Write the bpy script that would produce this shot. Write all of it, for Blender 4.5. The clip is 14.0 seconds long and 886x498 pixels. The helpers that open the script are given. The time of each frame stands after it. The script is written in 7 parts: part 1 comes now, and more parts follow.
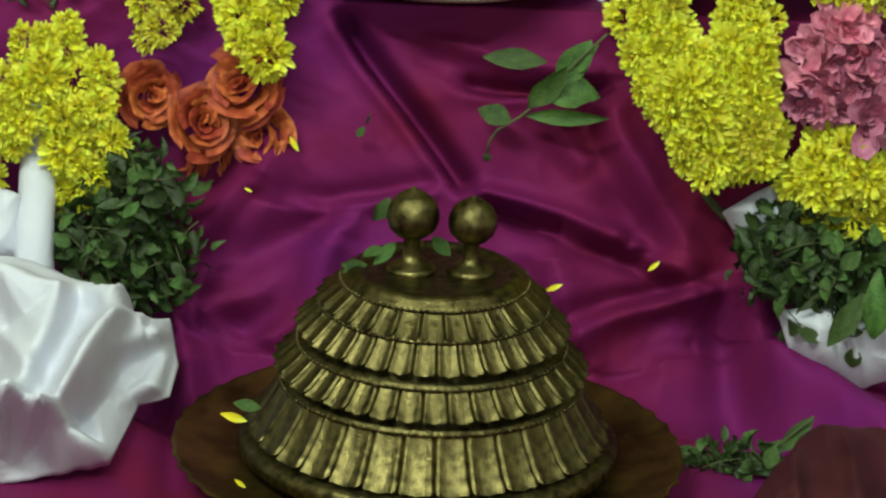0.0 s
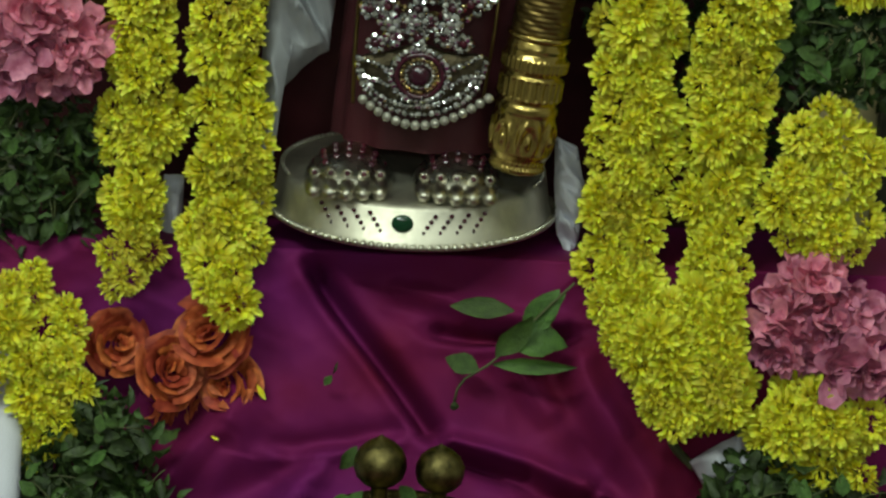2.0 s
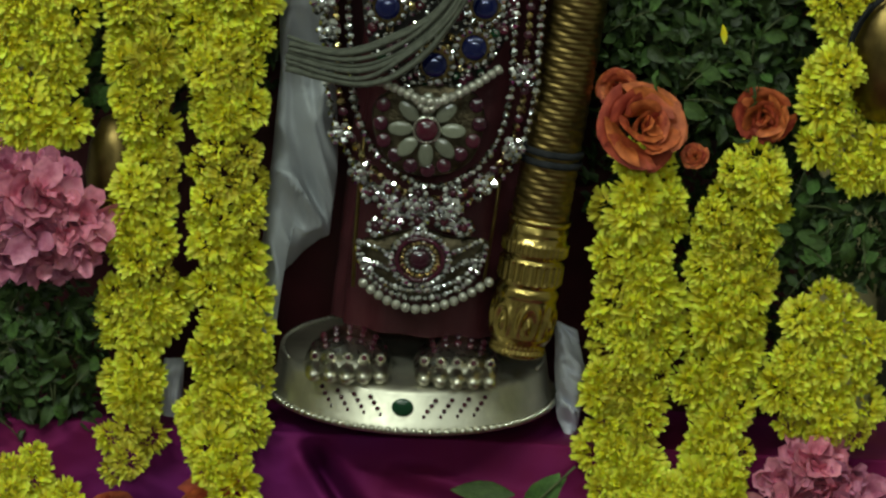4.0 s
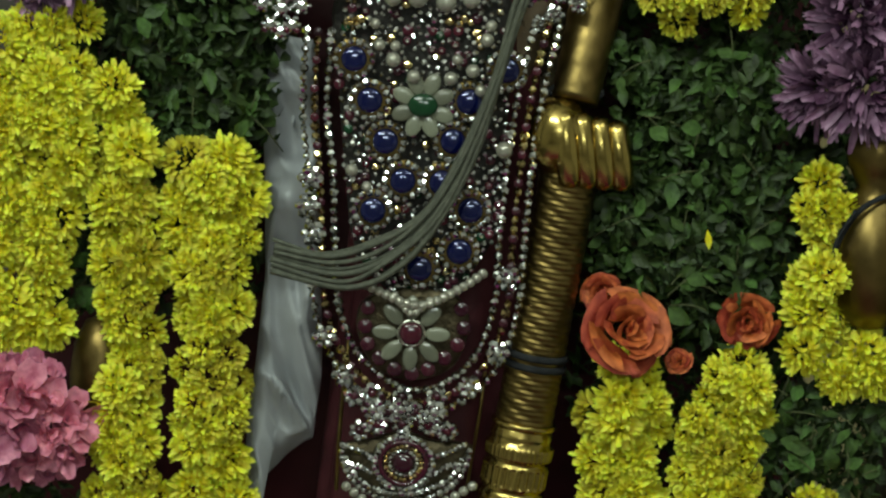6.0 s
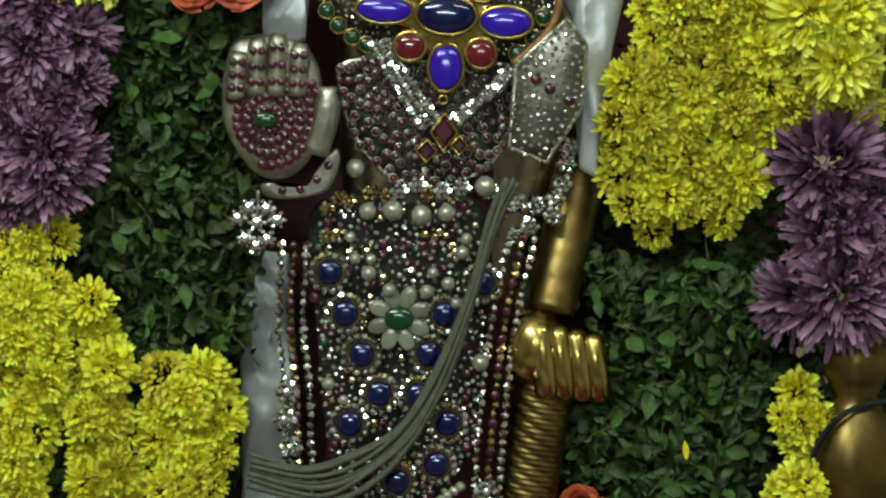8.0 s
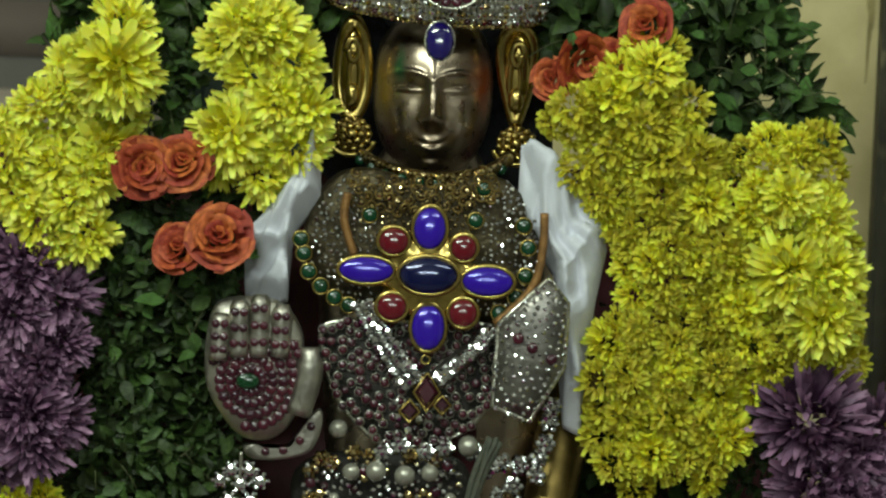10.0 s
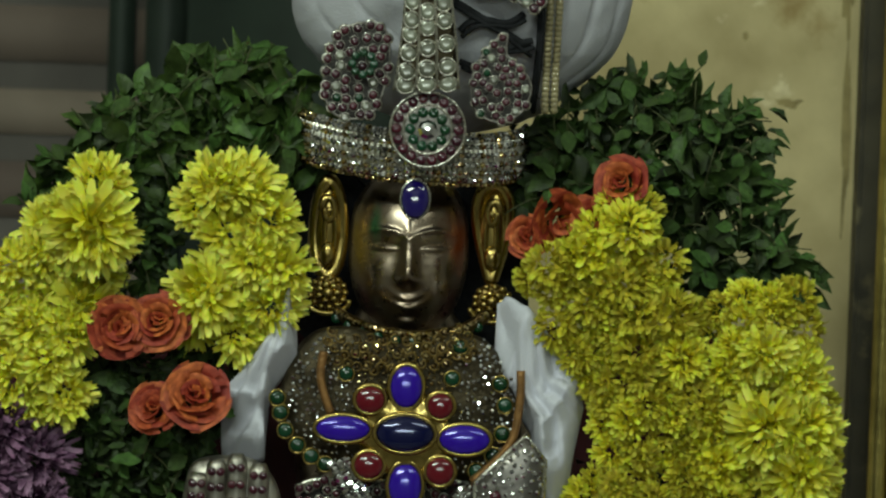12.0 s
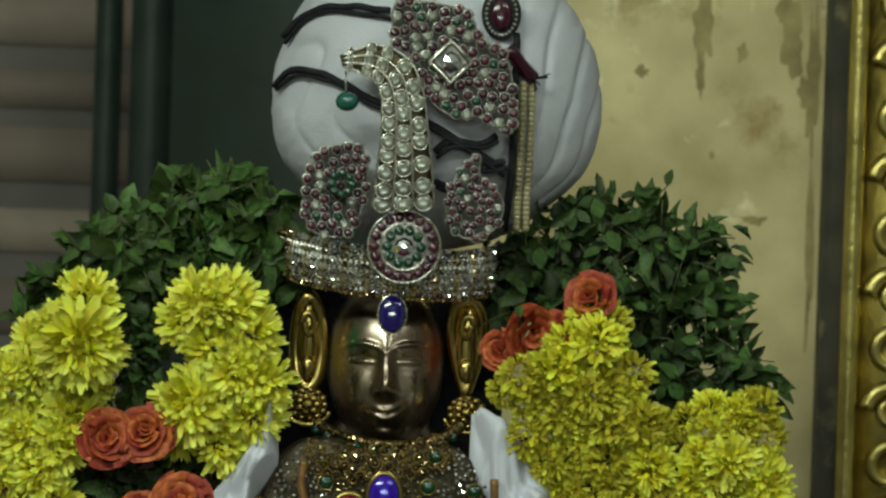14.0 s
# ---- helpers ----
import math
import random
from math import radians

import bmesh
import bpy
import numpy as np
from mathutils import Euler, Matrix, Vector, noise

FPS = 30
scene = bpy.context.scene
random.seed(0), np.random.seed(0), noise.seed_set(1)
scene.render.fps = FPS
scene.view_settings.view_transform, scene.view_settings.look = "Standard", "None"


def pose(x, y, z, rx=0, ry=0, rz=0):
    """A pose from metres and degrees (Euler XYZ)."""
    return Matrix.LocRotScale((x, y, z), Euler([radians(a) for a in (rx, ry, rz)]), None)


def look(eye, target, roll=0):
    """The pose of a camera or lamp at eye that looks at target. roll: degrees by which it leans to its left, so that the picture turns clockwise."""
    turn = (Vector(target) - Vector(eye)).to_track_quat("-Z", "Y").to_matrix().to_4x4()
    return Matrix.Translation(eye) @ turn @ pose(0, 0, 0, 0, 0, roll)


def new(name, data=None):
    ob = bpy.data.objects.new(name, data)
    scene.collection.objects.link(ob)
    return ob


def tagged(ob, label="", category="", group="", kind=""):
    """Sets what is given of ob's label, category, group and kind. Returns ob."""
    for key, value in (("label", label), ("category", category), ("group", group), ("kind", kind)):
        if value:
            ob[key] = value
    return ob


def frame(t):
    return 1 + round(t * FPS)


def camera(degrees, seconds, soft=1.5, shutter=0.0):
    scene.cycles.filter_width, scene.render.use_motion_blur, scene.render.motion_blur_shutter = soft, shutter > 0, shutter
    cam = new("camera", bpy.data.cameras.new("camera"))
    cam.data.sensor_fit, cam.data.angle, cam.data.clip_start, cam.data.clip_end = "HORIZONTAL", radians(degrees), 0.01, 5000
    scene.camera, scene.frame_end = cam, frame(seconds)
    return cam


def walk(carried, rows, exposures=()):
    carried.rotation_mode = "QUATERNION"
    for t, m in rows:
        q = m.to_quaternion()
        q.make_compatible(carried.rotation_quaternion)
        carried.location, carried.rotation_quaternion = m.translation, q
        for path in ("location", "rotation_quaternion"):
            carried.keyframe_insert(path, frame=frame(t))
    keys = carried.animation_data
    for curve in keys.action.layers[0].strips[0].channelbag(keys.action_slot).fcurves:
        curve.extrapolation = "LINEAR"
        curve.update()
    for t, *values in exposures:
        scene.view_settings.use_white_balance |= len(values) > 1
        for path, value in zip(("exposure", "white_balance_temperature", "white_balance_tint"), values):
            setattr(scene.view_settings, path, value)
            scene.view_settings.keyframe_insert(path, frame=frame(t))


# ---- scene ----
LENS, CLIP = 12.0, 14.0
cam = camera(LENS, CLIP, soft=2.35)
# a long lens focused on the statue: the wall behind falls out of focus
cam.data.dof.use_dof = True
cam.data.dof.focus_distance = 2.33
cam.data.dof.aperture_fstop = 20.0
# seconds, place in metres, turn in degrees
ROWS = [
    (0, -0, -2.41, 1.7, 69.981, -2.443, 0.89),
    (0.5, -0, -2.41, 1.7, 70.872, -2.523, 0.817),
    (1, -0, -2.41, 1.7, 71.744, -2.656, 0.649),
    (1.5, -0, -2.41, 1.7, 72.66, -2.869, 0.62),
    (2, -0, -2.41, 1.7, 73.378, -2.692, 0.505),
    (2.5, -0, -2.41, 1.7, 73.987, -2.832, 0.544),
    (3, -0, -2.41, 1.7, 74.515, -2.757, 0.558),
    (3.2, -0, -2.41, 1.7, 74.807, -2.617, 0.49),
    (5.3, -0, -2.41, 1.7, 77.562, -3.041, 0.478),
    (5.5, -0, -2.41, 1.7, 77.869, -3.089, 0.438),
    (6, -0, -2.41, 1.7, 78.648, -3.112, 0.385),
    (6.5, -0, -2.41, 1.7, 79.491, -2.991, 0.281),
    (7, -0, -2.41, 1.7, 80.32, -2.925, 0.19),
    (7.5, -0, -2.41, 1.7, 80.808, -2.826, 0.115),
    (8, -0, -2.41, 1.7, 81.56, -2.657, -0.023),
    (8.5, -0, -2.41, 1.7, 82.425, -2.529, -0.154),
    (9, -0, -2.41, 1.7, 83.258, -2.588, -0.169),
    (9.2, -0, -2.41, 1.7, 83.696, -2.524, -0.178),
    (11.3, -0, -2.41, 1.7, 86.618, -2.059, -0.544),
    (11.5, -0, -2.41, 1.7, 86.839, -2.023, -0.586),
    (12, -0, -2.41, 1.7, 87.266, -2.018, -0.646),
    (12.5, -0, -2.41, 1.7, 87.802, -1.965, -0.61),
    (13, -0.0001, -2.4162, 1.7002, 88.264, -1.74, -0.651),
    (13.5, -0.0007, -2.4583, 1.7011, 88.647, -1.839, -0.836),
    (14, -0.0016, -2.4989, 1.7018, 88.869, -1.892, -0.991),
]
EXPOSURES = [(0.0, -0.12), (0.5, -0.17), (1.0, -0.3), (2.0, -0.75), (3.0, -1.0), (5.5, -0.75), (7.0, -0.55), (9.0, -0.5), (11.5, -1.28), (12.5, -1.24), (14.0, -1.1)]
walk(cam, [(t, pose(x, y, z, rx, ry, rz)) for t, x, y, z, rx, ry, rz in ROWS], EXPOSURES)

# ---------------------------------------------------------------- light
world = bpy.data.worlds.new("world")
scene.world = world
world.use_nodes = True
world.node_tree.nodes["Background"].inputs[0].default_value = (0.75, 0.85, 1.0, 1)
world.node_tree.nodes["Background"].inputs[1].default_value = 0.05


def lamp(name, eye, target, w, h, power, colour):
    data = bpy.data.lights.new(name, "AREA")
    data.shape, data.size, data.size_y, data.energy, data.color = "RECTANGLE", w, h, power, colour
    ob = new(name, data)
    ob.matrix_world = look(eye, target)
    return ob


lamp("unseen_tube", (-0.8, -1.75, 2.8), (0.0, 0.0, 1.2), 1.2, 0.12, 50, (0.86, 1.0, 0.84))
# added frontal fill from behind the viewer, no known source, softens the shade
lamp("unseen_tube", (0.0, -4.4, 2.5), (0.0, 0.0, 1.2), 1.2, 0.12, 30, (0.86, 1.0, 0.90))
lamp("unseen_tube", (0.9, -1.45, 2.85), (0.05, 0.0, 1.2), 1.2, 0.12, 15, (0.86, 1.0, 0.86))


# ---------------------------------------------------------------- materials
def mat(name, colour, rough=0.6, metal=0.0, vary=0.25, scale=60.0, bump=0.2, fine=400.0, second=None,
        coat=0.0, sheen=0.0, island=0.0, per_object=0.0, trans=0.0, spec=0.5, sub=0.0, tint=None, grad=None):
    m = bpy.data.materials.new(name)
    m.use_nodes = True
    nt = m.node_tree
    b = nt.nodes["Principled BSDF"]
    b.inputs["Roughness"].default_value = rough
    b.inputs["Metallic"].default_value = metal
    b.inputs["Coat Weight"].default_value = coat
    b.inputs["Coat Roughness"].default_value = 0.08
    b.inputs["Sheen Weight"].default_value = sheen
    b.inputs["Transmission Weight"].default_value = trans
    b.inputs["Specular IOR Level"].default_value = spec
    if tint:
        b.inputs["Specular Tint"].default_value = (*tint, 1)
    if sub:
        b.inputs["Subsurface Weight"].default_value = sub
        b.inputs["Subsurface Radius"].default_value = (0.004, 0.003, 0.001)
    tc = nt.nodes.new("ShaderNodeTexCoord")
    n1 = nt.nodes.new("ShaderNodeTexNoise")
    n1.inputs["Scale"].default_value, n1.inputs["Detail"].default_value = scale, 5
    nt.links.new(tc.outputs["Object"], n1.inputs["Vector"])
    ramp = nt.nodes.new("ShaderNodeValToRGB")
    c = colour
    dark = tuple(x * (1 - vary) for x in c)
    light = second if second else tuple(min(1, x * (1 + vary * 0.7)) for x in c)
    ramp.color_ramp.elements[0].position, ramp.color_ramp.elements[1].position = 0.32, 0.68
    ramp.color_ramp.elements[0].color, ramp.color_ramp.elements[1].color = (*dark, 1), (*light, 1)
    nt.links.new(n1.outputs["Fac"], ramp.inputs["Fac"])
    last = ramp.outputs["Color"]
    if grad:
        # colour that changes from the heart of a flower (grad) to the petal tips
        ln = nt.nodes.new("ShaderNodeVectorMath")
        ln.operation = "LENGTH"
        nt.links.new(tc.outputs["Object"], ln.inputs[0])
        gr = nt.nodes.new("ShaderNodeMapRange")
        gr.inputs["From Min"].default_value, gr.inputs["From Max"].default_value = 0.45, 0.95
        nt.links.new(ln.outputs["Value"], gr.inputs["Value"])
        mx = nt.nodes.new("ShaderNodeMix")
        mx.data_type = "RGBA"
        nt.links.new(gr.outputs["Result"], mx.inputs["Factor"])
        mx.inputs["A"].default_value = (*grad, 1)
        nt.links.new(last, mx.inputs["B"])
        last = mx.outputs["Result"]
    if island or per_object:
        hsv = nt.nodes.new("ShaderNodeHueSaturation")
        mr = nt.nodes.new("ShaderNodeMapRange")
        if island:
            g = nt.nodes.new("ShaderNodeNewGeometry")
            nt.links.new(g.outputs["Random Per Island"], mr.inputs["Value"])
        else:
            g = nt.nodes.new("ShaderNodeObjectInfo")
            nt.links.new(g.outputs["Random"], mr.inputs["Value"])
        a = island or per_object
        mr.inputs["To Min"].default_value, mr.inputs["To Max"].default_value = 1 - a, 1 + a
        nt.links.new(mr.outputs["Result"], hsv.inputs["Value"])
        mh = nt.nodes.new("ShaderNodeMapRange")
        nt.links.new(mr.outputs["Result"], mh.inputs["Value"])
        mh.inputs["From Min"].default_value, mh.inputs["From Max"].default_value = 1 - a, 1 + a
        mh.inputs["To Min"].default_value, mh.inputs["To Max"].default_value = 0.485, 0.51
        nt.links.new(mh.outputs["Result"], hsv.inputs["Hue"])
        nt.links.new(last, hsv.inputs["Color"])
        last = hsv.outputs["Color"]
    nt.links.new(last, b.inputs["Base Color"])
    n2 = nt.nodes.new("ShaderNodeTexNoise")
    n2.inputs["Scale"].default_value, n2.inputs["Detail"].default_value = fine, 4
    nt.links.new(tc.outputs["Object"], n2.inputs["Vector"])
    mr2 = nt.nodes.new("ShaderNodeMapRange")
    mr2.inputs["To Min"].default_value, mr2.inputs["To Max"].default_value = max(0.02, rough - 0.12), min(1, rough + 0.12)
    nt.links.new(n2.outputs["Fac"], mr2.inputs["Value"])
    nt.links.new(mr2.outputs["Result"], b.inputs["Roughness"])
    if bump:
        bp = nt.nodes.new("ShaderNodeBump")
        bp.inputs["Strength"].default_value, bp.inputs["Distance"].default_value = bump, 0.002
        nt.links.new(n2.outputs["Fac"], bp.inputs["Height"])
        nt.links.new(bp.outputs["Normal"], b.inputs["Normal"])
    return m


M_YELLOW = mat("yellow_petal", (0.80, 0.86, 0.035), 0.65, vary=0.15, scale=2.5, bump=0.1, fine=30, island=0.14, sub=0.45, second=(0.86, 0.92, 0.12), grad=(0.80, 0.68, 0.012))
M_YELLOW_FRESH = mat("lemon_petal", (0.88, 0.92, 0.06), 0.6, vary=0.12, scale=2.5, bump=0.1, fine=30, island=0.12, sub=0.5, second=(0.92, 0.95, 0.22), grad=(0.86, 0.78, 0.03))
# darker and less even yellow than yellow_petal
M_YELLOW_DARK = mat("dark_yellow_petal", (0.60, 0.61, 0.026), 0.7, vary=0.3, scale=2.0, bump=0.1, fine=30, island=0.24, sub=0.4, second=(0.72, 0.75, 0.08), grad=(0.58, 0.46, 0.015))
M_PINK = mat("pink_petal", (0.72, 0.165, 0.30), 0.6, vary=0.35, scale=3, bump=0.1, fine=30, per_object=0.22, sub=0.15, second=(0.82, 0.32, 0.45))
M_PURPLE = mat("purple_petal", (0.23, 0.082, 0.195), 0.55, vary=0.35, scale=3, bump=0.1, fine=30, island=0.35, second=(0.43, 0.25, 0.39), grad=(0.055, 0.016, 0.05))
M_ROSE = mat("orange_rose_petal", (0.54, 0.075, 0.018), 0.58, vary=0.45, scale=2.2, bump=0.25, fine=40, per_object=0.25, sub=0.15, second=(0.67, 0.15, 0.045))
M_LEAF = mat("basil_leaf", (0.026, 0.054, 0.010), 0.55, vary=0.5, scale=120, bump=0.5, fine=500, island=0.55, second=(0.052, 0.098, 0.018))
M_LEAF_BRIGHT = mat("fresh_leaf", (0.050, 0.118, 0.016), 0.48, vary=0.45, scale=4, bump=0.6, fine=22, per_object=0.35, second=(0.075, 0.155, 0.026))
# lighter copy of basil_leaf: light on the left shoulder bundle put into the colour
M_LEAF_LIT = mat("lit_basil_leaf", (0.048, 0.098, 0.016), 0.5, vary=0.5, scale=120, bump=0.5, fine=500, island=0.5, second=(0.080, 0.150, 0.028))
M_STEM = mat("stem", (0.075, 0.085, 0.03), 0.7, vary=0.3)
M_SILK = mat("magenta_silk", (0.178, 0.012, 0.043), 0.60, vary=0.12, scale=8, bump=0.12, fine=1400, second=(0.148, 0.013, 0.122), spec=0.3, tint=(0.8, 0.2, 0.6))
M_MAROON = mat("maroon_silk", (0.062, 0.013, 0.018), 0.55, vary=0.3, scale=30, bump=0.15, fine=900, spec=0.25)
M_WHITE = mat("white_cotton", (0.69, 0.695, 0.785), 0.85, vary=0.06, scale=25, bump=0.25, fine=700)
# turban white, a step greyer than white_cotton
M_TURBAN = mat("turban_cotton", (0.56, 0.56, 0.62), 0.8, vary=0.08, scale=18, bump=0.25, fine=600)
M_GREYSILK = mat("grey_silk", (0.36, 0.37, 0.40), 0.4, vary=0.12, scale=30, bump=0.1, fine=700)
M_BRASS = mat("aged_brass", (0.085, 0.070, 0.027), 0.36, 1.0, vary=0.5, scale=160, bump=0.25, fine=700, second=(0.215, 0.175, 0.066))
M_BRASS_DARK = mat("tarnished_brass", (0.19, 0.125, 0.036), 0.48, 1.0, vary=0.6, scale=40, bump=0.2, fine=260)
M_GOLD = mat("polished_gold", (0.46, 0.34, 0.105), 0.22, 1.0, vary=0.2, scale=60, bump=0.03, fine=200)
M_GOLDDULL = mat("dull_gold", (0.20, 0.138, 0.047), 0.40, 1.0, vary=0.35, scale=60, bump=0.06, fine=260)
M_SILVER = mat("silver", (0.62, 0.60, 0.52), 0.28, 1.0, vary=0.2, scale=50, bump=0.12, fine=240)
M_JEWELBACK = mat("dark_gilt_backing", (0.10, 0.08, 0.05), 0.5, 1.0, vary=0.5, scale=120, bump=0.5, fine=500)
M_WINDOWBACK = mat("dusty_glass_backing", (0.20, 0.18, 0.165), 0.8, vary=0.3, scale=5)
M_SILVERDULL = mat("dull_silver", (0.29, 0.27, 0.25), 0.36, 1.0, vary=0.3, scale=80, bump=0.2, fine=260)
M_FACE = mat("bronze_face", (0.37, 0.285, 0.21), 0.30, 1.0, vary=0.25, scale=45, bump=0.03, fine=200, second=(0.47, 0.38, 0.30))
M_CRYSTAL = mat("crystal", (0.74, 0.745, 0.76), 0.09, 1.0, vary=0.15, scale=200, bump=0, island=0.4)
M_CRYSTALGOLD = mat("gilt_crystal", (0.58, 0.45, 0.22), 0.10, 1.0, vary=0.2, scale=200, bump=0, island=0.4)
M_RUBY = mat("ruby", (0.048, 0.006, 0.015), 0.14, 0.0, vary=0.3, scale=200, bump=0, coat=0.25, per_object=0.4)
M_RED = mat("red_cabochon", (0.13, 0.005, 0.012), 0.10, 0.0, vary=0.4, scale=120, bump=0, coat=0.4)
# near-black backing: the shade in piercings and between stones, put into the colour
M_PIERCE_SHADE = mat("pierced_silver_shadow", (0.030, 0.026, 0.024), 0.65, 0.3, vary=0.5, scale=300, bump=0.5, fine=700)
M_SAPPHIRE = mat("dark_sapphire", (0.003, 0.006, 0.065), 0.10, 0.4, vary=0.3, scale=200, bump=0, coat=0.6)
M_VIOLET = mat("violet_stone", (0.034, 0.006, 0.40), 0.12, 0.15, vary=0.3, scale=90, bump=0, coat=0.25)
M_TEAL = mat("teal_glass", (0.008, 0.10, 0.075), 0.06, vary=0.2, scale=200, bump=0, coat=1.0)
M_VIOLETDARK = mat("deep_violet_stone", (0.010, 0.004, 0.11), 0.06, vary=0.3, scale=90, bump=0, coat=1.0)
M_GILTPEARL = mat("gilt_pearl", (0.34, 0.29, 0.16), 0.18, vary=0.15, scale=200, bump=0, coat=0.8)
M_EMERALD = mat("emerald", (0.004, 0.04, 0.015), 0.14, 0.0, vary=0.3, scale=200, bump=0, coat=0.2, per_object=0.2)
M_PEARL = mat("pearl", (0.40, 0.385, 0.33), 0.16, 0.55, vary=0.15, scale=200, bump=0, coat=0.6)
M_KUNDAN = mat("uncut_stone", (0.17, 0.175, 0.13), 0.2, 0.1, vary=0.4, scale=300, bump=0, coat=0.5, per_object=0.35)
M_SILVERTHREAD = mat("silver_thread", (0.080, 0.084, 0.062), 0.55, 0.0, vary=0.3, scale=200, bump=0.5, fine=900)
M_BLACK = mat("black_thread", (0.022, 0.023, 0.026), 0.9, vary=0.3, scale=200, bump=0.4, spec=0.15)
M_WALL = mat("yellow_distemper", (0.66, 0.53, 0.25), 0.8, vary=0.34, scale=11, bump=0.3, fine=60, second=(0.80, 0.68, 0.37))
M_STAIN = mat("wall_stain", (0.37, 0.295, 0.125), 0.85, vary=0.35, scale=40)
M_DARKWALL = mat("grey_plaster", (0.16, 0.15, 0.14), 0.9, vary=0.25, scale=6, bump=0.2)
# for unseen walls and ceiling, kept pale so they bounce fill light
M_PLASTER = mat("bounce_plaster", (0.76, 0.74, 0.68), 0.9, vary=0.12, scale=5, bump=0.2)
M_DARKGREEN = mat("green_paint", (0.025, 0.04, 0.03), 0.6, vary=0.3, scale=20)
M_POST = mat("brown_wood", (0.055, 0.048, 0.03), 0.7, vary=0.5, scale=25, bump=0.3, fine=120)
M_PEDESTAL = mat("worn_silver", (0.66, 0.63, 0.53), 0.50, 1.0, vary=0.25, scale=40, bump=0.12, fine=240)
M_PALM = mat("matt_silver", (0.47, 0.44, 0.39), 0.42, 1.0, vary=0.3, scale=90, bump=0.2, fine=300)
M_SLAT = mat("brown_slat", (0.33, 0.26, 0.215), 0.8, vary=0.3, scale=5, per_object=0.4)
M_GILT = mat("gilt_sheet", (0.56, 0.46, 0.15), 0.34, 1.0, vary=0.35, scale=40, bump=0.2, fine=200)
M_CORD = mat("copper_cord", (0.28, 0.14, 0.045), 0.5, 0.4, vary=0.3, scale=200, bump=0.4)
# unseen floor, lightened to throw light up from below
M_FLOOR = mat("stone_floor", (0.40, 0.38, 0.34), 0.6, vary=0.3, scale=6)


def blotch(m, colour, scale, low, high, centre=None, size=(1, 1, 1), matt=None):
    """Irregular patches of another colour over a material; with a centre, only round that place."""
    nt = m.node_tree
    b = nt.nodes["Principled BSDF"]
    tc = nt.nodes.new("ShaderNodeTexCoord")
    n = nt.nodes.new("ShaderNodeTexNoise")
    n.inputs["Scale"].default_value, n.inputs["Detail"].default_value, n.inputs["Roughness"].default_value = scale, 9, 0.62
    nt.links.new(tc.outputs["Object"], n.inputs["Vector"])
    fac = n.outputs["Fac"]
    if centre:
        mp = nt.nodes.new("ShaderNodeMapping")
        mp.vector_type = "TEXTURE"
        mp.inputs["Location"].default_value, mp.inputs["Scale"].default_value = centre, size
        nt.links.new(tc.outputs["Object"], mp.inputs["Vector"])
        g = nt.nodes.new("ShaderNodeTexGradient")
        g.gradient_type = "SPHERICAL"
        nt.links.new(mp.outputs["Vector"], g.inputs["Vector"])
        ad = nt.nodes.new("ShaderNodeMath")
        ad.operation = "MULTIPLY_ADD"
        nt.links.new(g.outputs["Fac"], ad.inputs[0])
        ad.inputs[1].default_value = 0.9
        nt.links.new(fac, ad.inputs[2])
        fac = ad.outputs["Value"]
    mr = nt.nodes.new("ShaderNodeMapRange")
    mr.inputs["From Min"].default_value, mr.inputs["From Max"].default_value = low, high
    nt.links.new(fac, mr.inputs["Value"])
    mx = nt.nodes.new("ShaderNodeMix")
    mx.data_type = "RGBA"
    nt.links.new(mr.outputs["Result"], mx.inputs["Factor"])
    nt.links.new(b.inputs["Base Color"].links[0].from_socket, mx.inputs["A"])
    mx.inputs["B"].default_value = (*colour, 1)
    nt.links.new(mx.outputs["Result"], b.inputs["Base Color"])
    if matt is not None:
        mm = nt.nodes.new("ShaderNodeMapRange")
        mm.inputs["From Min"].default_value, mm.inputs["From Max"].default_value = low, high
        mm.inputs["To Min"].default_value, mm.inputs["To Max"].default_value = b.inputs["Metallic"].default_value, matt
        nt.links.new(fac, mm.inputs["Value"])
        if not b.inputs["Metallic"].links:
            nt.links.new(mm.outputs["Result"], b.inputs["Metallic"])
        else:
            lo = nt.nodes.new("ShaderNodeMath")
            lo.operation = "MINIMUM"
            nt.links.new(b.inputs["Metallic"].links[0].from_socket, lo.inputs[0])
            nt.links.new(mm.outputs["Result"], lo.inputs[1])
            nt.links.new(lo.outputs["Value"], b.inputs["Metallic"])


blotch(M_WALL, (0.36, 0.25, 0.09), 14, 0.58, 0.72)
blotch(M_WALL, (0.86, 0.76, 0.48), 30, 0.60, 0.70)
blotch(M_POST, (0.20, 0.17, 0.09), 22, 0.56, 0.66)
# yellow, green and orange-red patches on the sides of the face
blotch(M_FACE, (0.34, 0.22, 0.02), 70, 0.72, 1.25, (-0.022, -0.025, 1.588), (0.026, 0.05, 0.044), 0.55)
blotch(M_FACE, (0.05, 0.15, 0.06), 70, 0.86, 1.25, (-0.008, -0.04, 1.600), (0.009, 0.03, 0.034), 0.6)
blotch(M_FACE, (0.34, 0.075, 0.02), 70, 0.76, 1.30, (0.043, -0.025, 1.592), (0.020, 0.05, 0.036), 0.6)


# ---------------------------------------------------------------- tools
def thing(name, loc, label, category, group="", kind=""):
    ob = new(name)
    ob.location = loc
    ob.empty_display_size = 0.02
    return tagged(ob, label, category, group, kind)


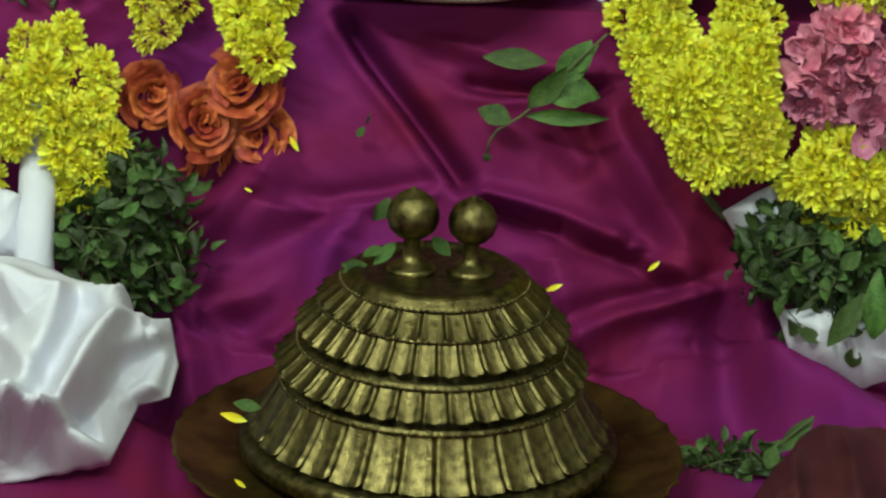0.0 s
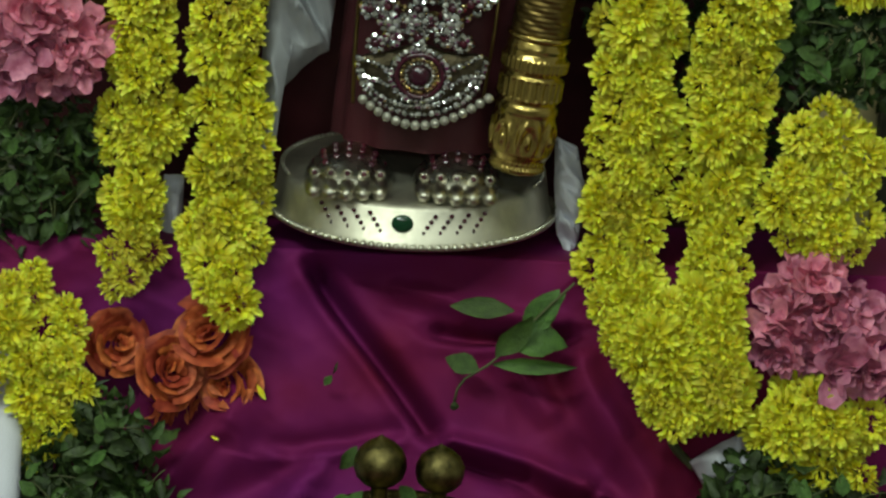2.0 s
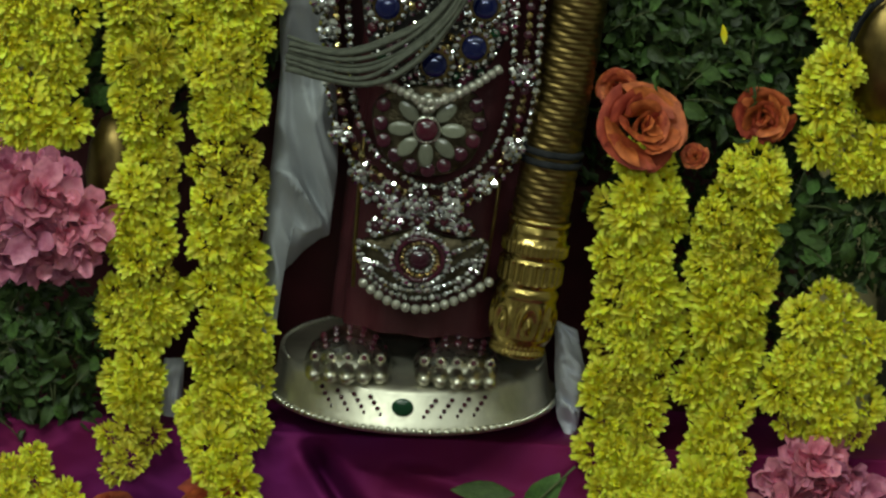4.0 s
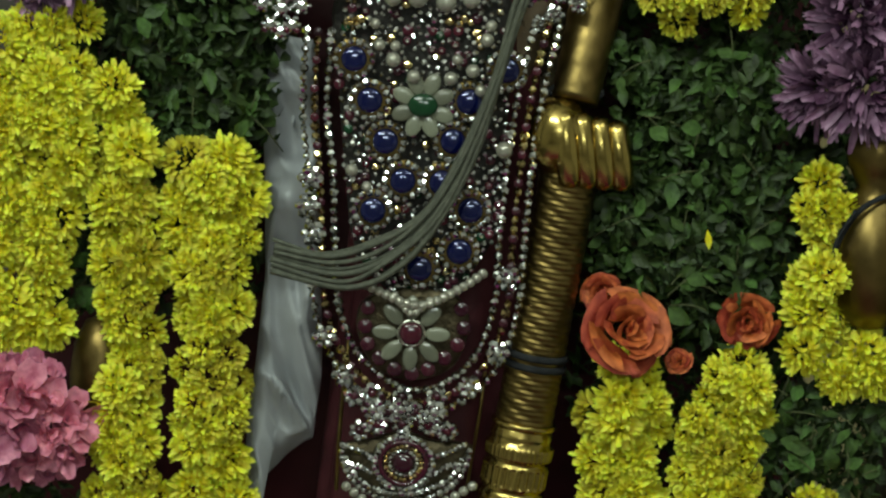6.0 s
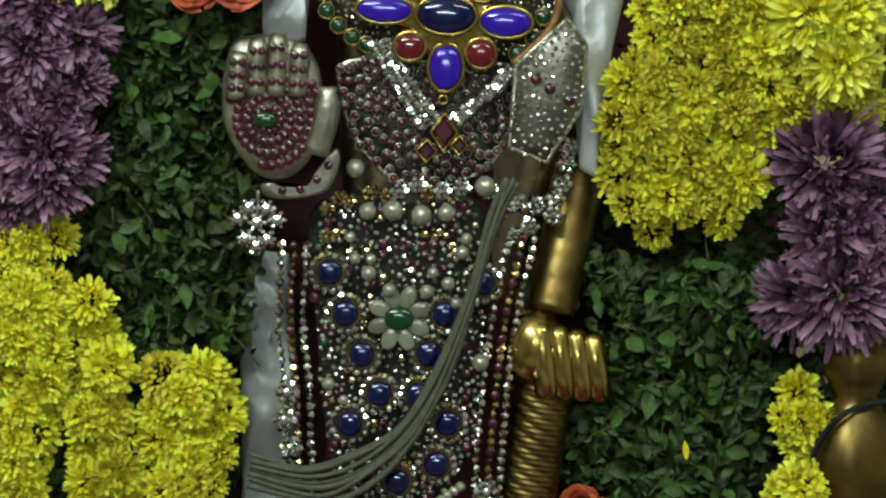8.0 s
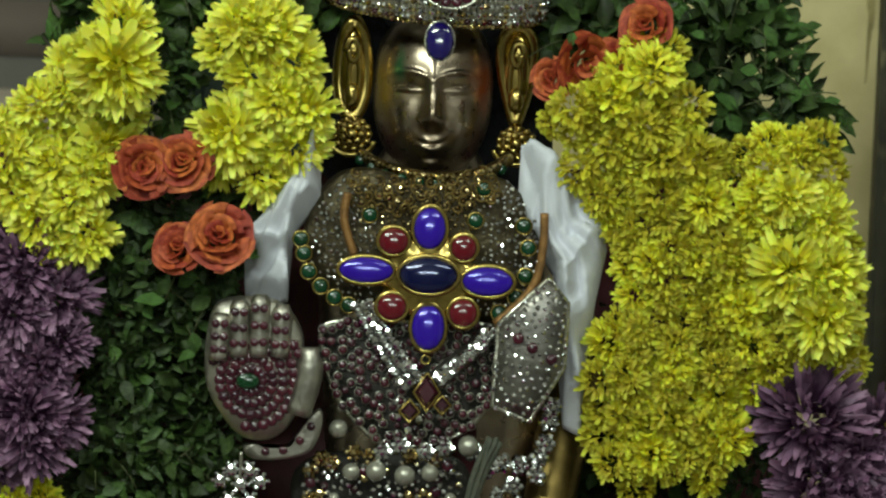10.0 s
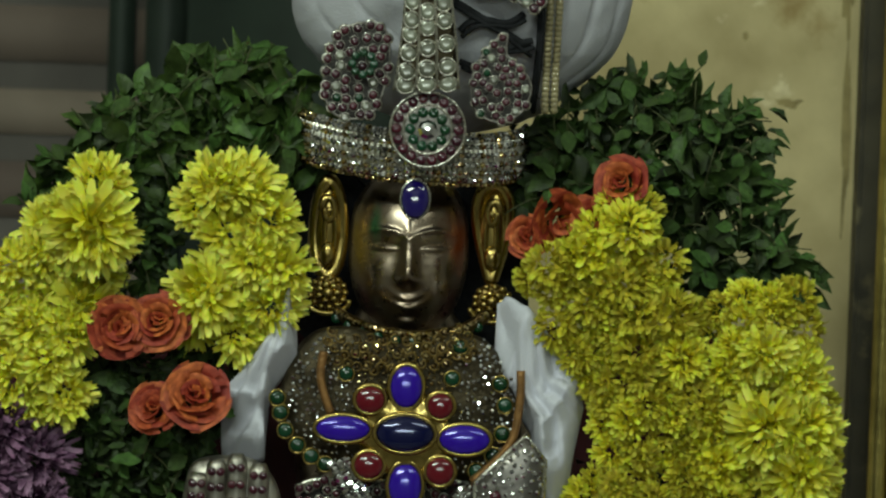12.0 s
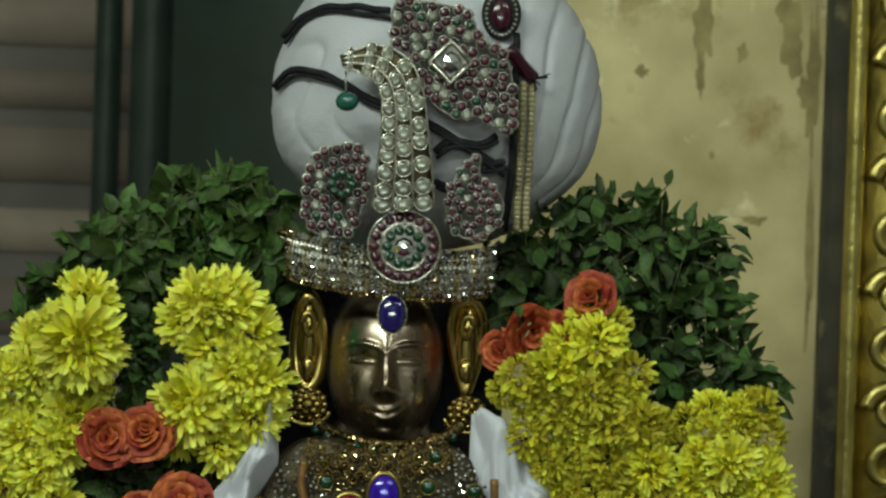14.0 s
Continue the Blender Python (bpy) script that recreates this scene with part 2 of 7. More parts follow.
def attach(ob, parent, m=None):
    """Puts ob at the world pose m under parent (whose own chain only shifts)."""
    shift = Matrix()
    p = parent
    while p is not None:
        if p.type == "EMPTY":
            shift = shift @ p.matrix_basis.inverted()
        p = p.parent
    ob.parent = parent
    ob.matrix_parent_inverse = shift if parent.type == "EMPTY" else Matrix()
    if m is not None:
        ob.matrix_basis = m
    return ob


def mesh_of(bm, name, material, smooth=True):
    me = bpy.data.meshes.new(name)
    bm.to_mesh(me)
    bm.free()
    me.materials.append(material)
    if smooth:
        me.shade_smooth()
    return me


def part(name, bm, material, parent=None, label="", smooth=True):
    me = bm if isinstance(bm, bpy.types.Mesh) else mesh_of(bm, name, material, smooth)
    ob = new(name, me)
    if parent:
        attach(ob, parent)
    if label:
        ob["label"] = label
    return ob


def raw(name, verts, faces, material, smooth=True):
    me = bpy.data.meshes.new(name)
    me.from_pydata([tuple(v) for v in verts], [], faces)
    me.materials.append(material)
    if smooth:
        me.shade_smooth()
    me.update()
    return me


def tube(points, radius, sides=8, closed=False, taper=None):
    """A bmesh tube along points."""
    bm = bmesh.new()
    pts = [Vector(p) for p in points]
    n = len(pts)
    rings = []
    for i, p in enumerate(pts):
        a, b = pts[(i - 1) % n if closed else max(0, i - 1)], pts[(i + 1) % n if closed else min(n - 1, i + 1)]
        d = (b - a).normalized()
        s = d.cross(Vector((0, 1, 0)))
        s = s.normalized() if s.length > 0.05 else d.cross(Vector((1, 0, 0))).normalized()
        u = s.cross(d)
        r = radius * (taper(i / max(1, n - 1)) if taper else 1)
        rings.append([bm.verts.new(p + r * (math.cos(2 * math.pi * k / sides) * s + math.sin(2 * math.pi * k / sides) * u)) for k in range(sides)])
    for i in range(n if closed else n - 1):
        a, b = rings[i], rings[(i + 1) % n]
        for k in range(sides):
            bm.faces.new((a[k], a[(k + 1) % sides], b[(k + 1) % sides], b[k]))
    if not closed:
        bm.faces.new(rings[0][::-1])
        bm.faces.new(rings[-1])
    bmesh.ops.recalc_face_normals(bm, faces=bm.faces)
    return bm


def smooth_path(points, n):
    """n points evenly along a Catmull-Rom curve."""
    p = [Vector(q) for q in points]
    out = []
    for i in range(len(p) - 1):
        a, b, c, d = p[max(0, i - 1)], p[i], p[i + 1], p[min(len(p) - 1, i + 2)]
        for k in range(16):
            t = k / 16
            out.append(0.5 * (2 * b + (c - a) * t + (2 * a - 5 * b + 4 * c - d) * t * t + (3 * b - a - 3 * c + d) * t ** 3))
    out.append(p[-1])
    acc = [0]
    for a, b in zip(out, out[1:]):
        acc.append(acc[-1] + (b - a).length)
    res, j = [], 0
    for i in range(n):
        s = acc[-1] * i / max(1, n - 1)
        while j < len(acc) - 2 and acc[j + 1] < s:
            j += 1
        w = (s - acc[j]) / max(1e-9, acc[j + 1] - acc[j])
        res.append(out[j].lerp(out[j + 1], min(1, max(0, w))))
    return res


def xz(points, y):
    return [(x, y, z) for x, z in points]


def lathe(profile, seg=64, wave=None):
    """A bmesh turned round z from (radius, height) pairs."""
    bm = bmesh.new()
    rings = []
    for r, z in profile:
        ring = []
        for k in range(seg):
            a = 2 * math.pi * k / seg
            rr = r * (1 + (wave(a, z) if wave else 0))
            ring.append(bm.verts.new((rr * math.cos(a), rr * math.sin(a), z)))
        rings.append(ring)
    for a, b in zip(rings, rings[1:]):
        for k in range(seg):
            bm.faces.new((a[k], a[(k + 1) % seg], b[(k + 1) % seg], b[k]))
    bm.faces.new(rings[0][::-1])
    bm.faces.new(rings[-1])
    return bm


def inside(p, poly):
    x, z = p
    c = False
    for (x1, z1), (x2, z2) in zip(poly, poly[1:] + poly[:1]):
        if (z1 > z) != (z2 > z) and x < (x2 - x1) * (z - z1) / (z2 - z1) + x1:
            c = not c
    return c


def edge_distance(p, poly):
    best, way = 9.0, Vector((0, 0))
    q = Vector(p)
    for a, b in zip(poly, poly[1:] + poly[:1]):
        a, b = Vector(a), Vector(b)
        w = max(0, min(1, (q - a).dot(b - a) / max(1e-9, (b - a).length_squared)))
        d = a + w * (b - a) - q
        if d.length < best:
            best, way = d.length, d
    return best, (way.normalized() if way.length > 1e-6 else way)


def scatter(poly, gap, rng, tries=30):
    """Points in poly no nearer than about gap to one another."""
    x0, x1 = min(p[0] for p in poly), max(p[0] for p in poly)
    z0, z1 = min(p[1] for p in poly), max(p[1] for p in poly)
    pts = []
    for _ in range(int((x1 - x0) * (z1 - z0) / gap ** 2 * tries)):
        p = (rng.uniform(x0, x1), rng.uniform(z0, z1))
        if inside(p, poly) and all((p[0] - q[0]) ** 2 + (p[1] - q[1]) ** 2 > gap * gap for q in pts):
            pts.append(p)
    return pts


def turn_to(normal, spin):
    """The turn that brings z to normal, spun about it."""
    return Vector(normal).to_track_quat("Z", "Y").to_matrix().to_4x4() @ Matrix.Rotation(spin, 4, "Z")


# ---------------------------------------------------------------- room
def box(x0, y0, z0, x1, y1, z1, bevel=0.0):
    bm = bmesh.new()
    bmesh.ops.create_cube(bm, size=1, matrix=Matrix.Translation(((x0 + x1) / 2, (y0 + y1) / 2, (z0 + z1) / 2)) @ Matrix.Diagonal((x1 - x0, y1 - y0, z1 - z0, 1)))
    if bevel:
        bmesh.ops.bevel(bm, geom=bm.edges[:], offset=bevel, segments=2, affect="EDGES")
    return bm


def structure(name, bm, material, label):
    return tagged(part(name, bm, material, smooth=False), label, name.split("_")[0], kind="structure")


# unseen shell round the scene; its pale faces act as reflectors
structure("floor", box(-2.6, -4.6, -0.1, 2.6, 1.7, 0), M_FLOOR, "plain grey stone floor, unseen, lightened to bounce light up")
structure("ceiling", box(-2.6, -4.6, 3.0, 2.6, 1.7, 3.1), M_PLASTER, "plain cream plaster ceiling, unseen, pale to bounce light")
structure("wall_west", box(-2.7, -4.6, 0, -2.6, 1.7, 3.0), M_PLASTER, "plain cream plaster side wall, unseen, pale to bounce light")
structure("wall_east", box(2.6, -4.6, 0, 2.7, 1.7, 3.0), M_PLASTER, "plain cream plaster side wall, unseen, pale to bounce light")
structure("wall_south", box(-2.6, -4.7, 0, 2.6, -4.6, 3.0), M_PLASTER, "plain cream plaster wall behind the viewer, pale to bounce light")
structure("wall_north", box(-2.6, 1.6, 0, 2.6, 1.7, 3.0), M_DARKWALL, "dark grey plaster wall behind the shrine")

# ---------------------------------------------------------------- rear of the shrine
WALL_Y = 0.55
WX0 = 0.1668
WX1 = 0.3252
panel = structure("wall_panel", box(WX0 - 0.12, WALL_Y, 0.0, WX1, WALL_Y + 0.1, 3.0), M_WALL, "stained yellow distempered wall beside the window")
def stain(points, seed):
    """A thin uneven patch on the panel."""
    rng = random.Random(seed)
    bm = bmesh.new()
    x, z, w, h = points
    vs = []
    for k in range(28):
        a = 2 * math.pi * k / 28
        r = 0.65 + 0.5 * noise.noise((math.cos(a) * 1.7 + seed, math.sin(a) * 1.7, seed)) + 0.25 * rng.random()
        vs.append(bm.verts.new((x + w * r * math.cos(a), WALL_Y - 0.0003 - 0.00002 * seed, z + h * r * math.sin(a))))
    hub = bm.verts.new((x, WALL_Y - 0.0003 - 0.00002 * seed, z))
    for k in range(28):
        bm.faces.new((hub, vs[(k + 1) % 28], vs[k]))
    return bm


for seed, ((x, y, z), w, h) in enumerate([((0.2373, 0.5500, 1.8117), 0.010, 0.030), ((0.2353, 0.5500, 1.7769), 0.004, 0.022), ((0.1919, 0.5500, 1.7754), 0.006, 0.006),
                                          ((0.2779, 0.5500, 1.6698), 0.012, 0.004), ((0.3020, 0.5500, 1.8016), 0.012, 0.030), ((0.3116, 0.5500, 1.7631), 0.008, 0.012), ((0.2972, 0.5500, 1.8219), 0.010, 0.014), ((0.2455, 0.5500, 1.7159), 0.003, 0.004), ((0.3165, 0.5500, 1.770), 0.006, 0.070), ((0.3190, 0.5500, 1.650), 0.004, 0.080), ((0.265, 0.55, 1.790), 0.005, 0.008)]):
    part("stain", stain((x, z, w, h), seed), M_STAIN, panel, "brown water stain")

# dark door post between the panel and the gilt frame
structure("door_post", box(WX1, WALL_Y - 0.03, 0.0, WX1 + 0.032, WALL_Y + 0.1, 3.0, 0.003), M_POST, "worn dark brown narrow wooden door post")

# gilt embossed frame
frame_x = (0.3636, 0.5000, 1.7096)[0]
gilt = thing("gilt_frame", (frame_x, 0.5, 0.78), "upright gilt metal arch frame with embossed scrolls", "frame")
part("upright", box(frame_x - 0.022, 0.5, 0.78, frame_x + 0.10, 0.53, 2.2, 0.004), M_GILT, gilt)
for dx in (-0.020, 0.060):
    part("rim", tube([(frame_x + dx, 0.497, 0.8 + 0.05 * i) for i in range(29)], 0.0065, 10), M_GILT, gilt)
scroll = []
for k in range(40):
    a = k / 39 * 2.6 * math.pi
    r = 0.0185 * (1 - 0.75 * k / 39)
    scroll.append((r * math.cos(a), 0, r * math.sin(a)))
ME_SCROLL = mesh_of(tube(scroll, 0.005, 8, taper=lambda u: 1.2 - 0.7 * u), "scroll", M_GILT)
for i in range(34):
    attach(new("scroll", ME_SCROLL), gilt, pose(frame_x + 0.012, 0.498, 0.80 + 0.041 * i, 0, 0, 0) @ Matrix.Diagonal((1 if i % 2 else -1, 1, 1, 1)))

# window with slats and uprights far behind
window = tagged(thing("window_1", (-0.4, 1.2, 0.9), "shuttered dark window with brown slats and green posts", "window", kind="structure"))
part("opening", box(-1.6, 1.372, 0.8, 0.45, 1.40, 2.6), M_WINDOWBACK, window)
for i, (zc, h) in enumerate([(2.02, 0.05), (1.955, 0.04), (1.89, 0.045), (1.825, 0.05), (1.76, 0.035), (1.70, 0.05), (1.63, 0.04), (1.56, 0.05), (1.48, 0.05)]):
    part("slat", box(-1.6, 1.3675, zc - h / 2, 0.40, 1.3715, zc + h / 2, 0.001), M_SLAT, window)
for x, w in (((-0.2347, 1.2000, 1.7879)[0], 0.022), ((-0.1961, 1.2000, 1.7892)[0], 0.036)):
    part("upright", box(x - w / 2, 1.2, 0.8, x + w / 2, 1.24, 2.6, 0.004), M_DARKGREEN, window)
xp = (-0.1683, 1.0000, 1.7850)[0]
part("post", box(xp, 1.0, 0.8, xp + 0.30, 1.06, 2.6, 0.006), M_DARKGREEN, window, "dark green painted post")

# ---------------------------------------------------------------- table
table = thing("altar_table", (0.05, -0.1, 0.0), "altar table covered under the silk cloth", "table")
part("tabletop", box(-0.75, -0.62, 0.72, 0.85, 0.42, 0.752, 0.004), M_DARKGREEN, table)
for x in (-0.68, 0.78):
    for y in (-0.55, 0.35):
        part("leg", box(x - 0.03, y - 0.03, 0, x + 0.03, y + 0.03, 0.72, 0.004), M_DARKGREEN, table)
plinth = thing("plinth", (0.0, 0.05, 0.752), "block under the statue hidden by silk", "plinth")
part("block", box(-0.16, 0.0, 0.752, 0.17, 0.22, 0.985, 0.006), M_MAROON, plinth)

# made-up dark sheet on posts, stands for the shade in the garland gaps
screen = thing("gap_shade_screen", (0.02, 0.075, 0.752), "dark sheet added for the shaded gaps behind statue and garlands", "screen")
part("cloth", box(-0.25, 0.072, 0.752, (0.2319, 0.0750, 1.5031)[0], 0.080, (0.0040, 0.0750, 1.5373)[2], 0.002), M_MAROON, screen)
for x in (-0.23, 0.20):
    part("post", box(x - 0.01, 0.081, 0.752, x + 0.01, 0.10, 1.5, 0.002), M_DARKGREEN, screen)

# ---------------------------------------------------------------- silk cloth
CX = 0.005
def silk_point(u, v):
    """u across -1..1, v down 0..1: over the plinth's edge, down, out on the table."""
    x = CX + u * 0.42
    m = math.exp(-((x - CX) / 0.17) ** 2)
    if v < 0.08:
        y, z = 0.04 - v / 0.08 * 0.085, 0.989
    elif v < 0.6:
        w = (v - 0.08) / 0.52
        y = -0.045 - 0.075 * w ** 1.2 * (0.25 + 0.75 * m)
        z = 0.989 - 0.205 * w
        z += 0.010 * math.sin(w * math.pi) * (1 - m)
    else:
        w = (v - 0.6) / 0.4
        y = -0.045 - 0.075 * (0.25 + 0.75 * m) - 0.5 * w
        z = 0.784 - 0.012 * min(1, 8 * w)
    return x, y, z


# long folds: from (x, v) to (x, v), height, width
FOLDS = [(-0.068, 0.09, 0.014, 0.34, -0.028, 0.0065), (0.005, 0.185, 0.09, 0.20, -0.015, 0.006), (0.02, 0.36, 0.07, 0.39, -0.014, 0.006), (-0.11, 0.36, -0.145, 0.60, -0.008, 0.006),
         (0.008, 0.34, 0.03, 0.60, 0.007, 0.012), (-0.02, 0.13, 0.09, 0.17, 0.005, 0.008),
         (0.015, 0.34, 0.10, 0.40, 0.014, 0.008), (0.0, 0.35, -0.09, 0.38, 0.006, 0.008), (-0.05, 0.38, -0.16, 0.62, 0.010, 0.012), (0.10, 0.22, 0.15, 0.54, 0.010, 0.012),
         (-0.10, 0.28, -0.15, 0.60, 0.012, 0.012), (0.16, 0.47, 0.07, 0.56, 0.012, 0.010), (0.17, 0.44, 0.22, 0.72, 0.014, 0.014),
         (-0.12, 0.60, -0.22, 0.74, 0.012, 0.012), (0.04, 0.20, 0.09, 0.32, 0.005, 0.010), (-0.06, 0.42, -0.10, 0.60, 0.010, 0.012),
         (0.12, 0.60, 0.30, 0.66, 0.014, 0.012), (-0.17, 0.50, -0.12, 0.78, 0.014, 0.012), (0.20, 0.60, 0.33, 0.78, 0.016, 0.016), (0.06, 0.42, 0.09, 0.60, 0.010, 0.012),
         (0.10, 0.40, 0.14, 0.46, 0.008, 0.007), (-0.13, 0.68, -0.28, 0.72, 0.012, 0.010)]


def silk():
    nu, nv = 400, 300
    bm = bmesh.new()
    g = []
    for j in range(nv + 1):
        row = []
        v = j / nv
        for i in range(nu + 1):
            u = -1 + 2 * i / nu
            x, y, z = silk_point(u, v)
            lift = 0.007 * noise.noise((x * 16, v * 9, 3)) + 0.0045 * (0.5 - abs(noise.noise((x * 26 + v * 6, v * 9 - x * 8, 7)))) + 0.0012 * (0.5 - abs(noise.noise((x * 70 + v * 16, v * 22 - x * 20, 9))))
            wob = 0.02 * noise.noise((x * 9, v * 6, 1))
            for x0, v0, x1, v1, h, w in FOLDS:
                a, b, p = Vector((x0, v0 * 0.5)), Vector((x1, v1 * 0.5)), Vector((x + wob, v * 0.5 + wob))
                t = (p - a).dot(b - a) / (b - a).length_squared
                tc = max(0, min(1, t))
                d = (p - a - tc * (b - a))
                side = d.length
                sgn = (b - a).x * d.y - (b - a).y * d.x
                shape = math.exp(-(side / w) ** 2) - ((0.7 if h > 0 else 0.2) * math.exp(-((side - 1.5 * w) / w) ** 2) if sgn > 0 else 0)
                lift += 1.35 * h * shape * min(1, 4 * (1 - abs(2 * tc - 1)) + 0.35)
            fade = min(1, v / 0.1)
            near = math.exp(-((x / 0.15) ** 2 + ((y + 0.27) / 0.16) ** 2) ** 2)
            lift *= fade * (1 - near)
            turn_ = max(0.0, min(1.0, (v - 0.5) / 0.24))
            turn_ = turn_ * turn_ * (3 - 2 * turn_)
            row.append(bm.verts.new((x, y - lift * (0.85 - 0.65 * turn_), z + lift * (0.45 + 0.4 * turn_) + 0.001)))
        g.append(row)
    for j in range(nv):
        for i in range(nu):
            bm.faces.new((g[j][i], g[j + 1][i], g[j + 1][i + 1], g[j][i + 1]))
    return bm


cloth = tagged(part("silk_cloth", silk(), M_SILK), "magenta purple silk cloth draped in folds under the statue", "cloth")

# ---------------------------------------------------------------- brass crown with two knobs on a plate
DOME = Vector(((-0.0037, -0.2500, 0.9136)[0], -0.25, (0.0013, -0.2500, 0.7939)[2]))
PXM = 0.000318
SQ = 0.93


def at_dome(r, z):
    return (r * PXM, z * PXM)


plate = thing("brass_plate", DOME + Vector((0, 0, -0.012)), "round tarnished brass plate under the ritual crown", "plate")
prof = [at_dome(*p) for p in [(40, -12), (372, -12), (415, -2), (436, 12), (443, 14), (446, 10), (420, -10), (385, -24), (40, -24)]]
bm = lathe(prof[::-1], 96, wave=lambda a, z: 0.010 * math.sin(44 * a) if z > 0.002 else 0)
bmesh.ops.translate(bm, verts=bm.verts, vec=DOME)
part("dish", bm, M_BRASS_DARK, plate)

crown = thing("brass_ritual_crown", DOME, "tiered aged brass crown with petal bands and two knobs", "ritual crown")
body = [(0, 0), (318, 0), (330, 10), (330, 34), (318, 44), (284, 50), (272, 64), (256, 138), (262, 145), (262, 151), (250, 156),
        (238, 172), (226, 190), (226, 214), (233, 220), (233, 226), (222, 230), (210, 246), (196, 262), (192, 293), (199, 298), (199, 304), (188, 308),
        (176, 314), (158, 326), (156, 339), (163, 343), (163, 349), (156, 353), (151, 360), (143, 366), (132, 368), (126, 365), (123, 361), (100, 362), (60, 362), (0, 362)]
bm = lathe([(max(r, 1) * PXM, z * PXM * SQ) for r, z in body], 120)
bmesh.ops.translate(bm, verts=bm.verts, vec=DOME)
part("bell", bm, M_BRASS, crown)


def dome_petal(r_lip, z_lip, r_top, z_top, width):
    """One embossed lotus petal, at angle 0, from the upper ring out to its pointed lip."""
    bm = bmesh.new()
    rows = []
    for j in range(7):
        s = j / 6
        r = r_top + (r_lip - r_top) * (0.40 * s + 0.60 * s * s + (0.16 if j == 6 else 0.0))
        z = SQ * (z_top + (z_lip - z_top) * (0.6 * s + 0.4 * s * s))
        w = width * (0.82 + 0.18 * s)
        row = []
        for q, ridge in ((-1, -4), (-0.84, 4.5), (-0.70, 3.5), (-0.5, -0.8), (-0.2, -1.8), (0, -1.2), (0.2, -1.8), (0.5, -0.8), (0.70, 3), (0.84, 3.5), (1, -4)):
            ridge *= 0.6 + 0.5 * s
            a = q * w / 2 / r
            rr = r + ridge
            row.append(bm.verts.new((rr * math.cos(a) * PXM, rr * math.sin(a) * PXM, (z - (9 * (1 - abs(q)) ** 0.7 if j == 6 else 0)) * PXM)))
        rows.append(row)
    for a, b in zip(rows, rows[1:]):
        for k in range(10):
            bm.faces.new((a[k], b[k], b[k + 1], a[k + 1]))
    bmesh.ops.recalc_face_normals(bm, faces=bm.faces)
    return bm


for r_lip, z_lip, r_top, z_top, count in [(306, 60, 258, 145, 31), (266, 184, 230, 220, 37), (231, 260, 196, 298, 35), (195, 312, 160, 343, 28)]:
    me = mesh_of(dome_petal(r_lip, z_lip, r_top, z_top, 2 * math.pi * r_lip / count * 0.98), "petal", M_BRASS, True)
    for k in range(count):
        attach(new("petal", me), crown, Matrix.Translation(DOME) @ Matrix.Rotation(2 * math.pi * k / count, 4, "Z"))
for r, z, n in [(262, 149, 130), (233, 224, 116), (199, 302, 106), (163, 347, 92)]:
    bm = bmesh.new()
    for k in range(n):
        a = 2 * math.pi * k / n
        bmesh.ops.create_icosphere(bm, subdivisions=1, radius=4.2 * PXM, matrix=Matrix.Translation(DOME + Vector((math.cos(a) * r, math.sin(a) * r, z * SQ)) * PXM))
    tagged(part("beaded_ring", bm, M_BRASS, crown), kind="stuff")
bm = bmesh.new()
for k in range(96):
    a = 2 * math.pi * k / 96
    bmesh.ops.create_icosphere(bm, subdivisions=1, radius=11 * PXM, matrix=Matrix.Translation(DOME + Vector((math.cos(a) * 322, math.sin(a) * 322, 22)) * PXM) @ Matrix.Diagonal((1, 1, 1.5, 1)))
tagged(part("hammered_base_rim", bm, M_BRASS, crown), kind="stuff")
knob = [(0, 360), (46, 360), (48, 366), (42, 372), (36, 374), (30, 380), (18, 384), (16, 394), (15.5, 418), (17, 422), (30, 427), (44, 440), (49, 456), (48, 472), (40, 488), (26, 500), (10, 508), (4, 512), (0.5, 515)]
for (x, y, z), s in (((-0.0170, -0.2500, 0.8985), 1.0), ((0.0155, -0.2500, 0.8991), 0.93)):
    bm = lathe([(max(r, 0.5) * PXM * s * 0.93, (360 * SQ + (h - 360) * s) * PXM) for r, h in knob], 40)
    bmesh.ops.translate(bm, verts=bm.verts, vec=(x, DOME.y, DOME.z))
    part("knob", bm, M_BRASS, crown)

# ---------------------------------------------------------------- flowers
def petal_strip(bm, hub, base, out, up, length, width, curl, cup, notch):
    """A narrow cupped petal from base along out, curling towards up, with a notched tip."""
    side = out.cross(up).normalized()
    foot = hub or bm.verts.new(base)
    rows = []
    for s, wide, pull in ((0.40, 0.72, 0.0), (0.72, 1.0, 0.0), (1.0, 0.58, notch)):
        c = base + out * (length * s * (1 - 0.25 * curl * s)) + up * (length * curl * s * s)
        w = width * wide
        rows.append([bm.verts.new(c - side * w + up * cup * w), bm.verts.new(c - out * length * pull), bm.verts.new(c + side * w + up * cup * w)])
    bm.faces.new((foot, rows[0][1], rows[0][0]))
    bm.faces.new((foot, rows[0][2], rows[0][1]))
    for a, b in zip(rows, rows[1:]):
        bm.faces.new((a[0], a[1], b[1], b[0]))
        bm.faces.new((a[1], a[2], b[2], b[1]))


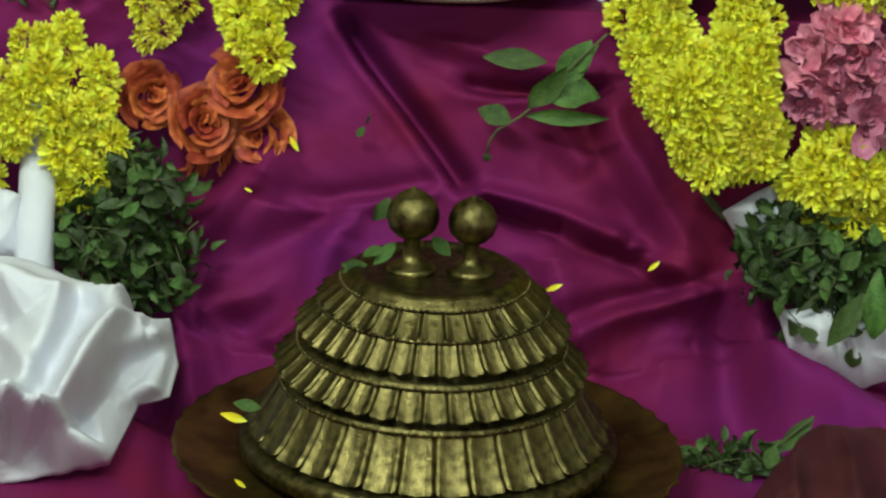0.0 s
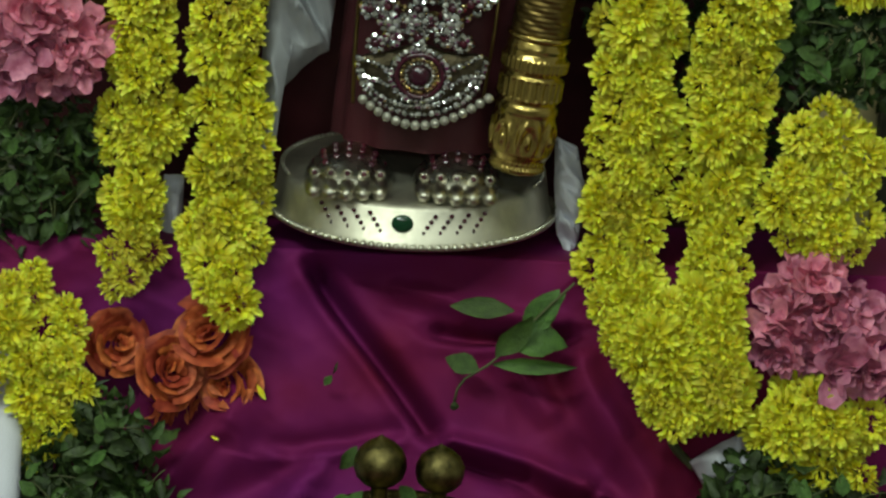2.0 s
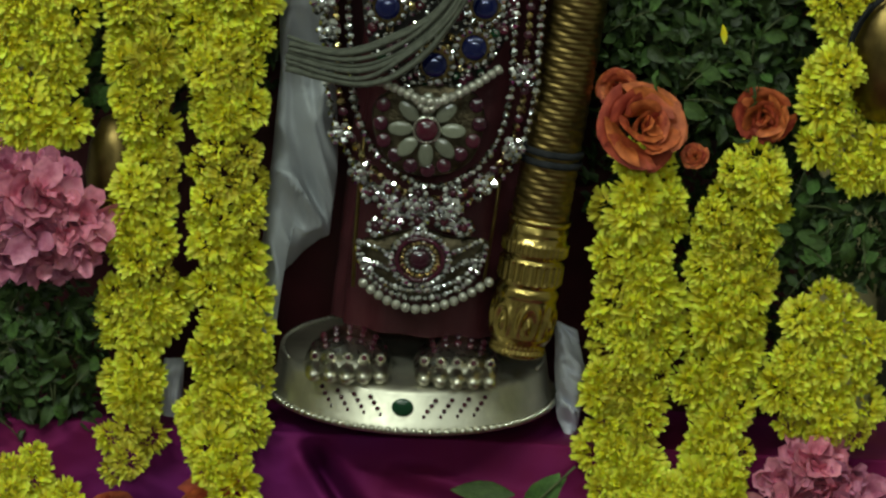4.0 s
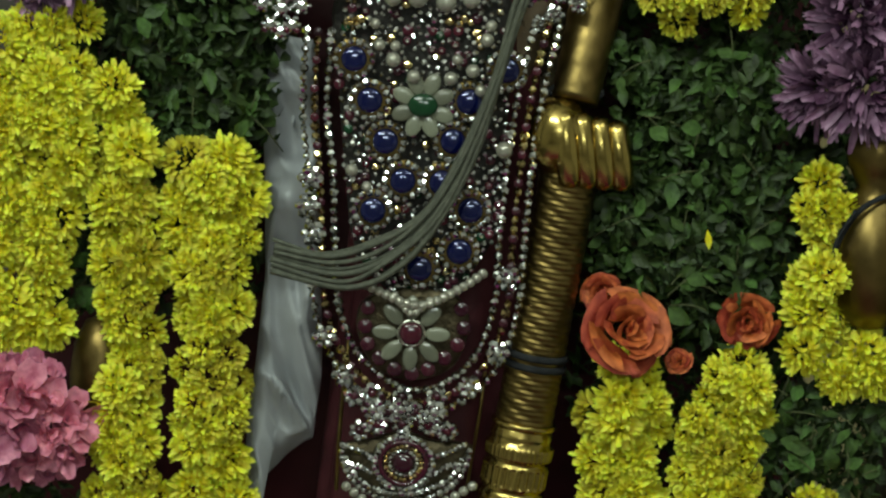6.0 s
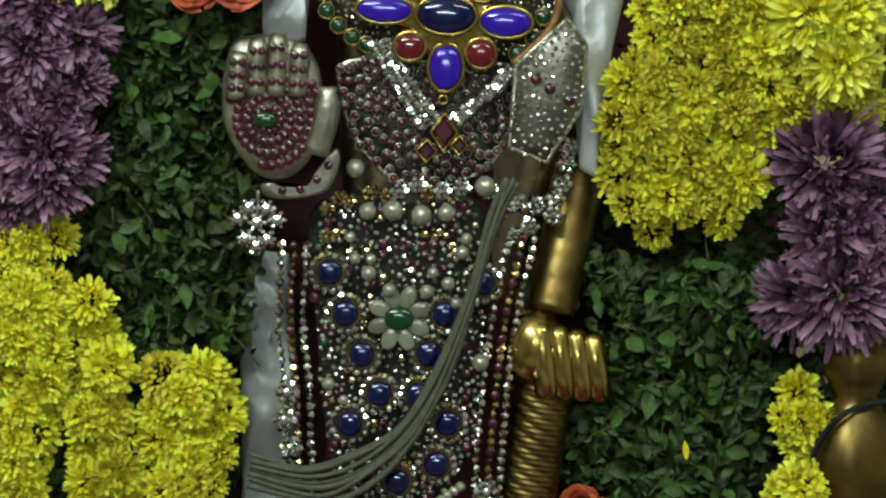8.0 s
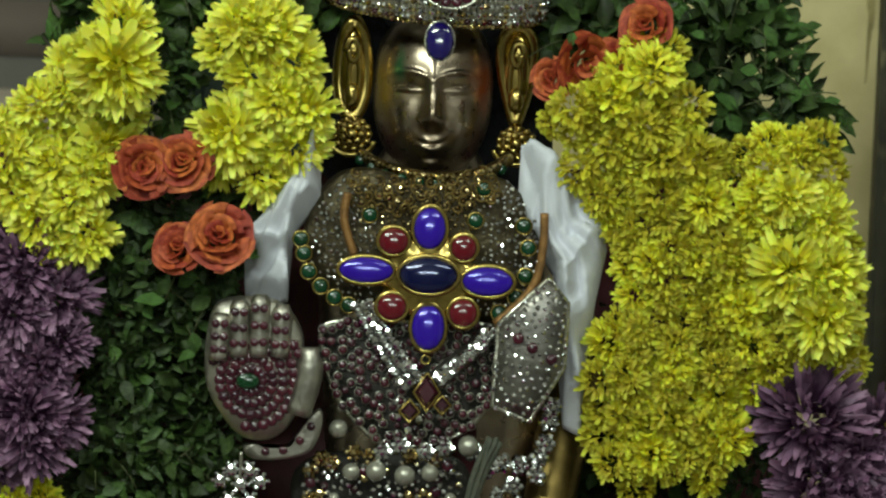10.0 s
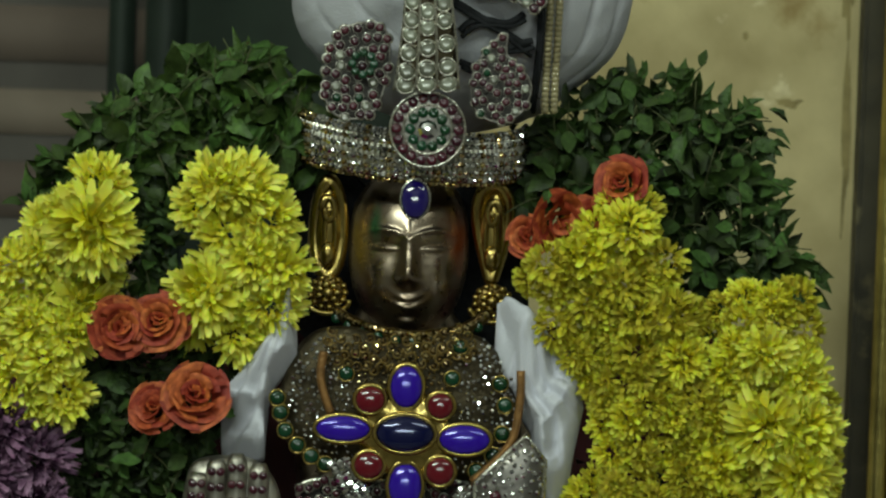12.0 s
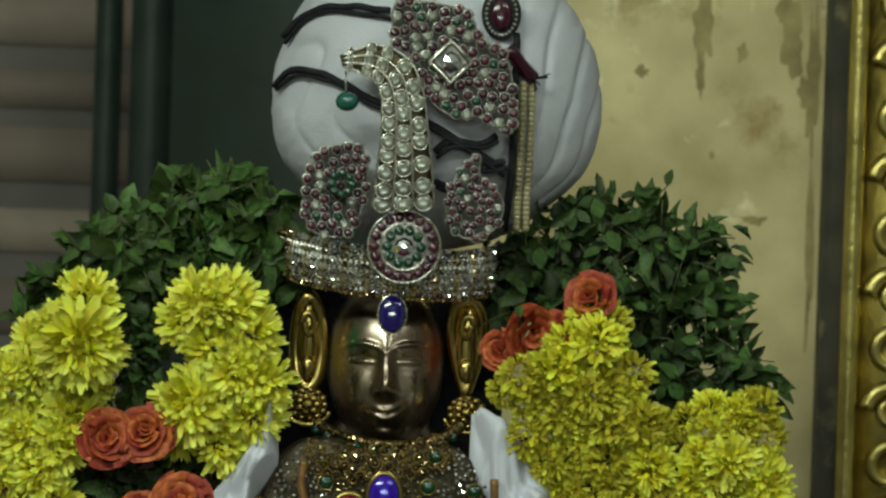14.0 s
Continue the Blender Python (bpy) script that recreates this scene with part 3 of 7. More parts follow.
def chrysanthemum(seed, count, core, length, width, jumble, material, name, reach=105):
    """A double flower head of about unit radius that faces z: petals all over a low dome."""
    rng = random.Random(seed)
    bm = bmesh.new()
    hub = bm.verts.new((0, 0, 0)) if core == 0 else None
    for k in range(count):
        polar = math.radians(reach) * math.sqrt((k + 0.5) / count)
        a = k * 2.39996 + rng.uniform(-0.3, 0.3)
        flat = Vector((math.cos(a), math.sin(a), 0))
        d = flat * math.sin(polar) + Vector((0, 0, 1)) * math.cos(polar)
        out = (d + Vector((rng.gauss(0, jumble), rng.gauss(0, jumble), rng.gauss(0.1, jumble)))).normalized()
        up = (Vector((0, 0, 1)) - out * out.z + 0.3 * Vector((rng.gauss(0, 1), rng.gauss(0, 1), 0)))
        up = (up - out * out.dot(up)).normalized()
        petal_strip(bm, hub, d * core, out, up, length * rng.uniform(0.6, 1.3), width * rng.uniform(0.75, 1.25), rng.uniform(-0.25, 0.5), rng.uniform(0.2, 0.9), rng.uniform(-0.05, 0.18))
    return mesh_of(bm, name, material)


MUM = [chrysanthemum(s, 150, 0.46 - 0.05 * (s % 3), 0.42 + 0.06 * (s % 3), 0.078 + 0.01 * (s % 2), 0.42, M_YELLOW, "flower_head") for s in range(8)]
DARK_MUM = [chrysanthemum(10 + s, 130, 0.46, 0.42, 0.076, 0.55, M_YELLOW_DARK, "flower_head") for s in range(4)]
BLOOM = [chrysanthemum(60 + s, 170, 0.34, 0.58, 0.084, 0.30, M_YELLOW_FRESH, "flower_head", 100) for s in range(4)]
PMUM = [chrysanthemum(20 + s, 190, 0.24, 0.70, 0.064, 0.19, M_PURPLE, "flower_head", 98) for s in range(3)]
PINKS = [chrysanthemum(40 + s, 16, 0, 0.92, 0.34, 0.34, M_PINK, "floret", 85) for s in range(5)]


EYE = Vector((0.0, -2.41, 1.70))


def nearer(p, shift):
    """p moved forward by shift along the line to the viewer's place."""
    return p + (EYE - p) * (shift / (p.y - EYE.y))


def flower_region(name, label, poly, y, gap, radius, heads, part_name, seed, bulge=0.02, group="flower garlands"):
    rng = random.Random(seed)
    pts = scatter(poly, gap, rng)
    low = min(p[1] for p in poly)
    g = thing(name, (sum(p[0] for p in poly) / len(poly), y, low), label, "garland", group)
    for p in pts:
        d, way = edge_distance(p, poly)
        if d < radius * 0.24:
            continue
        rim = max(0.0, 1 - d / 0.022)
        n = Vector((way.x * rim * 0.9 + rng.uniform(-0.35, 0.35), -1, way.y * rim * 0.9 + rng.uniform(-0.35, 0.35) + 0.1)).normalized()
        yy = y - bulge * math.sqrt(max(0, 1 - rim * rim)) + rng.uniform(-0.010, 0.006)
        w = max(0.0, min(1.0, (1.03 - p[1]) / 0.12))
        q = nearer(Vector((p[0], yy, p[1])), 0.05 * w * w * (3 - 2 * w))
        r = radius * rng.uniform(0.72, 1.25)
        attach(new(part_name, heads[rng.randrange(len(heads))]), g,
               Matrix.Translation(q) @ turn_to(n, rng.uniform(0, 6.28)) @ Matrix.Diagonal((r, r, r * rng.uniform(0.7, 1), 1)))
    return g


YELLOW_LABEL = "garland of packed bright yellow chrysanthemum heads beside the statue"
GY = -0.035
YELLOWS = [
    ([(-0.147, 1.283), (-0.130, 1.286), (-0.101, 1.276), (-0.098, 1.248), (-0.099, 1.202), (-0.096, 1.168)] + [(-0.096, 1.153), (-0.099, 1.102), (-0.096, 1.052), (-0.095, 1.010), (-0.098, 0.972), (-0.107, 0.952), (-0.134, 0.953), (-0.140, 0.980), (-0.138, 1.022), (-0.136, 1.073), (-0.141, 1.124), (-0.140, 1.158)] + [(-0.141, 1.186), (-0.146, 1.226), (-0.149, 1.258)], 0.0),
    ([(-0.190, 1.315), (-0.166, 1.322), (-0.161, 1.287), (-0.153, 1.255), (-0.149, 1.212), (-0.150, 1.159)] + [(-0.150, 1.140), (-0.147, 1.100), (-0.144, 1.073), (-0.154, 1.021), (-0.156, 0.980), (-0.160, 0.951), (-0.180, 0.950), (-0.188, 0.978), (-0.184, 1.013), (-0.187, 1.054), (-0.183, 1.098), (-0.186, 1.139)] + [(-0.187, 1.163), (-0.191, 1.210), (-0.189, 1.256), (-0.192, 1.296)], 0.0),
    ([(-0.265, 1.344), (-0.246, 1.345), (-0.210, 1.353), (-0.191, 1.348), (-0.189, 1.296), (-0.193, 1.263), (-0.197, 1.239), (-0.207, 1.209), (-0.209, 1.182), (-0.207, 1.166), (-0.220, 1.153), (-0.239, 1.154), (-0.259, 1.153)], 0.0),
    ([(-0.287, 0.940), (-0.258, 0.948), (-0.258, 0.974), (-0.225, 0.981), (-0.218, 0.960), (-0.223, 0.929), (-0.230, 0.912), (-0.238, 0.896), (-0.256, 0.892), (-0.266, 0.866), (-0.286, 0.865)], 0.0),
    ([(-0.235, 0.923), (-0.218, 0.945), (-0.196, 0.967), (-0.193, 0.936), (-0.191, 0.908), (-0.185, 0.890), (-0.200, 0.877), (-0.220, 0.854), (-0.235, 0.851), (-0.237, 0.873), (-0.231, 0.898)], 0.0),
    ([(-0.190, 1.612), (-0.167, 1.624), (-0.147, 1.618), (-0.142, 1.595), (-0.149, 1.572), (-0.160, 1.557), (-0.167, 1.527), (-0.169, 1.498), (-0.184, 1.484), (-0.216, 1.494), (-0.236, 1.499), (-0.238, 1.572), (-0.219, 1.579), (-0.205, 1.589)], 0.01),
    ([(-0.108, 1.635), (-0.088, 1.636), (-0.064, 1.626), (-0.058, 1.605), (-0.047, 1.596), (-0.045, 1.571), (-0.063, 1.545), (-0.072, 1.530), (-0.091, 1.522), (-0.107, 1.526), (-0.113, 1.542), (-0.111, 1.567), (-0.118, 1.592), (-0.116, 1.618)], 0.01),
    ([(0.104, 1.176), (0.123, 1.173), (0.141, 1.168), (0.143, 1.132), (0.142, 1.081), (0.141, 1.036), (0.140, 0.995), (0.145, 0.960), (0.145, 0.904)] + [(0.150, 0.886), (0.140, 0.880), (0.133, 0.910), (0.115, 0.934), (0.099, 0.947), (0.097, 0.975), (0.096, 0.996)] + [(0.098, 0.958), (0.097, 1.013), (0.093, 1.047), (0.095, 1.095), (0.098, 1.136)], 0.0),
    ([(0.152, 1.166), (0.171, 1.178), (0.199, 1.180), (0.206, 1.168), (0.198, 1.134), (0.195, 1.100), (0.188, 1.066), (0.187, 1.032), (0.193, 0.990), (0.190, 0.945)] + [(0.195, 0.931), (0.194, 0.906), (0.171, 0.894), (0.154, 0.901), (0.149, 0.929)] + [(0.156, 0.947), (0.153, 0.995), (0.151, 1.037), (0.152, 1.078), (0.152, 1.132)], 0.0),
    ([(0.203, 1.089), (0.226, 1.094), (0.252, 1.092), (0.260, 1.061), (0.260, 1.027), (0.259, 1.003), (0.229, 0.998), (0.202, 1.003), (0.198, 1.038), (0.204, 1.066)], 0.0),
    ([(0.203, 0.910), (0.229, 0.924), (0.256, 0.923), (0.273, 0.915), (0.278, 0.855), (0.254, 0.867), (0.227, 0.866), (0.209, 0.875)], 0.0),
    ([(0.205, 1.277), (0.223, 1.283), (0.244, 1.279), (0.246, 1.246), (0.243, 1.213), (0.246, 1.186), (0.282, 1.182), (0.283, 1.162), (0.241, 1.156), (0.217, 1.168), (0.208, 1.191), (0.211, 1.218), (0.215, 1.245)], 0.0),
    ([(0.115, 0.988), (0.180, 0.991), (0.193, 0.929), (0.192, 0.906), (0.171, 0.893), (0.150, 0.884), (0.139, 0.880), (0.130, 0.912), (0.111, 0.943)], 0.0),
    ([(0.114, 1.616), (0.134, 1.622), (0.154, 1.611), (0.158, 1.589), (0.166, 1.564), (0.178, 1.548), (0.182, 1.564), (0.203, 1.574), (0.231, 1.572), (0.238, 1.553), (0.252, 1.522), (0.259, 1.484)] + [(0.260, 1.468), (0.255, 1.440), (0.228, 1.437), (0.197, 1.423), (0.191, 1.394), (0.187, 1.370), (0.155, 1.371), (0.128, 1.360), (0.110, 1.377), (0.106, 1.438), (0.114, 1.493)] + [(0.110, 1.514), (0.090, 1.545), (0.076, 1.573), (0.076, 1.588), (0.097, 1.599)], 0.01),
]
for i, (poly, extra) in enumerate(YELLOWS):
    darker = i == 13
    large = i in (5, 6)
    flower_region("yellow_garland", "garland of darker yellow chrysanthemum heads beside the statue" if darker else YELLOW_LABEL, poly, GY - extra, 0.0145 if large else 0.0104, 0.0205 if large else 0.0158,
                  DARK_MUM * 2 + MUM[:3] if darker else (BLOOM if large else MUM + DARK_MUM[:1]), "flower_head", 100 + i)
flower_region("yellow_garland", "large fresh lemon yellow chrysanthemum blooms in the garland", [(-0.187, 1.593), (-0.177, 1.614), (-0.158, 1.620), (-0.143, 1.608), (-0.144, 1.589), (-0.168, 1.581)], -0.072, 0.015, 0.0235, BLOOM, "flower_head", 190, 0.008)
flower_region("yellow_garland", "large fresh lemon yellow chrysanthemum blooms in the garland", [(0.186, 1.556), (0.203, 1.570), (0.230, 1.568), (0.250, 1.520), (0.256, 1.450), (0.215, 1.452), (0.205, 1.500)], -0.066, 0.019, 0.0235, BLOOM, "flower_head", 191, 0.008)
flower_region("pink_garland", "section of pink frilled florets in the flower garland", [(-0.271, 1.152), (-0.232, 1.155), (-0.198, 1.155), (-0.193, 1.131), (-0.192, 1.105), (-0.203, 1.086), (-0.217, 1.072), (-0.231, 1.085), (-0.251, 1.097), (-0.270, 1.100)], -0.045, 0.0098, 0.0190, PINKS, "floret", 201, 0.025)
flower_region("pink_garland", "section of dusky pink frilled florets in the flower garland", [(0.196, 0.988), (0.213, 0.996), (0.266, 1.000), (0.272, 0.929), (0.228, 0.930), (0.202, 0.926)], -0.045, 0.0098, 0.0190, PINKS, "floret", 202, 0.012)
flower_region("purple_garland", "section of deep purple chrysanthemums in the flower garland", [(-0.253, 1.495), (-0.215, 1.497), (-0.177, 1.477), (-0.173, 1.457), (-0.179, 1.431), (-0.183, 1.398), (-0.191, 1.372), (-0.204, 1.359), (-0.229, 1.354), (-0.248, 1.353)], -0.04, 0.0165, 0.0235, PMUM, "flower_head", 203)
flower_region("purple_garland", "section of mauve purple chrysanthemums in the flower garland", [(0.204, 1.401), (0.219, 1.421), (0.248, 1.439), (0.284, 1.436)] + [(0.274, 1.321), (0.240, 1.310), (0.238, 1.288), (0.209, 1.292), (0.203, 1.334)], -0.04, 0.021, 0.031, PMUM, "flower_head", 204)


def rose_petal(seed):
    """A broad curled petal of unit height that stands on the origin and leans to +x."""
    rng = random.Random(seed)
    bm = bmesh.new()
    n = 6
    g = []
    for j in range(n + 1):
        v = j / n
        row = []
        for i in range(n + 1):
            u = -1 + 2 * i / n
            w = 0.35 + 0.75 * math.sin(min(1, v * 1.1) * math.pi * 0.55)
            a = u * w * 0.95
            roll = 0.30 * max(0, v - 0.66) ** 1.5 * 4 + 0.10 * v * noise.noise((u * 2.2, v * 2.2, seed * 3.1))
            r = 0.42 + 0.25 * v + roll
            h = v * (1 - 0.22 * u * u) - 0.5 * roll * roll + 0.12 * v * noise.noise((u * 2.6, v * 1.5, seed * 1.7 + 9))
            row.append(bm.verts.new((r * math.cos(a), r * math.sin(a), h)))
        g.append(row)
    for j in range(n):
        for i in range(n):
            bm.faces.new((g[j][i], g[j][i + 1], g[j + 1][i + 1], g[j + 1][i]))
    return mesh_of(bm, "petal", M_ROSE)


ROSE_PETALS = [rose_petal(s) for s in range(7)]


def rose(place, radius, normal, seed):
    rng = random.Random(seed)
    t = thing("rose", place, "wilting orange rose with curled crumpled petals", "rose", "orange roses")
    base = Matrix.Translation(place) @ turn_to(normal, rng.uniform(0, 6)) @ Matrix.Scale(radius, 4)
    k = 0
    for ring, (n, spread, size, tilt) in enumerate([(2, 0.06, 0.72, -10), (3, 0.18, 0.80, -6), (3, 0.32, 0.88, 0), (4, 0.46, 0.95, 6), (4, 0.62, 1.0, 14), (5, 0.78, 1.05, 26), (5, 0.92, 1.05, 40)]):
        for i in range(n):
            a = 2 * math.pi * (i + 0.5 * ring + rng.uniform(-0.4, 0.4)) / n
            m = base @ Matrix.Rotation(a, 4, "Z") @ Matrix.Translation(((spread - 0.42) * 0.75 + rng.uniform(-0.06, 0.06), rng.uniform(-0.10, 0.10), -0.35 - 0.05 * ring + rng.uniform(-0.07, 0.07))) @ Matrix.Rotation(math.radians(tilt + rng.uniform(-17, 17)), 4, "Y") @ Matrix.Rotation(rng.uniform(-0.35, 0.35), 4, "X") @ Matrix.Diagonal((0.9 * size, (0.55 + 1.05 * spread) * size, size * rng.uniform(0.85, 1.1), 1))
            attach(new("petal", ROSE_PETALS[rng.randrange(7)]), t, m)
            k += 1
    return t


ROSES = [((-0.1737, -0.0750, 0.9385), 52), ((-0.1222, -0.0750, 0.9468), 68), ((-0.1421, -0.0800, 0.9243), 60), ((-0.1105, -0.0750, 0.9155), 54), ((-0.1561, -0.0600, 0.8925), 42), ((-0.1201, -0.0600, 0.8924), 44),
         ((0.1192, -0.0700, 1.1909), 82), ((0.1852, -0.0600, 1.1948), 56), ((0.1473, -0.0600, 1.1720), 26), ((0.1018, -0.0550, 1.2065), 40),
         ((-0.1474, -0.0850, 1.5396), 58), ((-0.1257, -0.0850, 1.5434), 56), ((-0.1041, -0.0850, 1.5035), 64), ((-0.1279, -0.0750, 1.4956), 50), ((0.1272, -0.0600, 1.6287), 55), ((0.0962, -0.0650, 1.6058), 56), ((0.0772, -0.0600, 1.5961), 42), ((0.1123, -0.0550, 1.6097), 42)]
for i, (p, r) in enumerate(ROSES):
    rg = random.Random(i)
    rose(p, r * (0.00023 if i < 6 else 0.000185), (rg.uniform(-0.6, 0.6), -1, rg.uniform(-0.3, 0.7)), 300 + i)


# ---------------------------------------------------------------- leaves
def add_leaf(verts, faces, place, turn, length, bend=0.25, fold=0.25, wide=1.0, twist=0.0, wave=0.0):
    """An ovate leaf with a folded midrib, bent, twisted and wavy along its edge."""
    base = len(verts)
    shape = ((0.0, 0.03), (0.16, 0.19), (0.36, 0.31), (0.56, 0.32), (0.76, 0.22), (0.91, 0.10), (1.0, 0.01))
    for j, (s, w) in enumerate(shape):
        c, k = math.cos(twist * s), math.sin(twist * s)
        for q in (-1, 0, 1):
            x = q * w * wide
            h = abs(q) * fold * w + (wave * w * (1 if (j + (q > 0)) % 2 else -1) if q else 0)
            p = Vector((x * c - h * k, s * (1 - 0.3 * bend * s), x * k + h * c - bend * s * s)) * length
            verts.append(place + turn @ p)
    for j in range(len(shape) - 1):
        a = base + 3 * j
        faces.append((a, a + 1, a + 4, a + 3))
        faces.append((a + 1, a + 2, a + 5, a + 4))


def leaf_mass(name, label, poly, y, seed, gap=0.0047, size=(0.005, 0.0150), depth=0.036, sprigs=16, green=M_LEAF):
    """A hanging bundle of basil: leaves in layers, stems among them."""
    rng = random.Random(seed)
    verts, faces = [], []
    x0, x1 = min(p[0] for p in poly), max(p[0] for p in poly)
    z0, z1 = min(p[1] for p in poly), max(p[1] for p in poly)
    count = int((x1 - x0) * (z1 - z0) / gap ** 2)
    for _ in range(count * 3):
        p = (rng.uniform(x0, x1), rng.uniform(z0, z1))
        if not inside(p, poly):
            continue
        lay = rng.random()
        d, way = edge_distance(p, poly)
        p = (p[0] + rng.gauss(0, 0.0045), p[1] + rng.gauss(0, 0.0045))
        rim = max(0, 1 - d / 0.02)
        place = Vector((p[0], y - depth * (lay - 0.3) * (1 - 0.6 * rim), p[1]))
        n = Vector((rng.gauss(0, 0.85), -1, rng.gauss(0.25, 0.85))).normalized()
        m = turn_to(n, rng.uniform(0, 6.28)).to_3x3()
        add_leaf(verts, faces, place, m, rng.uniform(*size) * (0.8 + 0.35 * lay), rng.uniform(-0.2, 0.9), rng.uniform(0.1, 1.0), rng.uniform(0.5, 0.95), rng.gauss(0, 0.7), 0.15)
    b = thing(name, ((x0 + x1) / 2, y, z0), label, "leaf bundle", "basil bundles")
    tagged(part("leaves", raw("leaves", verts, faces, green), green, b), kind="stuff")
    for k in range(sprigs):
        for _ in range(40):
            p = (rng.uniform(x0, x1), rng.uniform(z0, z1))
            if inside(p, poly):
                break
        q = Vector((p[0], y - depth * 0.62, p[1]))
        way = Vector((rng.uniform(-0.6, 0.6), rng.uniform(-0.3, 0.1), rng.uniform(-0.4, 1))).normalized()
        part("stem", tube([q + way * 0.008 * i + Vector((0, 0.0006 * i * i, -0.0008 * i * i)) for i in range(4)], 0.00042, 5), M_STEM, b)
        m = turn_to(Vector((rng.uniform(-0.4, 0.4), -1, rng.uniform(-0.1, 0.6))), rng.uniform(0, 6.28))
        s = rng.uniform(0.0095, 0.0165)
        attach(new("leaf", BIG_LEAVES[rng.randrange(6)]), b, Matrix.Translation(q + Vector((0, -0.004, 0))) @ m @ Matrix.Diagonal((s, s, s, 1)))
    return b


BIG_LEAVES = []
for bend, fold, wide, twist in ((0.28, 0.42, 1.0, 0.0), (0.6, 0.7, 0.9, 0.5), (-0.25, 0.5, 0.85, -0.6), (0.85, 0.3, 1.0, 0.3), (0.3, 1.1, 0.9, -0.3), (0.5, 0.2, 0.75, 0.9)):
    vs, fs = [], []
    add_leaf(vs, fs, Vector(), Matrix.Identity(3), 1.0, bend, fold, wide, twist, 0.12)
    BIG_LEAVES.append(raw("leaf", vs, fs, M_LEAF_BRIGHT))

BASIL = "bundle of dark green basil sprigs tied into the garland"
LEAVES = [
    ([(-0.165, 1.514), (-0.139, 1.515), (-0.138, 1.474), (-0.113, 1.479), (-0.095, 1.479), (-0.094, 1.466), (-0.112, 1.459), (-0.110, 1.420), (-0.098, 1.388), (-0.093, 1.356), (-0.092, 1.330), (-0.096, 1.303)] + [(-0.092, 1.333), (-0.092, 1.289), (-0.101, 1.279), (-0.131, 1.288), (-0.154, 1.267), (-0.160, 1.313), (-0.168, 1.324)] + [(-0.163, 1.327), (-0.181, 1.332), (-0.181, 1.371), (-0.173, 1.411), (-0.169, 1.446), (-0.169, 1.482)], -0.03),
    ([(-0.271, 1.094), (-0.235, 1.072), (-0.215, 1.064), (-0.194, 1.069), (-0.190, 1.037), (-0.192, 1.005), (-0.198, 0.993), (-0.230, 0.986), (-0.270, 0.988)], -0.035),
    ([(-0.209, 1.232), (-0.184, 1.247), (-0.180, 1.190), (-0.194, 1.172), (-0.212, 1.178)], 0.0),
    ([(0.207, 1.150), (0.228, 1.155), (0.269, 1.167), (0.275, 1.098), (0.242, 1.093), (0.210, 1.098), (0.204, 1.123)], -0.03),
    ([(0.094, 1.353), (0.115, 1.348), (0.157, 1.347), (0.198, 1.359), (0.204, 1.330), (0.204, 1.277), (0.202, 1.244), (0.207, 1.211), (0.205, 1.186), (0.171, 1.184), (0.144, 1.196), (0.103, 1.217), (0.095, 1.252), (0.098, 1.268), (0.114, 1.284), (0.114, 1.317), (0.094, 1.329)], -0.035),
    ([(-0.203, 1.603), (-0.188, 1.631), (-0.160, 1.658), (-0.114, 1.687), (-0.075, 1.692), (-0.054, 1.678), (-0.047, 1.664), (-0.046, 1.638), (-0.054, 1.615), (-0.070, 1.617), (-0.096, 1.630), (-0.118, 1.609), (-0.127, 1.583), (-0.147, 1.605), (-0.170, 1.614), (-0.192, 1.607)], 0.0),
    ([(0.076, 1.655), (0.097, 1.669), (0.128, 1.683), (0.154, 1.684), (0.177, 1.670), (0.207, 1.667), (0.217, 1.660), (0.203, 1.636), (0.219, 1.605), (0.239, 1.576), (0.243, 1.563), (0.207, 1.562), (0.185, 1.548), (0.168, 1.561), (0.164, 1.603), (0.137, 1.612), (0.112, 1.607), (0.083, 1.606), (0.077, 1.629)], 0.0),
]
for i, (poly, y) in enumerate(LEAVES):
    leaf_mass("basil_bundle", BASIL, poly, y, 400 + i, gap=0.0056 if i > 4 else 0.0047, size=(0.008, 0.0230) if i > 4 else (0.005, 0.0150), sprigs=70 if i > 4 else 18, green=M_LEAF_LIT if i == 5 else M_LEAF)
leaf_mass("basil_bundle", "loose bunch of dark basil sprigs resting on the cloth", [(-0.224, 0.873), (-0.198, 0.904), (-0.180, 0.915), (-0.161, 0.902), (-0.147, 0.866), (-0.148, 0.842), (-0.160, 0.822), (-0.192, 0.824), (-0.207, 0.834), (-0.221, 0.845)], -0.10, 420, gap=0.0042, depth=0.05, size=(0.007, 0.0165))
leaf_mass("basil_bundle", "loose bunch of dark basil sprigs resting on the cloth", [(0.170, 0.857), (0.183, 0.888), (0.207, 0.902), (0.233, 0.903), (0.254, 0.884), (0.272, 0.869), (0.275, 0.832), (0.239, 0.821), (0.213, 0.820), (0.201, 0.839)], -0.10, 421, gap=0.0042, depth=0.05, size=(0.007, 0.0165))


leaf_mass("basil_bundle", "dark green basil leaves between garland lobes and roses", [(-0.153, 1.616), (-0.126, 1.610), (-0.119, 1.553), (-0.091, 1.522), (-0.090, 1.490), (-0.112, 1.464), (-0.169, 1.462), (-0.165, 1.539), (-0.148, 1.565)], -0.035, 77)


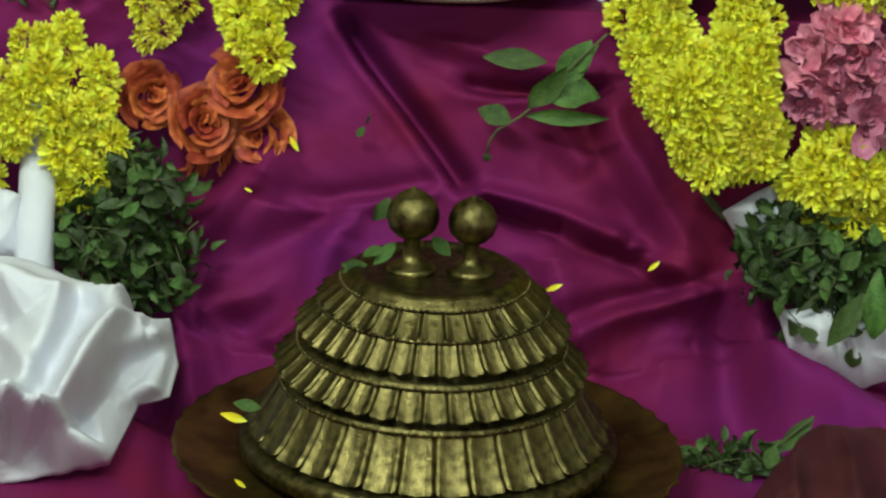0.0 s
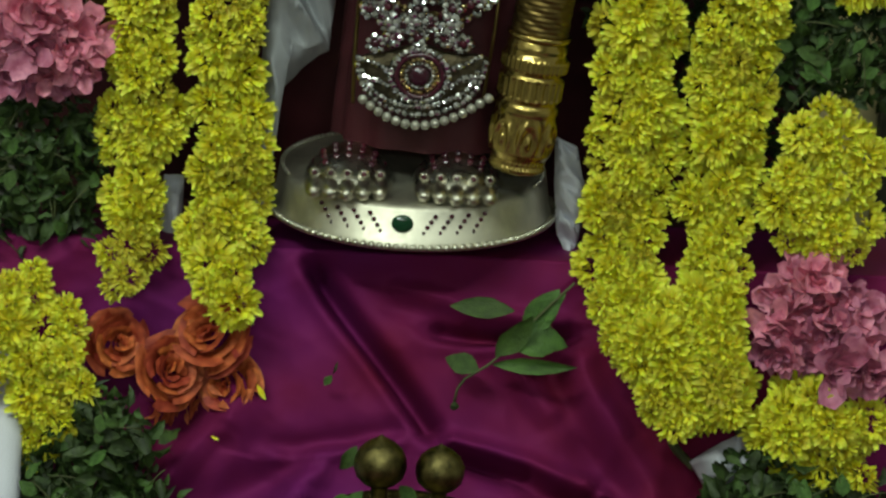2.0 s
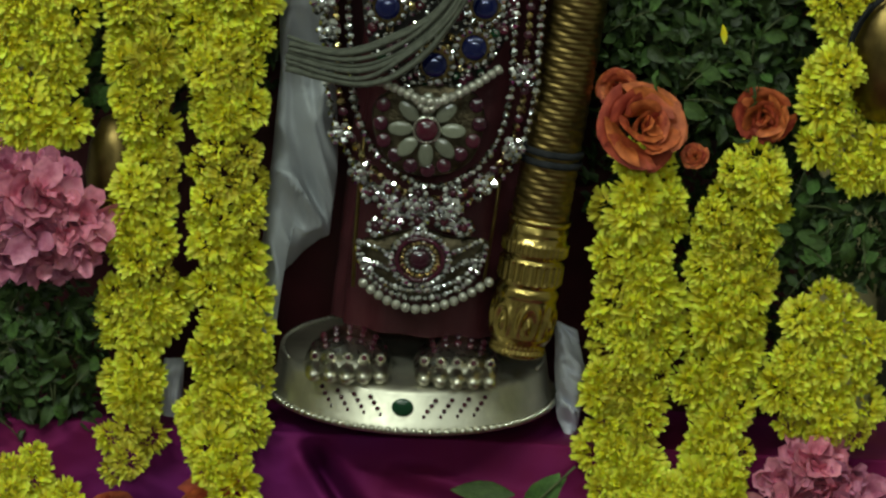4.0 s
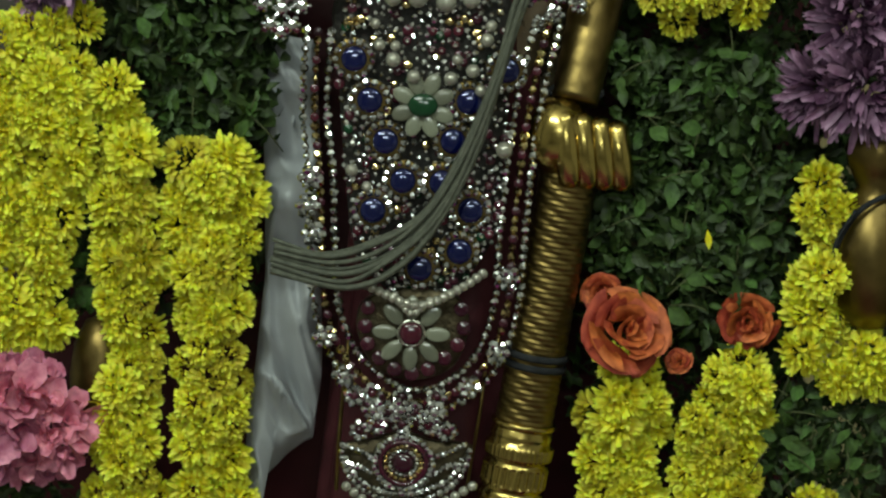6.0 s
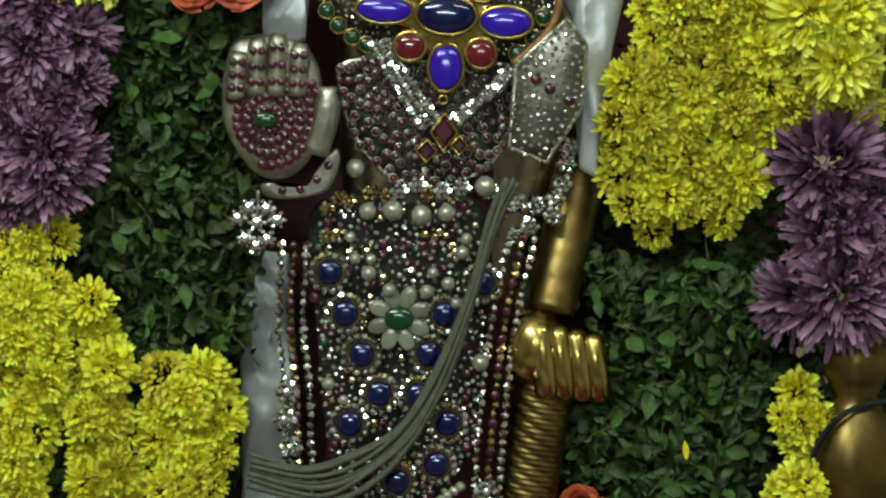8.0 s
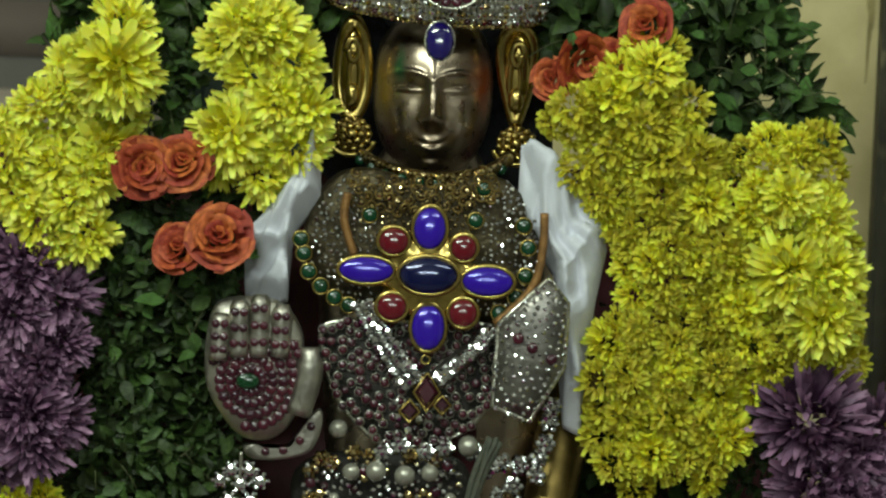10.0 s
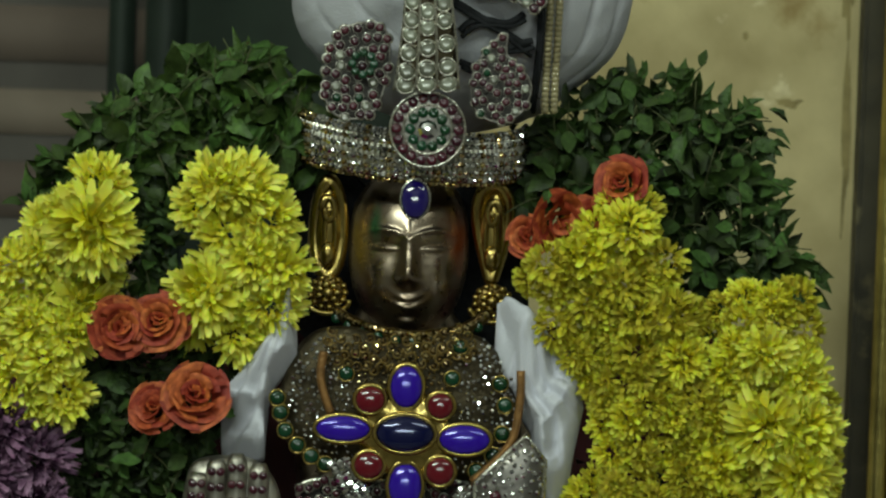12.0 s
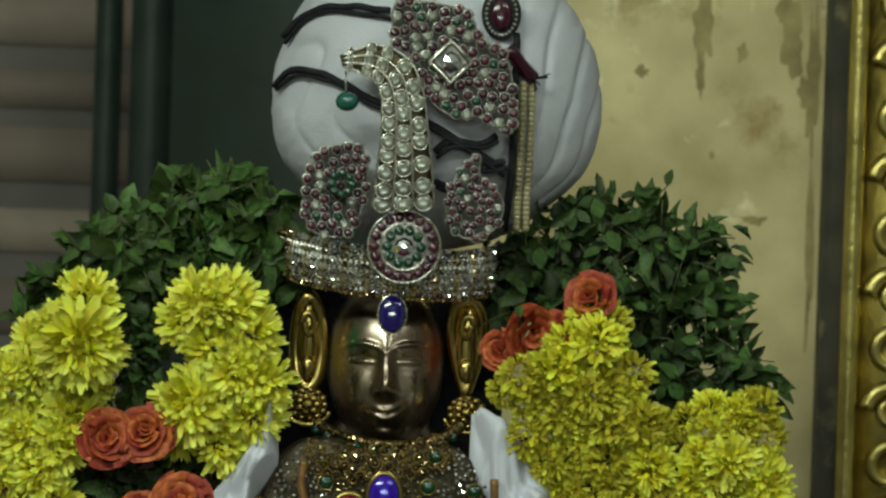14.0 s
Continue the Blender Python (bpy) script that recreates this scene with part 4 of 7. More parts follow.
# leaves that fill the depth behind the garlands
for poly, seed in (([(-0.235, 1.17), (-0.10, 1.17), (-0.09, 1.35), (-0.10, 1.50), (-0.20, 1.50), (-0.235, 1.40)], 430), ([(0.10, 1.19), (0.225, 1.19), (0.228, 1.45), (0.12, 1.46), (0.10, 1.36)], 431), ([(0.095, 1.12), (0.225, 1.02), (0.228, 1.20), (0.095, 1.21)], 432), ([(0.222, 1.17), (0.300, 1.17), (0.300, 1.34), (0.222, 1.34)], 434)):
    leaf_mass("basil_bundle", "shaded basil leaves filling the gaps behind the garlands", poly, 0.035, seed, gap=0.006, sprigs=6)


def sprig(place, leaves, label, y=None):
    """A cut sprig: a stem and a few large leaves given by their foot, tip and width."""
    t = thing("basil_sprig", place, label, "sprig", "loose sprigs")
    for (a, b, w) in leaves:
        a, b = Vector(a), Vector(b)
        d = b - a
        yv = d.normalized()
        zv = (Vector((0.1, -1, 0.45)) - yv * yv.dot(Vector((0.1, -1, 0.45)))).normalized()
        xv = yv.cross(zv)
        rot = Matrix((xv, yv, zv)).transposed().to_4x4()
        attach(new("leaf", BIG_LEAVES[len(t.children) % 4]), t, Matrix.Translation(a) @ rot @ Matrix.Diagonal((w * d.length / 0.33 / 2, d.length, d.length * 0.6, 1)))
    return t


sp = sprig((0.0539, -0.0820, 0.9430), [
    ((0.0551, -0.0820, 0.9705), (0.0151, -0.0850, 0.9737), 0.32), ((0.0534, -0.0840, 0.9522), (0.0919, -0.0900, 0.9543), 0.62), ((0.0443, -0.0840, 0.9380), (0.0901, -0.0880, 0.9391), 0.25),
    ((0.0363, -0.0860, 0.9348), (0.0151, -0.0900, 0.9455), 0.55), ((0.0615, -0.0780, 0.9558), (0.0811, -0.0820, 0.9855), 0.5), ((0.0693, -0.0780, 0.9631), (0.0845, -0.0850, 0.9831), 0.5), ((0.0457, -0.0860, 0.9439), (0.0656, -0.0880, 0.9695), 0.55), ((0.0230, -0.0880, 0.9158), (0.0234, -0.0900, 0.9082), 0.7)],
    "fresh basil sprig with broad leaves lying on silk")
part("stem", tube(smooth_path([(0.0892, -0.0800, 0.9886), (0.0659, -0.0820, 0.9642), (0.0442, -0.0860, 0.9404), (0.0267, -0.0880, 0.9281), (0.0230, -0.0880, 0.9158)], 14), 0.0008, 6), M_STEM, sp)
leaf_mass("basil_bundle", "wilted basil leaves lying beside the brass plate", [(0.138, 0.772), (0.163, 0.790), (0.186, 0.786), (0.200, 0.776), (0.172, 0.764)], -0.205, 433, gap=0.005, size=(0.006, 0.0135), depth=0.018, sprigs=4)
sp = sprig((0.1677, -0.2000, 0.7742), [
    ((0.1545, -0.2000, 0.7805), (0.1212, -0.2000, 0.7736), 0.34), ((0.1559, -0.2000, 0.7823), (0.1309, -0.2100, 0.7662), 0.3), ((0.1677, -0.2000, 0.7742), (0.1706, -0.2200, 0.7638), 0.5),
    ((0.1704, -0.2000, 0.7813), (0.1897, -0.2100, 0.7726), 0.45), ((0.1960, -0.2000, 0.7825), (0.2152, -0.2000, 0.8060), 0.36), ((0.1836, -0.2000, 0.7767), (0.2018, -0.2000, 0.7915), 0.35), ((0.1638, -0.2000, 0.7844), (0.1804, -0.2100, 0.7686), 0.5)],
    "fresh basil sprig lying beside the brass plate")
part("stem", tube(smooth_path([(0.1230, -0.2000, 0.7702), (0.1545, -0.2000, 0.7805), (0.1804, -0.2000, 0.7766), (0.2137, -0.2000, 0.8042)], 14), 0.0008, 6), M_STEM, sp)
sprig((-0.0441, -0.2500, 0.9038), [((-0.0260, -0.2500, 0.9162), (-0.0377, -0.2600, 0.9062), 0.42), ((-0.0409, -0.2500, 0.9023), (-0.0589, -0.2500, 0.9031), 0.4), ((-0.0320, -0.2500, 0.9126), (-0.0440, -0.2600, 0.9108), 0.5), ((-0.0441, -0.2500, 0.9038), (-0.0529, -0.2600, 0.9021), 0.5), ((-0.0062, -0.2450, 0.9186), (0.0051, -0.2500, 0.9095), 0.55), ((-0.0302, -0.2450, 0.9404), (-0.0411, -0.2500, 0.9253), 0.5)], "wilted basil leaves resting on the brass crown")
sprig((-0.1027, -0.3000, 0.8379), [((-0.0944, -0.3000, 0.8360), (-0.1109, -0.3000, 0.8385), 0.42)], "single green basil leaf lying on the plate")
sprig((-0.0504, -0.0800, 0.9218), [((-0.0489, -0.0820, 0.9260), (-0.0535, -0.0840, 0.9198), 0.6), ((-0.0459, -0.0800, 0.9341), (-0.0485, -0.0820, 0.9249), 0.2)], "tiny dried leaf scrap caught on silk")
sprig((0.2322, -0.1400, 0.8298), [((0.2430, -0.1400, 0.8582), (0.2221, -0.1500, 0.8245), 0.36), ((0.2500, -0.1400, 0.8307), (0.2531, -0.1500, 0.8763), 0.4)], "long fresh leaf hanging from the basil bunch")

vs, fs = [], []
add_leaf(vs, fs, Vector(), Matrix.Identity(3), 1.0, 0.3, 0.5, 0.45)
LOOSE = raw("loose_petal", vs, fs, M_YELLOW)
for (a, b) in [((-0.0916, -0.0950, 0.9224), (-0.0856, -0.0970, 0.9130)), ((-0.1170, -0.1000, 0.8913), (-0.1119, -0.1020, 0.8898)), ((0.1189, -0.1200, 0.8587), (0.1263, -0.1200, 0.8653)), ((-0.1459, -0.2000, 0.7657), (-0.1419, -0.2000, 0.7582)), ((-0.1061, -0.3300, 0.8064), (-0.0990, -0.3300, 0.8009)), ((-0.1163, -0.3000, 0.8317), (-0.0999, -0.3000, 0.8272)), ((0.0583, -0.2000, 0.8735), (0.0685, -0.2000, 0.8781)), ((0.1582, -0.0750, 1.2512), (0.1603, -0.0750, 1.2383))]:
    a, b = Vector(a), Vector(b)
    yv = (b - a).normalized()
    zv = (Vector((0, -1, 0.4)) - yv * yv.dot(Vector((0, -1, 0.4)))).normalized()
    ob = new("loose_petal", LOOSE)
    s = (b - a).length
    ob.matrix_basis = Matrix.Translation(a) @ Matrix((yv.cross(zv), yv, zv)).transposed().to_4x4() @ Matrix.Diagonal((s, s, s * 0.5, 1))
    tagged(ob, "loose pale yellow petal lying on its own", "petal", "fallen petals")


# ---------------------------------------------------------------- white cloths
def seen(p):
    """The place of p on an upright sheet through y = -0.2."""
    k = (-0.2 - EYE.y) / (p.y - EYE.y)
    return Vector((EYE.x + (p.x - EYE.x) * k, 0.0, EYE.z + (p.z - EYE.z) * k))


def heap(poly, y, bulge, seed, crease=0.012, scale=22.0, way=(1, 0.4), lines=()):
    """Crumpled cloth with that outline, bulging forward."""
    bm = bmesh.new()
    if len(poly[0]) == 2:
        poly = [(px, y, pz) for px, pz in poly]
    c = sum((Vector(p) for p in poly), Vector()) / len(poly)
    loop = []
    m = len(poly)
    for i in range(m):
        a, b = Vector(poly[i]), Vector(poly[(i + 1) % m])
        k = max(3, int((b - a).length / 0.0025))
        loop += [a.lerp(b, j / k) for j in range(k)]
    rings = []
    nr = 40
    for j in range(1, nr + 1):
        s = j / nr
        ring = []
        for e in loop:
            p = c + s * (e - c)
            q = (p.x * way[0] + p.z * way[1]) * scale
            q2 = (p.x * -way[1] + p.z * way[0]) * scale * 0.35
            w = noise.noise((q * 0.6, q2 * 0.6, seed)) * 1.5
            rid = 1 - abs(noise.noise((q + w, q2 + w, seed + 5))) * 2.2
            rid2 = 1 - abs(noise.noise((q * 2.3 + w, q2 * 2.1, seed + 8))) * 2.2
            yy = p.y - bulge * (1 - s ** 3) - crease * rid * (1 - 0.5 * s ** 6) - crease * 0.4 * rid2
            rise = 0.0
            pw = seen(p) + Vector((0.005 * noise.noise((p.x * 30, p.z * 30, seed)), 0, 0.005 * noise.noise((p.x * 30, p.z * 30, seed + 3))))
            for path, h, wide in lines:
                best = None
                for fa, fb in zip(path, path[1:]):
                    fa, fb = seen(fa), seen(fb)
                    u = max(0.0, min(1.0, (pw - fa).dot(fb - fa) / (fb - fa).length_squared))
                    d = pw - fa - u * (fb - fa)
                    if best is None or d.length < best[0]:
                        best = (d.length, (fb - fa).x * d.z - (fb - fa).z * d.x)
                rise += h * (math.exp(-(best[0] / wide) ** 2) if best[1] > 0 else math.exp(-(best[0] / (0.3 * wide)) ** 2) - 0.12 * math.exp(-((best[0] - 0.8 * wide) / (0.5 * wide)) ** 2))
            rise = max(rise, -0.002)
            yy -= 0.8 * rise * (1 - s ** 10)
            ring.append(bm.verts.new((p.x + 0.002 * w * s, yy, 0.6 * rise * (1 - s ** 10) + p.z + 0.35 * bulge * (1 - s ** 3) + 0.6 * crease * (rid + 0.4 * rid2) * (1 - s ** 8))))
        rings.append(ring)
    n = len(loop)
    hub = bm.verts.new((c.x, c.y - bulge - crease, c.z + 0.35 * bulge))
    for k in range(n):
        bm.faces.new((hub, rings[0][k], rings[0][(k + 1) % n]))
    for a, b in zip(rings, rings[1:]):
        for k in range(n):
            bm.faces.new((a[k], b[k], b[(k + 1) % n], a[(k + 1) % n]))
    bmesh.ops.recalc_face_normals(bm, faces=bm.faces)
    return bm


def fabric(name, bm, material, label):
    ob = tagged(part(name, bm, material), label, "cloth")
    mod = ob.modifiers.new("thick", "SOLIDIFY")
    mod.thickness, mod.offset = 0.0012, 0
    return ob


HEAP_FOLDS = [([Vector(p) for p in path], 1.4 * h, w) for path, h, w in (
    (((-0.2086, -0.2360, 0.7948), (-0.1969, -0.2200, 0.8042), (-0.1767, -0.1800, 0.8289), (-0.1751, -0.1560, 0.8422)), 0.034, 0.020),
    (((-0.2284, -0.2360, 0.7939), (-0.2245, -0.2150, 0.8060), (-0.2163, -0.1880, 0.8215), (-0.2130, -0.1650, 0.8352), (-0.2525, -0.1530, 0.8408)), 0.030, 0.022),
    (((-0.1835, -0.2590, 0.7835), (-0.2106, -0.2400, 0.7923), (-0.2431, -0.2320, 0.7959)), 0.026, 0.018),
    (((-0.1959, -0.2300, 0.7981), (-0.1815, -0.2000, 0.8158), (-0.1573, -0.1850, 0.8266)), 0.020, 0.013),
    (((-0.1986, -0.1570, 0.8404), (-0.2275, -0.1440, 0.8473), (-0.2546, -0.1350, 0.8513)), 0.018, 0.012),
    (((-0.1651, -0.1800, 0.8294), (-0.1686, -0.1670, 0.8363), (-0.1755, -0.1620, 0.8393)), 0.010, 0.008),
    (((-0.1728, -0.2240, 0.8036), (-0.1530, -0.2150, 0.8095), (-0.1505, -0.1900, 0.8237)), 0.008, 0.010))]
fabric("white_cloth", heap([(-0.2813, -0.1300, 0.8569), (-0.2389, -0.1300, 0.8537), (-0.2117, -0.1400, 0.8466), (-0.1782, -0.1500, 0.8398), (-0.1722, -0.1600, 0.8248), (-0.1545, -0.1600, 0.8326), (-0.1468, -0.1900, 0.8170), (-0.1494, -0.2200, 0.8083), (-0.1664, -0.2250, 0.8044), (-0.1802, -0.2620, 0.7850), (-0.2201, -0.2680, 0.7764), (-0.2636, -0.2700, 0.7690)], -0.2, 0.020, 1, 0.008, 30, (0.75, 0.65), HEAP_FOLDS), M_WHITE, "crumpled white cotton cloth heaped on the altar")
roll = smooth_path([(-0.2385, -0.0500, 0.9160), (-0.2366, -0.0950, 0.8990), (-0.2356, -0.1250, 0.8712), (-0.2354, -0.1300, 0.8382)], 24)
tagged(part("white_cloth", tube([p + Vector((0.0012 * noise.noise((p.z * 60, 1, 2)), 0, 0)) for p in roll], 0.0112, 20, taper=lambda u: 1 + 0.02 * math.sin(9 * u)), M_WHITE), "rolled white cotton cloth hanging by the garland", "cloth")
fabric("white_cloth", heap([(-0.283, 0.891), (-0.257, 0.891), (-0.244, 0.888), (-0.241, 0.845), (-0.256, 0.833), (-0.282, 0.825)], -0.115, 0.01, 2, 0.008, 36, (1, 0.2)), M_WHITE, "white cotton cloth hanging in folds by the garland")
# the silk where it lies in shadow, given a darker colour of its own
fabric("shaded_silk", heap([(0.1902, -0.2520, 0.7990), (0.2172, -0.1980, 0.8018), (0.2417, -0.2100, 0.8045), (0.2757, -0.2200, 0.8052), (0.2661, -0.3250, 0.8038), (0.1692, -0.3250, 0.7990)], -0.25, 0.008, 12, 0.014, 30, (0.6, 0.6)), M_MAROON, "silk beside the plate, its shade painted as dark maroon")
fabric("white_cloth", heap([(0.164, 0.884), (0.191, 0.902), (0.202, 0.883), (0.199, 0.869), (0.173, 0.870)], -0.08, 0.01, 3, 0.005, 30), M_WHITE, "white cotton cloth corner under the basil")
fabric("white_cloth", heap([(0.197, 0.836), (0.204, 0.815), (0.215, 0.805), (0.247, 0.791), (0.276, 0.801), (0.273, 0.841), (0.237, 0.843)], -0.115, 0.014, 4, 0.006, 30), M_WHITE, "white cotton cloth corner under the basil")
fabric("white_ribbon", heap([(-0.153, 1.023), (-0.142, 1.023), (-0.143, 0.955), (-0.154, 0.953)], -0.012, 0.008, 5, 0.003, 50, (1, 0)), M_WHITE, "white cotton strip hanging between flower garlands")
stole = thing("grey_stole", (-0.095, 0.0, 0.987), "grey white silk stole hanging beside the statue", "stole")
for name, poly, yy, seed in (("upper_drape", [(-0.090, 1.339), (-0.072, 1.337), (-0.070, 1.327), (-0.063, 1.264), (-0.060, 1.200), (-0.091, 1.200), (-0.098, 1.296), (-0.095, 1.324)], -0.005, 6),
                             ("lower_drape", [(-0.091, 1.209), (-0.062, 1.209), (-0.058, 1.143), (-0.060, 1.104), (-0.066, 1.100), (-0.088, 1.078), (-0.094, 1.064), (-0.095, 0.988), (-0.105, 0.987), (-0.098, 1.100)], -0.009, 16)):
    drape = part(name, heap(poly, yy, 0.012, seed, 0.014, 30, (1, 0.25)), M_GREYSILK, stole)
    mod = drape.modifiers.new("thick", "SOLIDIFY")
    mod.thickness, mod.offset = 0.0012, 0
def fan(foot, tips, y, h, w):
    """Fold lines that run from one place to several."""
    return [([Vector((foot[0], y, foot[1])), Vector(((foot[0] + x) / 2 + 0.002, y, (foot[1] + z) / 2)), Vector((x, y, z))], h, w) for x, z in tips]


fabric("white_sleeve", heap([(-0.051, 1.554), (-0.050, 1.523), (-0.065, 1.503), (-0.066, 1.465), (-0.089, 1.458), (-0.092, 1.499), (-0.075, 1.516), (-0.063, 1.536)], -0.045, 0.012, 7, 0.010, 30, (0.3, 0.95), fan((-0.053, 1.546), ((-0.088, 1.500), (-0.090, 1.478), (-0.080, 1.464), (-0.068, 1.468)), -0.05, 0.0055, 0.006)), M_WHITE, "pleated white cotton at the statue's shoulder")
fabric("white_sleeve", heap([(0.062, 1.558), (0.078, 1.554), (0.106, 1.526), (0.112, 1.501), (0.106, 1.468), (0.103, 1.429), (0.103, 1.395), (0.093, 1.400), (0.088, 1.435), (0.084, 1.484), (0.062, 1.521)], -0.045, 0.012, 8, 0.010, 34, (0.85, -0.3), fan((0.068, 1.553), ((0.110, 1.508), (0.108, 1.485), (0.105, 1.455), (0.096, 1.425), (0.086, 1.470)), -0.05, 0.0055, 0.006)), M_WHITE, "pleated white cotton at the statue's shoulder")
fabric("white_ribbon", heap([(0.076, 1.058), (0.088, 1.052), (0.093, 1.030), (0.091, 0.988), (0.088, 0.984), (0.080, 0.998), (0.076, 1.029)], -0.01, 0.004, 9, 0.012, 60, (0.6, 0.8)), M_WHITE, "twisted white cotton beside the silver pedestal")
fabric("white_cloth", heap([(-0.150, 0.995), (-0.144, 0.995), (-0.144, 0.962), (-0.151, 0.960)], -0.012, 0.004, 10, 0.002, 50, (1, 0)), M_WHITE, "white cotton strip between yellow garlands")
for a, b, c in (((0.1493, -0.0600, 0.8930), (0.1550, -0.0700, 0.8862), (0.1659, -0.0800, 0.8787)), ((0.1857, -0.0600, 0.9071), (0.1925, -0.0700, 0.8968), (0.2012, -0.0750, 0.8867))):
    tagged(part("dry_stalk", tube(smooth_path([a, b, c], 10), 0.0028, 8), M_STEM), "dry brown stalk end of the garland", "stalk", "stalks")


# sprigs that stand out over the shoulders
def top_sprig(a, b, n, seed):
    rng = random.Random(seed)
    a, b = Vector(a), Vector(b)
    t = thing("basil_sprig", a, "upright basil sprig standing out of the bundle", "sprig", "standing sprigs")
    pts = smooth_path([a, a.lerp(b, 0.5) + Vector((rng.uniform(-0.004, 0.004), 0, 0.003)), b], 10)
    part("stem", tube(pts, 0.0007, 5, taper=lambda u: 1.2 - 0.7 * u), M_STEM, t)
    for k in range(n):
        p = pts[int(9 * (k + 0.5) / n)]
        d = Vector((rng.uniform(-1, 1), rng.uniform(-0.6, 0.2), rng.uniform(-0.2, 0.9))).normalized()
        zv = Vector((rng.uniform(-0.4, 0.4), -1, 0.4))
        zv = (zv - d * d.dot(zv)).normalized()
        s = rng.uniform(0.007, 0.0155)
        attach(new("leaf", BIG_LEAVES[rng.randrange(6)]), t, Matrix.Translation(p) @ Matrix((d.cross(zv), d, zv)).transposed().to_4x4() @ Matrix.Diagonal((s * 0.8, s, s, 1)))


for i, (a, b) in enumerate([((-0.1035, -0.0100, 1.6746), (-0.1149, -0.0200, 1.6919)), ((-0.0907, -0.0100, 1.6750), (-0.0846, -0.0200, 1.6946)), ((-0.0714, -0.0100, 1.6757), (-0.0706, -0.0100, 1.6998)), ((-0.1606, -0.0100, 1.6501), (-0.1682, -0.0200, 1.6590)),
                            ((-0.1822, -0.0100, 1.6204), (-0.1961, -0.0200, 1.6299)), ((-0.1912, -0.0100, 1.6008), (-0.2103, -0.0200, 1.6022)), ((-0.1288, -0.0100, 1.6609), (-0.1429, -0.0200, 1.6685)), ((0.1348, -0.0100, 1.6699), (0.1430, -0.0200, 1.6927)), ((0.1542, -0.0100, 1.6673), (0.1766, -0.0200, 1.6971)),
                            ((0.1574, -0.0100, 1.6674), (0.1640, -0.0200, 1.6903)), ((0.1866, -0.0100, 1.6620), (0.2130, -0.0200, 1.6663)), ((0.2049, -0.0100, 1.6046), (0.2246, -0.0200, 1.6153)), ((0.2184, -0.0100, 1.5889), (0.2403, -0.0200, 1.5821)), ((0.2251, -0.0100, 1.5826), (0.2503, -0.0200, 1.5711)), ((0.2073, -0.0100, 1.6272), (0.2225, -0.0200, 1.6281))]):
    top_sprig(a, b, 11, 500 + i)

# ---------------------------------------------------------------- stones, beads and wires
def stone_mesh(name, material, kind="cabochon"):
    """Unit stones that face z: cabochon, brilliant, bead."""
    bm = bmesh.new()
    if kind == "bead":
        bmesh.ops.create_uvsphere(bm, u_segments=12, v_segments=8, radius=1)
        return mesh_of(bm, name, material)
    if kind == "flat":
        rings = [(1.0, 0.0), (0.96, 0.12), (0.85, 0.17), (0.4, 0.2)]
        seg, smooth = 14, True
    elif kind == "cabochon":
        rings = [(1.0, 0.0), (0.98, 0.16), (0.84, 0.30), (0.5, 0.38), (0.2, 0.41)]
        seg, smooth = 14, True
    else:
        rings = [(1.0, -0.1), (1.0, 0.10), (0.66, 0.42), (0.22, 0.56)]
        seg, smooth = 8, False
    prev = None
    for r, z in rings:
        ring = [bm.verts.new((r * math.cos(2 * math.pi * k / seg), r * math.sin(2 * math.pi * k / seg), z)) for k in range(seg)]
        if prev:
            for k in range(seg):
                bm.faces.new((prev[k], prev[(k + 1) % seg], ring[(k + 1) % seg], ring[k]))
        prev = ring
    bm.faces.new(prev)
    return mesh_of(bm, name, material, smooth)


S_RUBY = stone_mesh("ruby", M_RUBY)
S_RED = stone_mesh("ruby", M_RED)
S_SAPPHIRE = stone_mesh("sapphire", M_SAPPHIRE, "brilliant")
S_SAPPHIRE_ROUND = stone_mesh("sapphire", M_SAPPHIRE)
S_VIOLET = stone_mesh("violet_stone", M_VIOLET)
S_EMERALD = stone_mesh("emerald", M_EMERALD)
S_KUNDAN = stone_mesh("uncut_stone", M_KUNDAN, "flat")
S_PEARL = stone_mesh("pearl", M_PEARL, "bead")
S_CRYSTAL = stone_mesh("crystal", M_CRYSTAL, "brilliant")
S_GILT = stone_mesh("gilt_crystal", M_CRYSTALGOLD, "brilliant")
FRONT = (0.0, -1.0, 0.12)


def stone(parent, name, me, place, rx, rz=None, spin=0.0, normal=FRONT):
    """One stone of half sizes rx, rz, facing the viewer's side."""
    rz = rz or rx
    n = Vector(normal).normalized()
    side = Vector((0, 0, 1)).cross(n).normalized()
    up = n.cross(side)
    rot = Matrix((side, up, n)).transposed().to_4x4()
    return attach(new(name, me), parent, Matrix.Translation(place) @ rot @ Matrix.Rotation(spin, 4, "Z") @ Matrix.Diagonal((rx, rz, min(rx, rz), 1)))


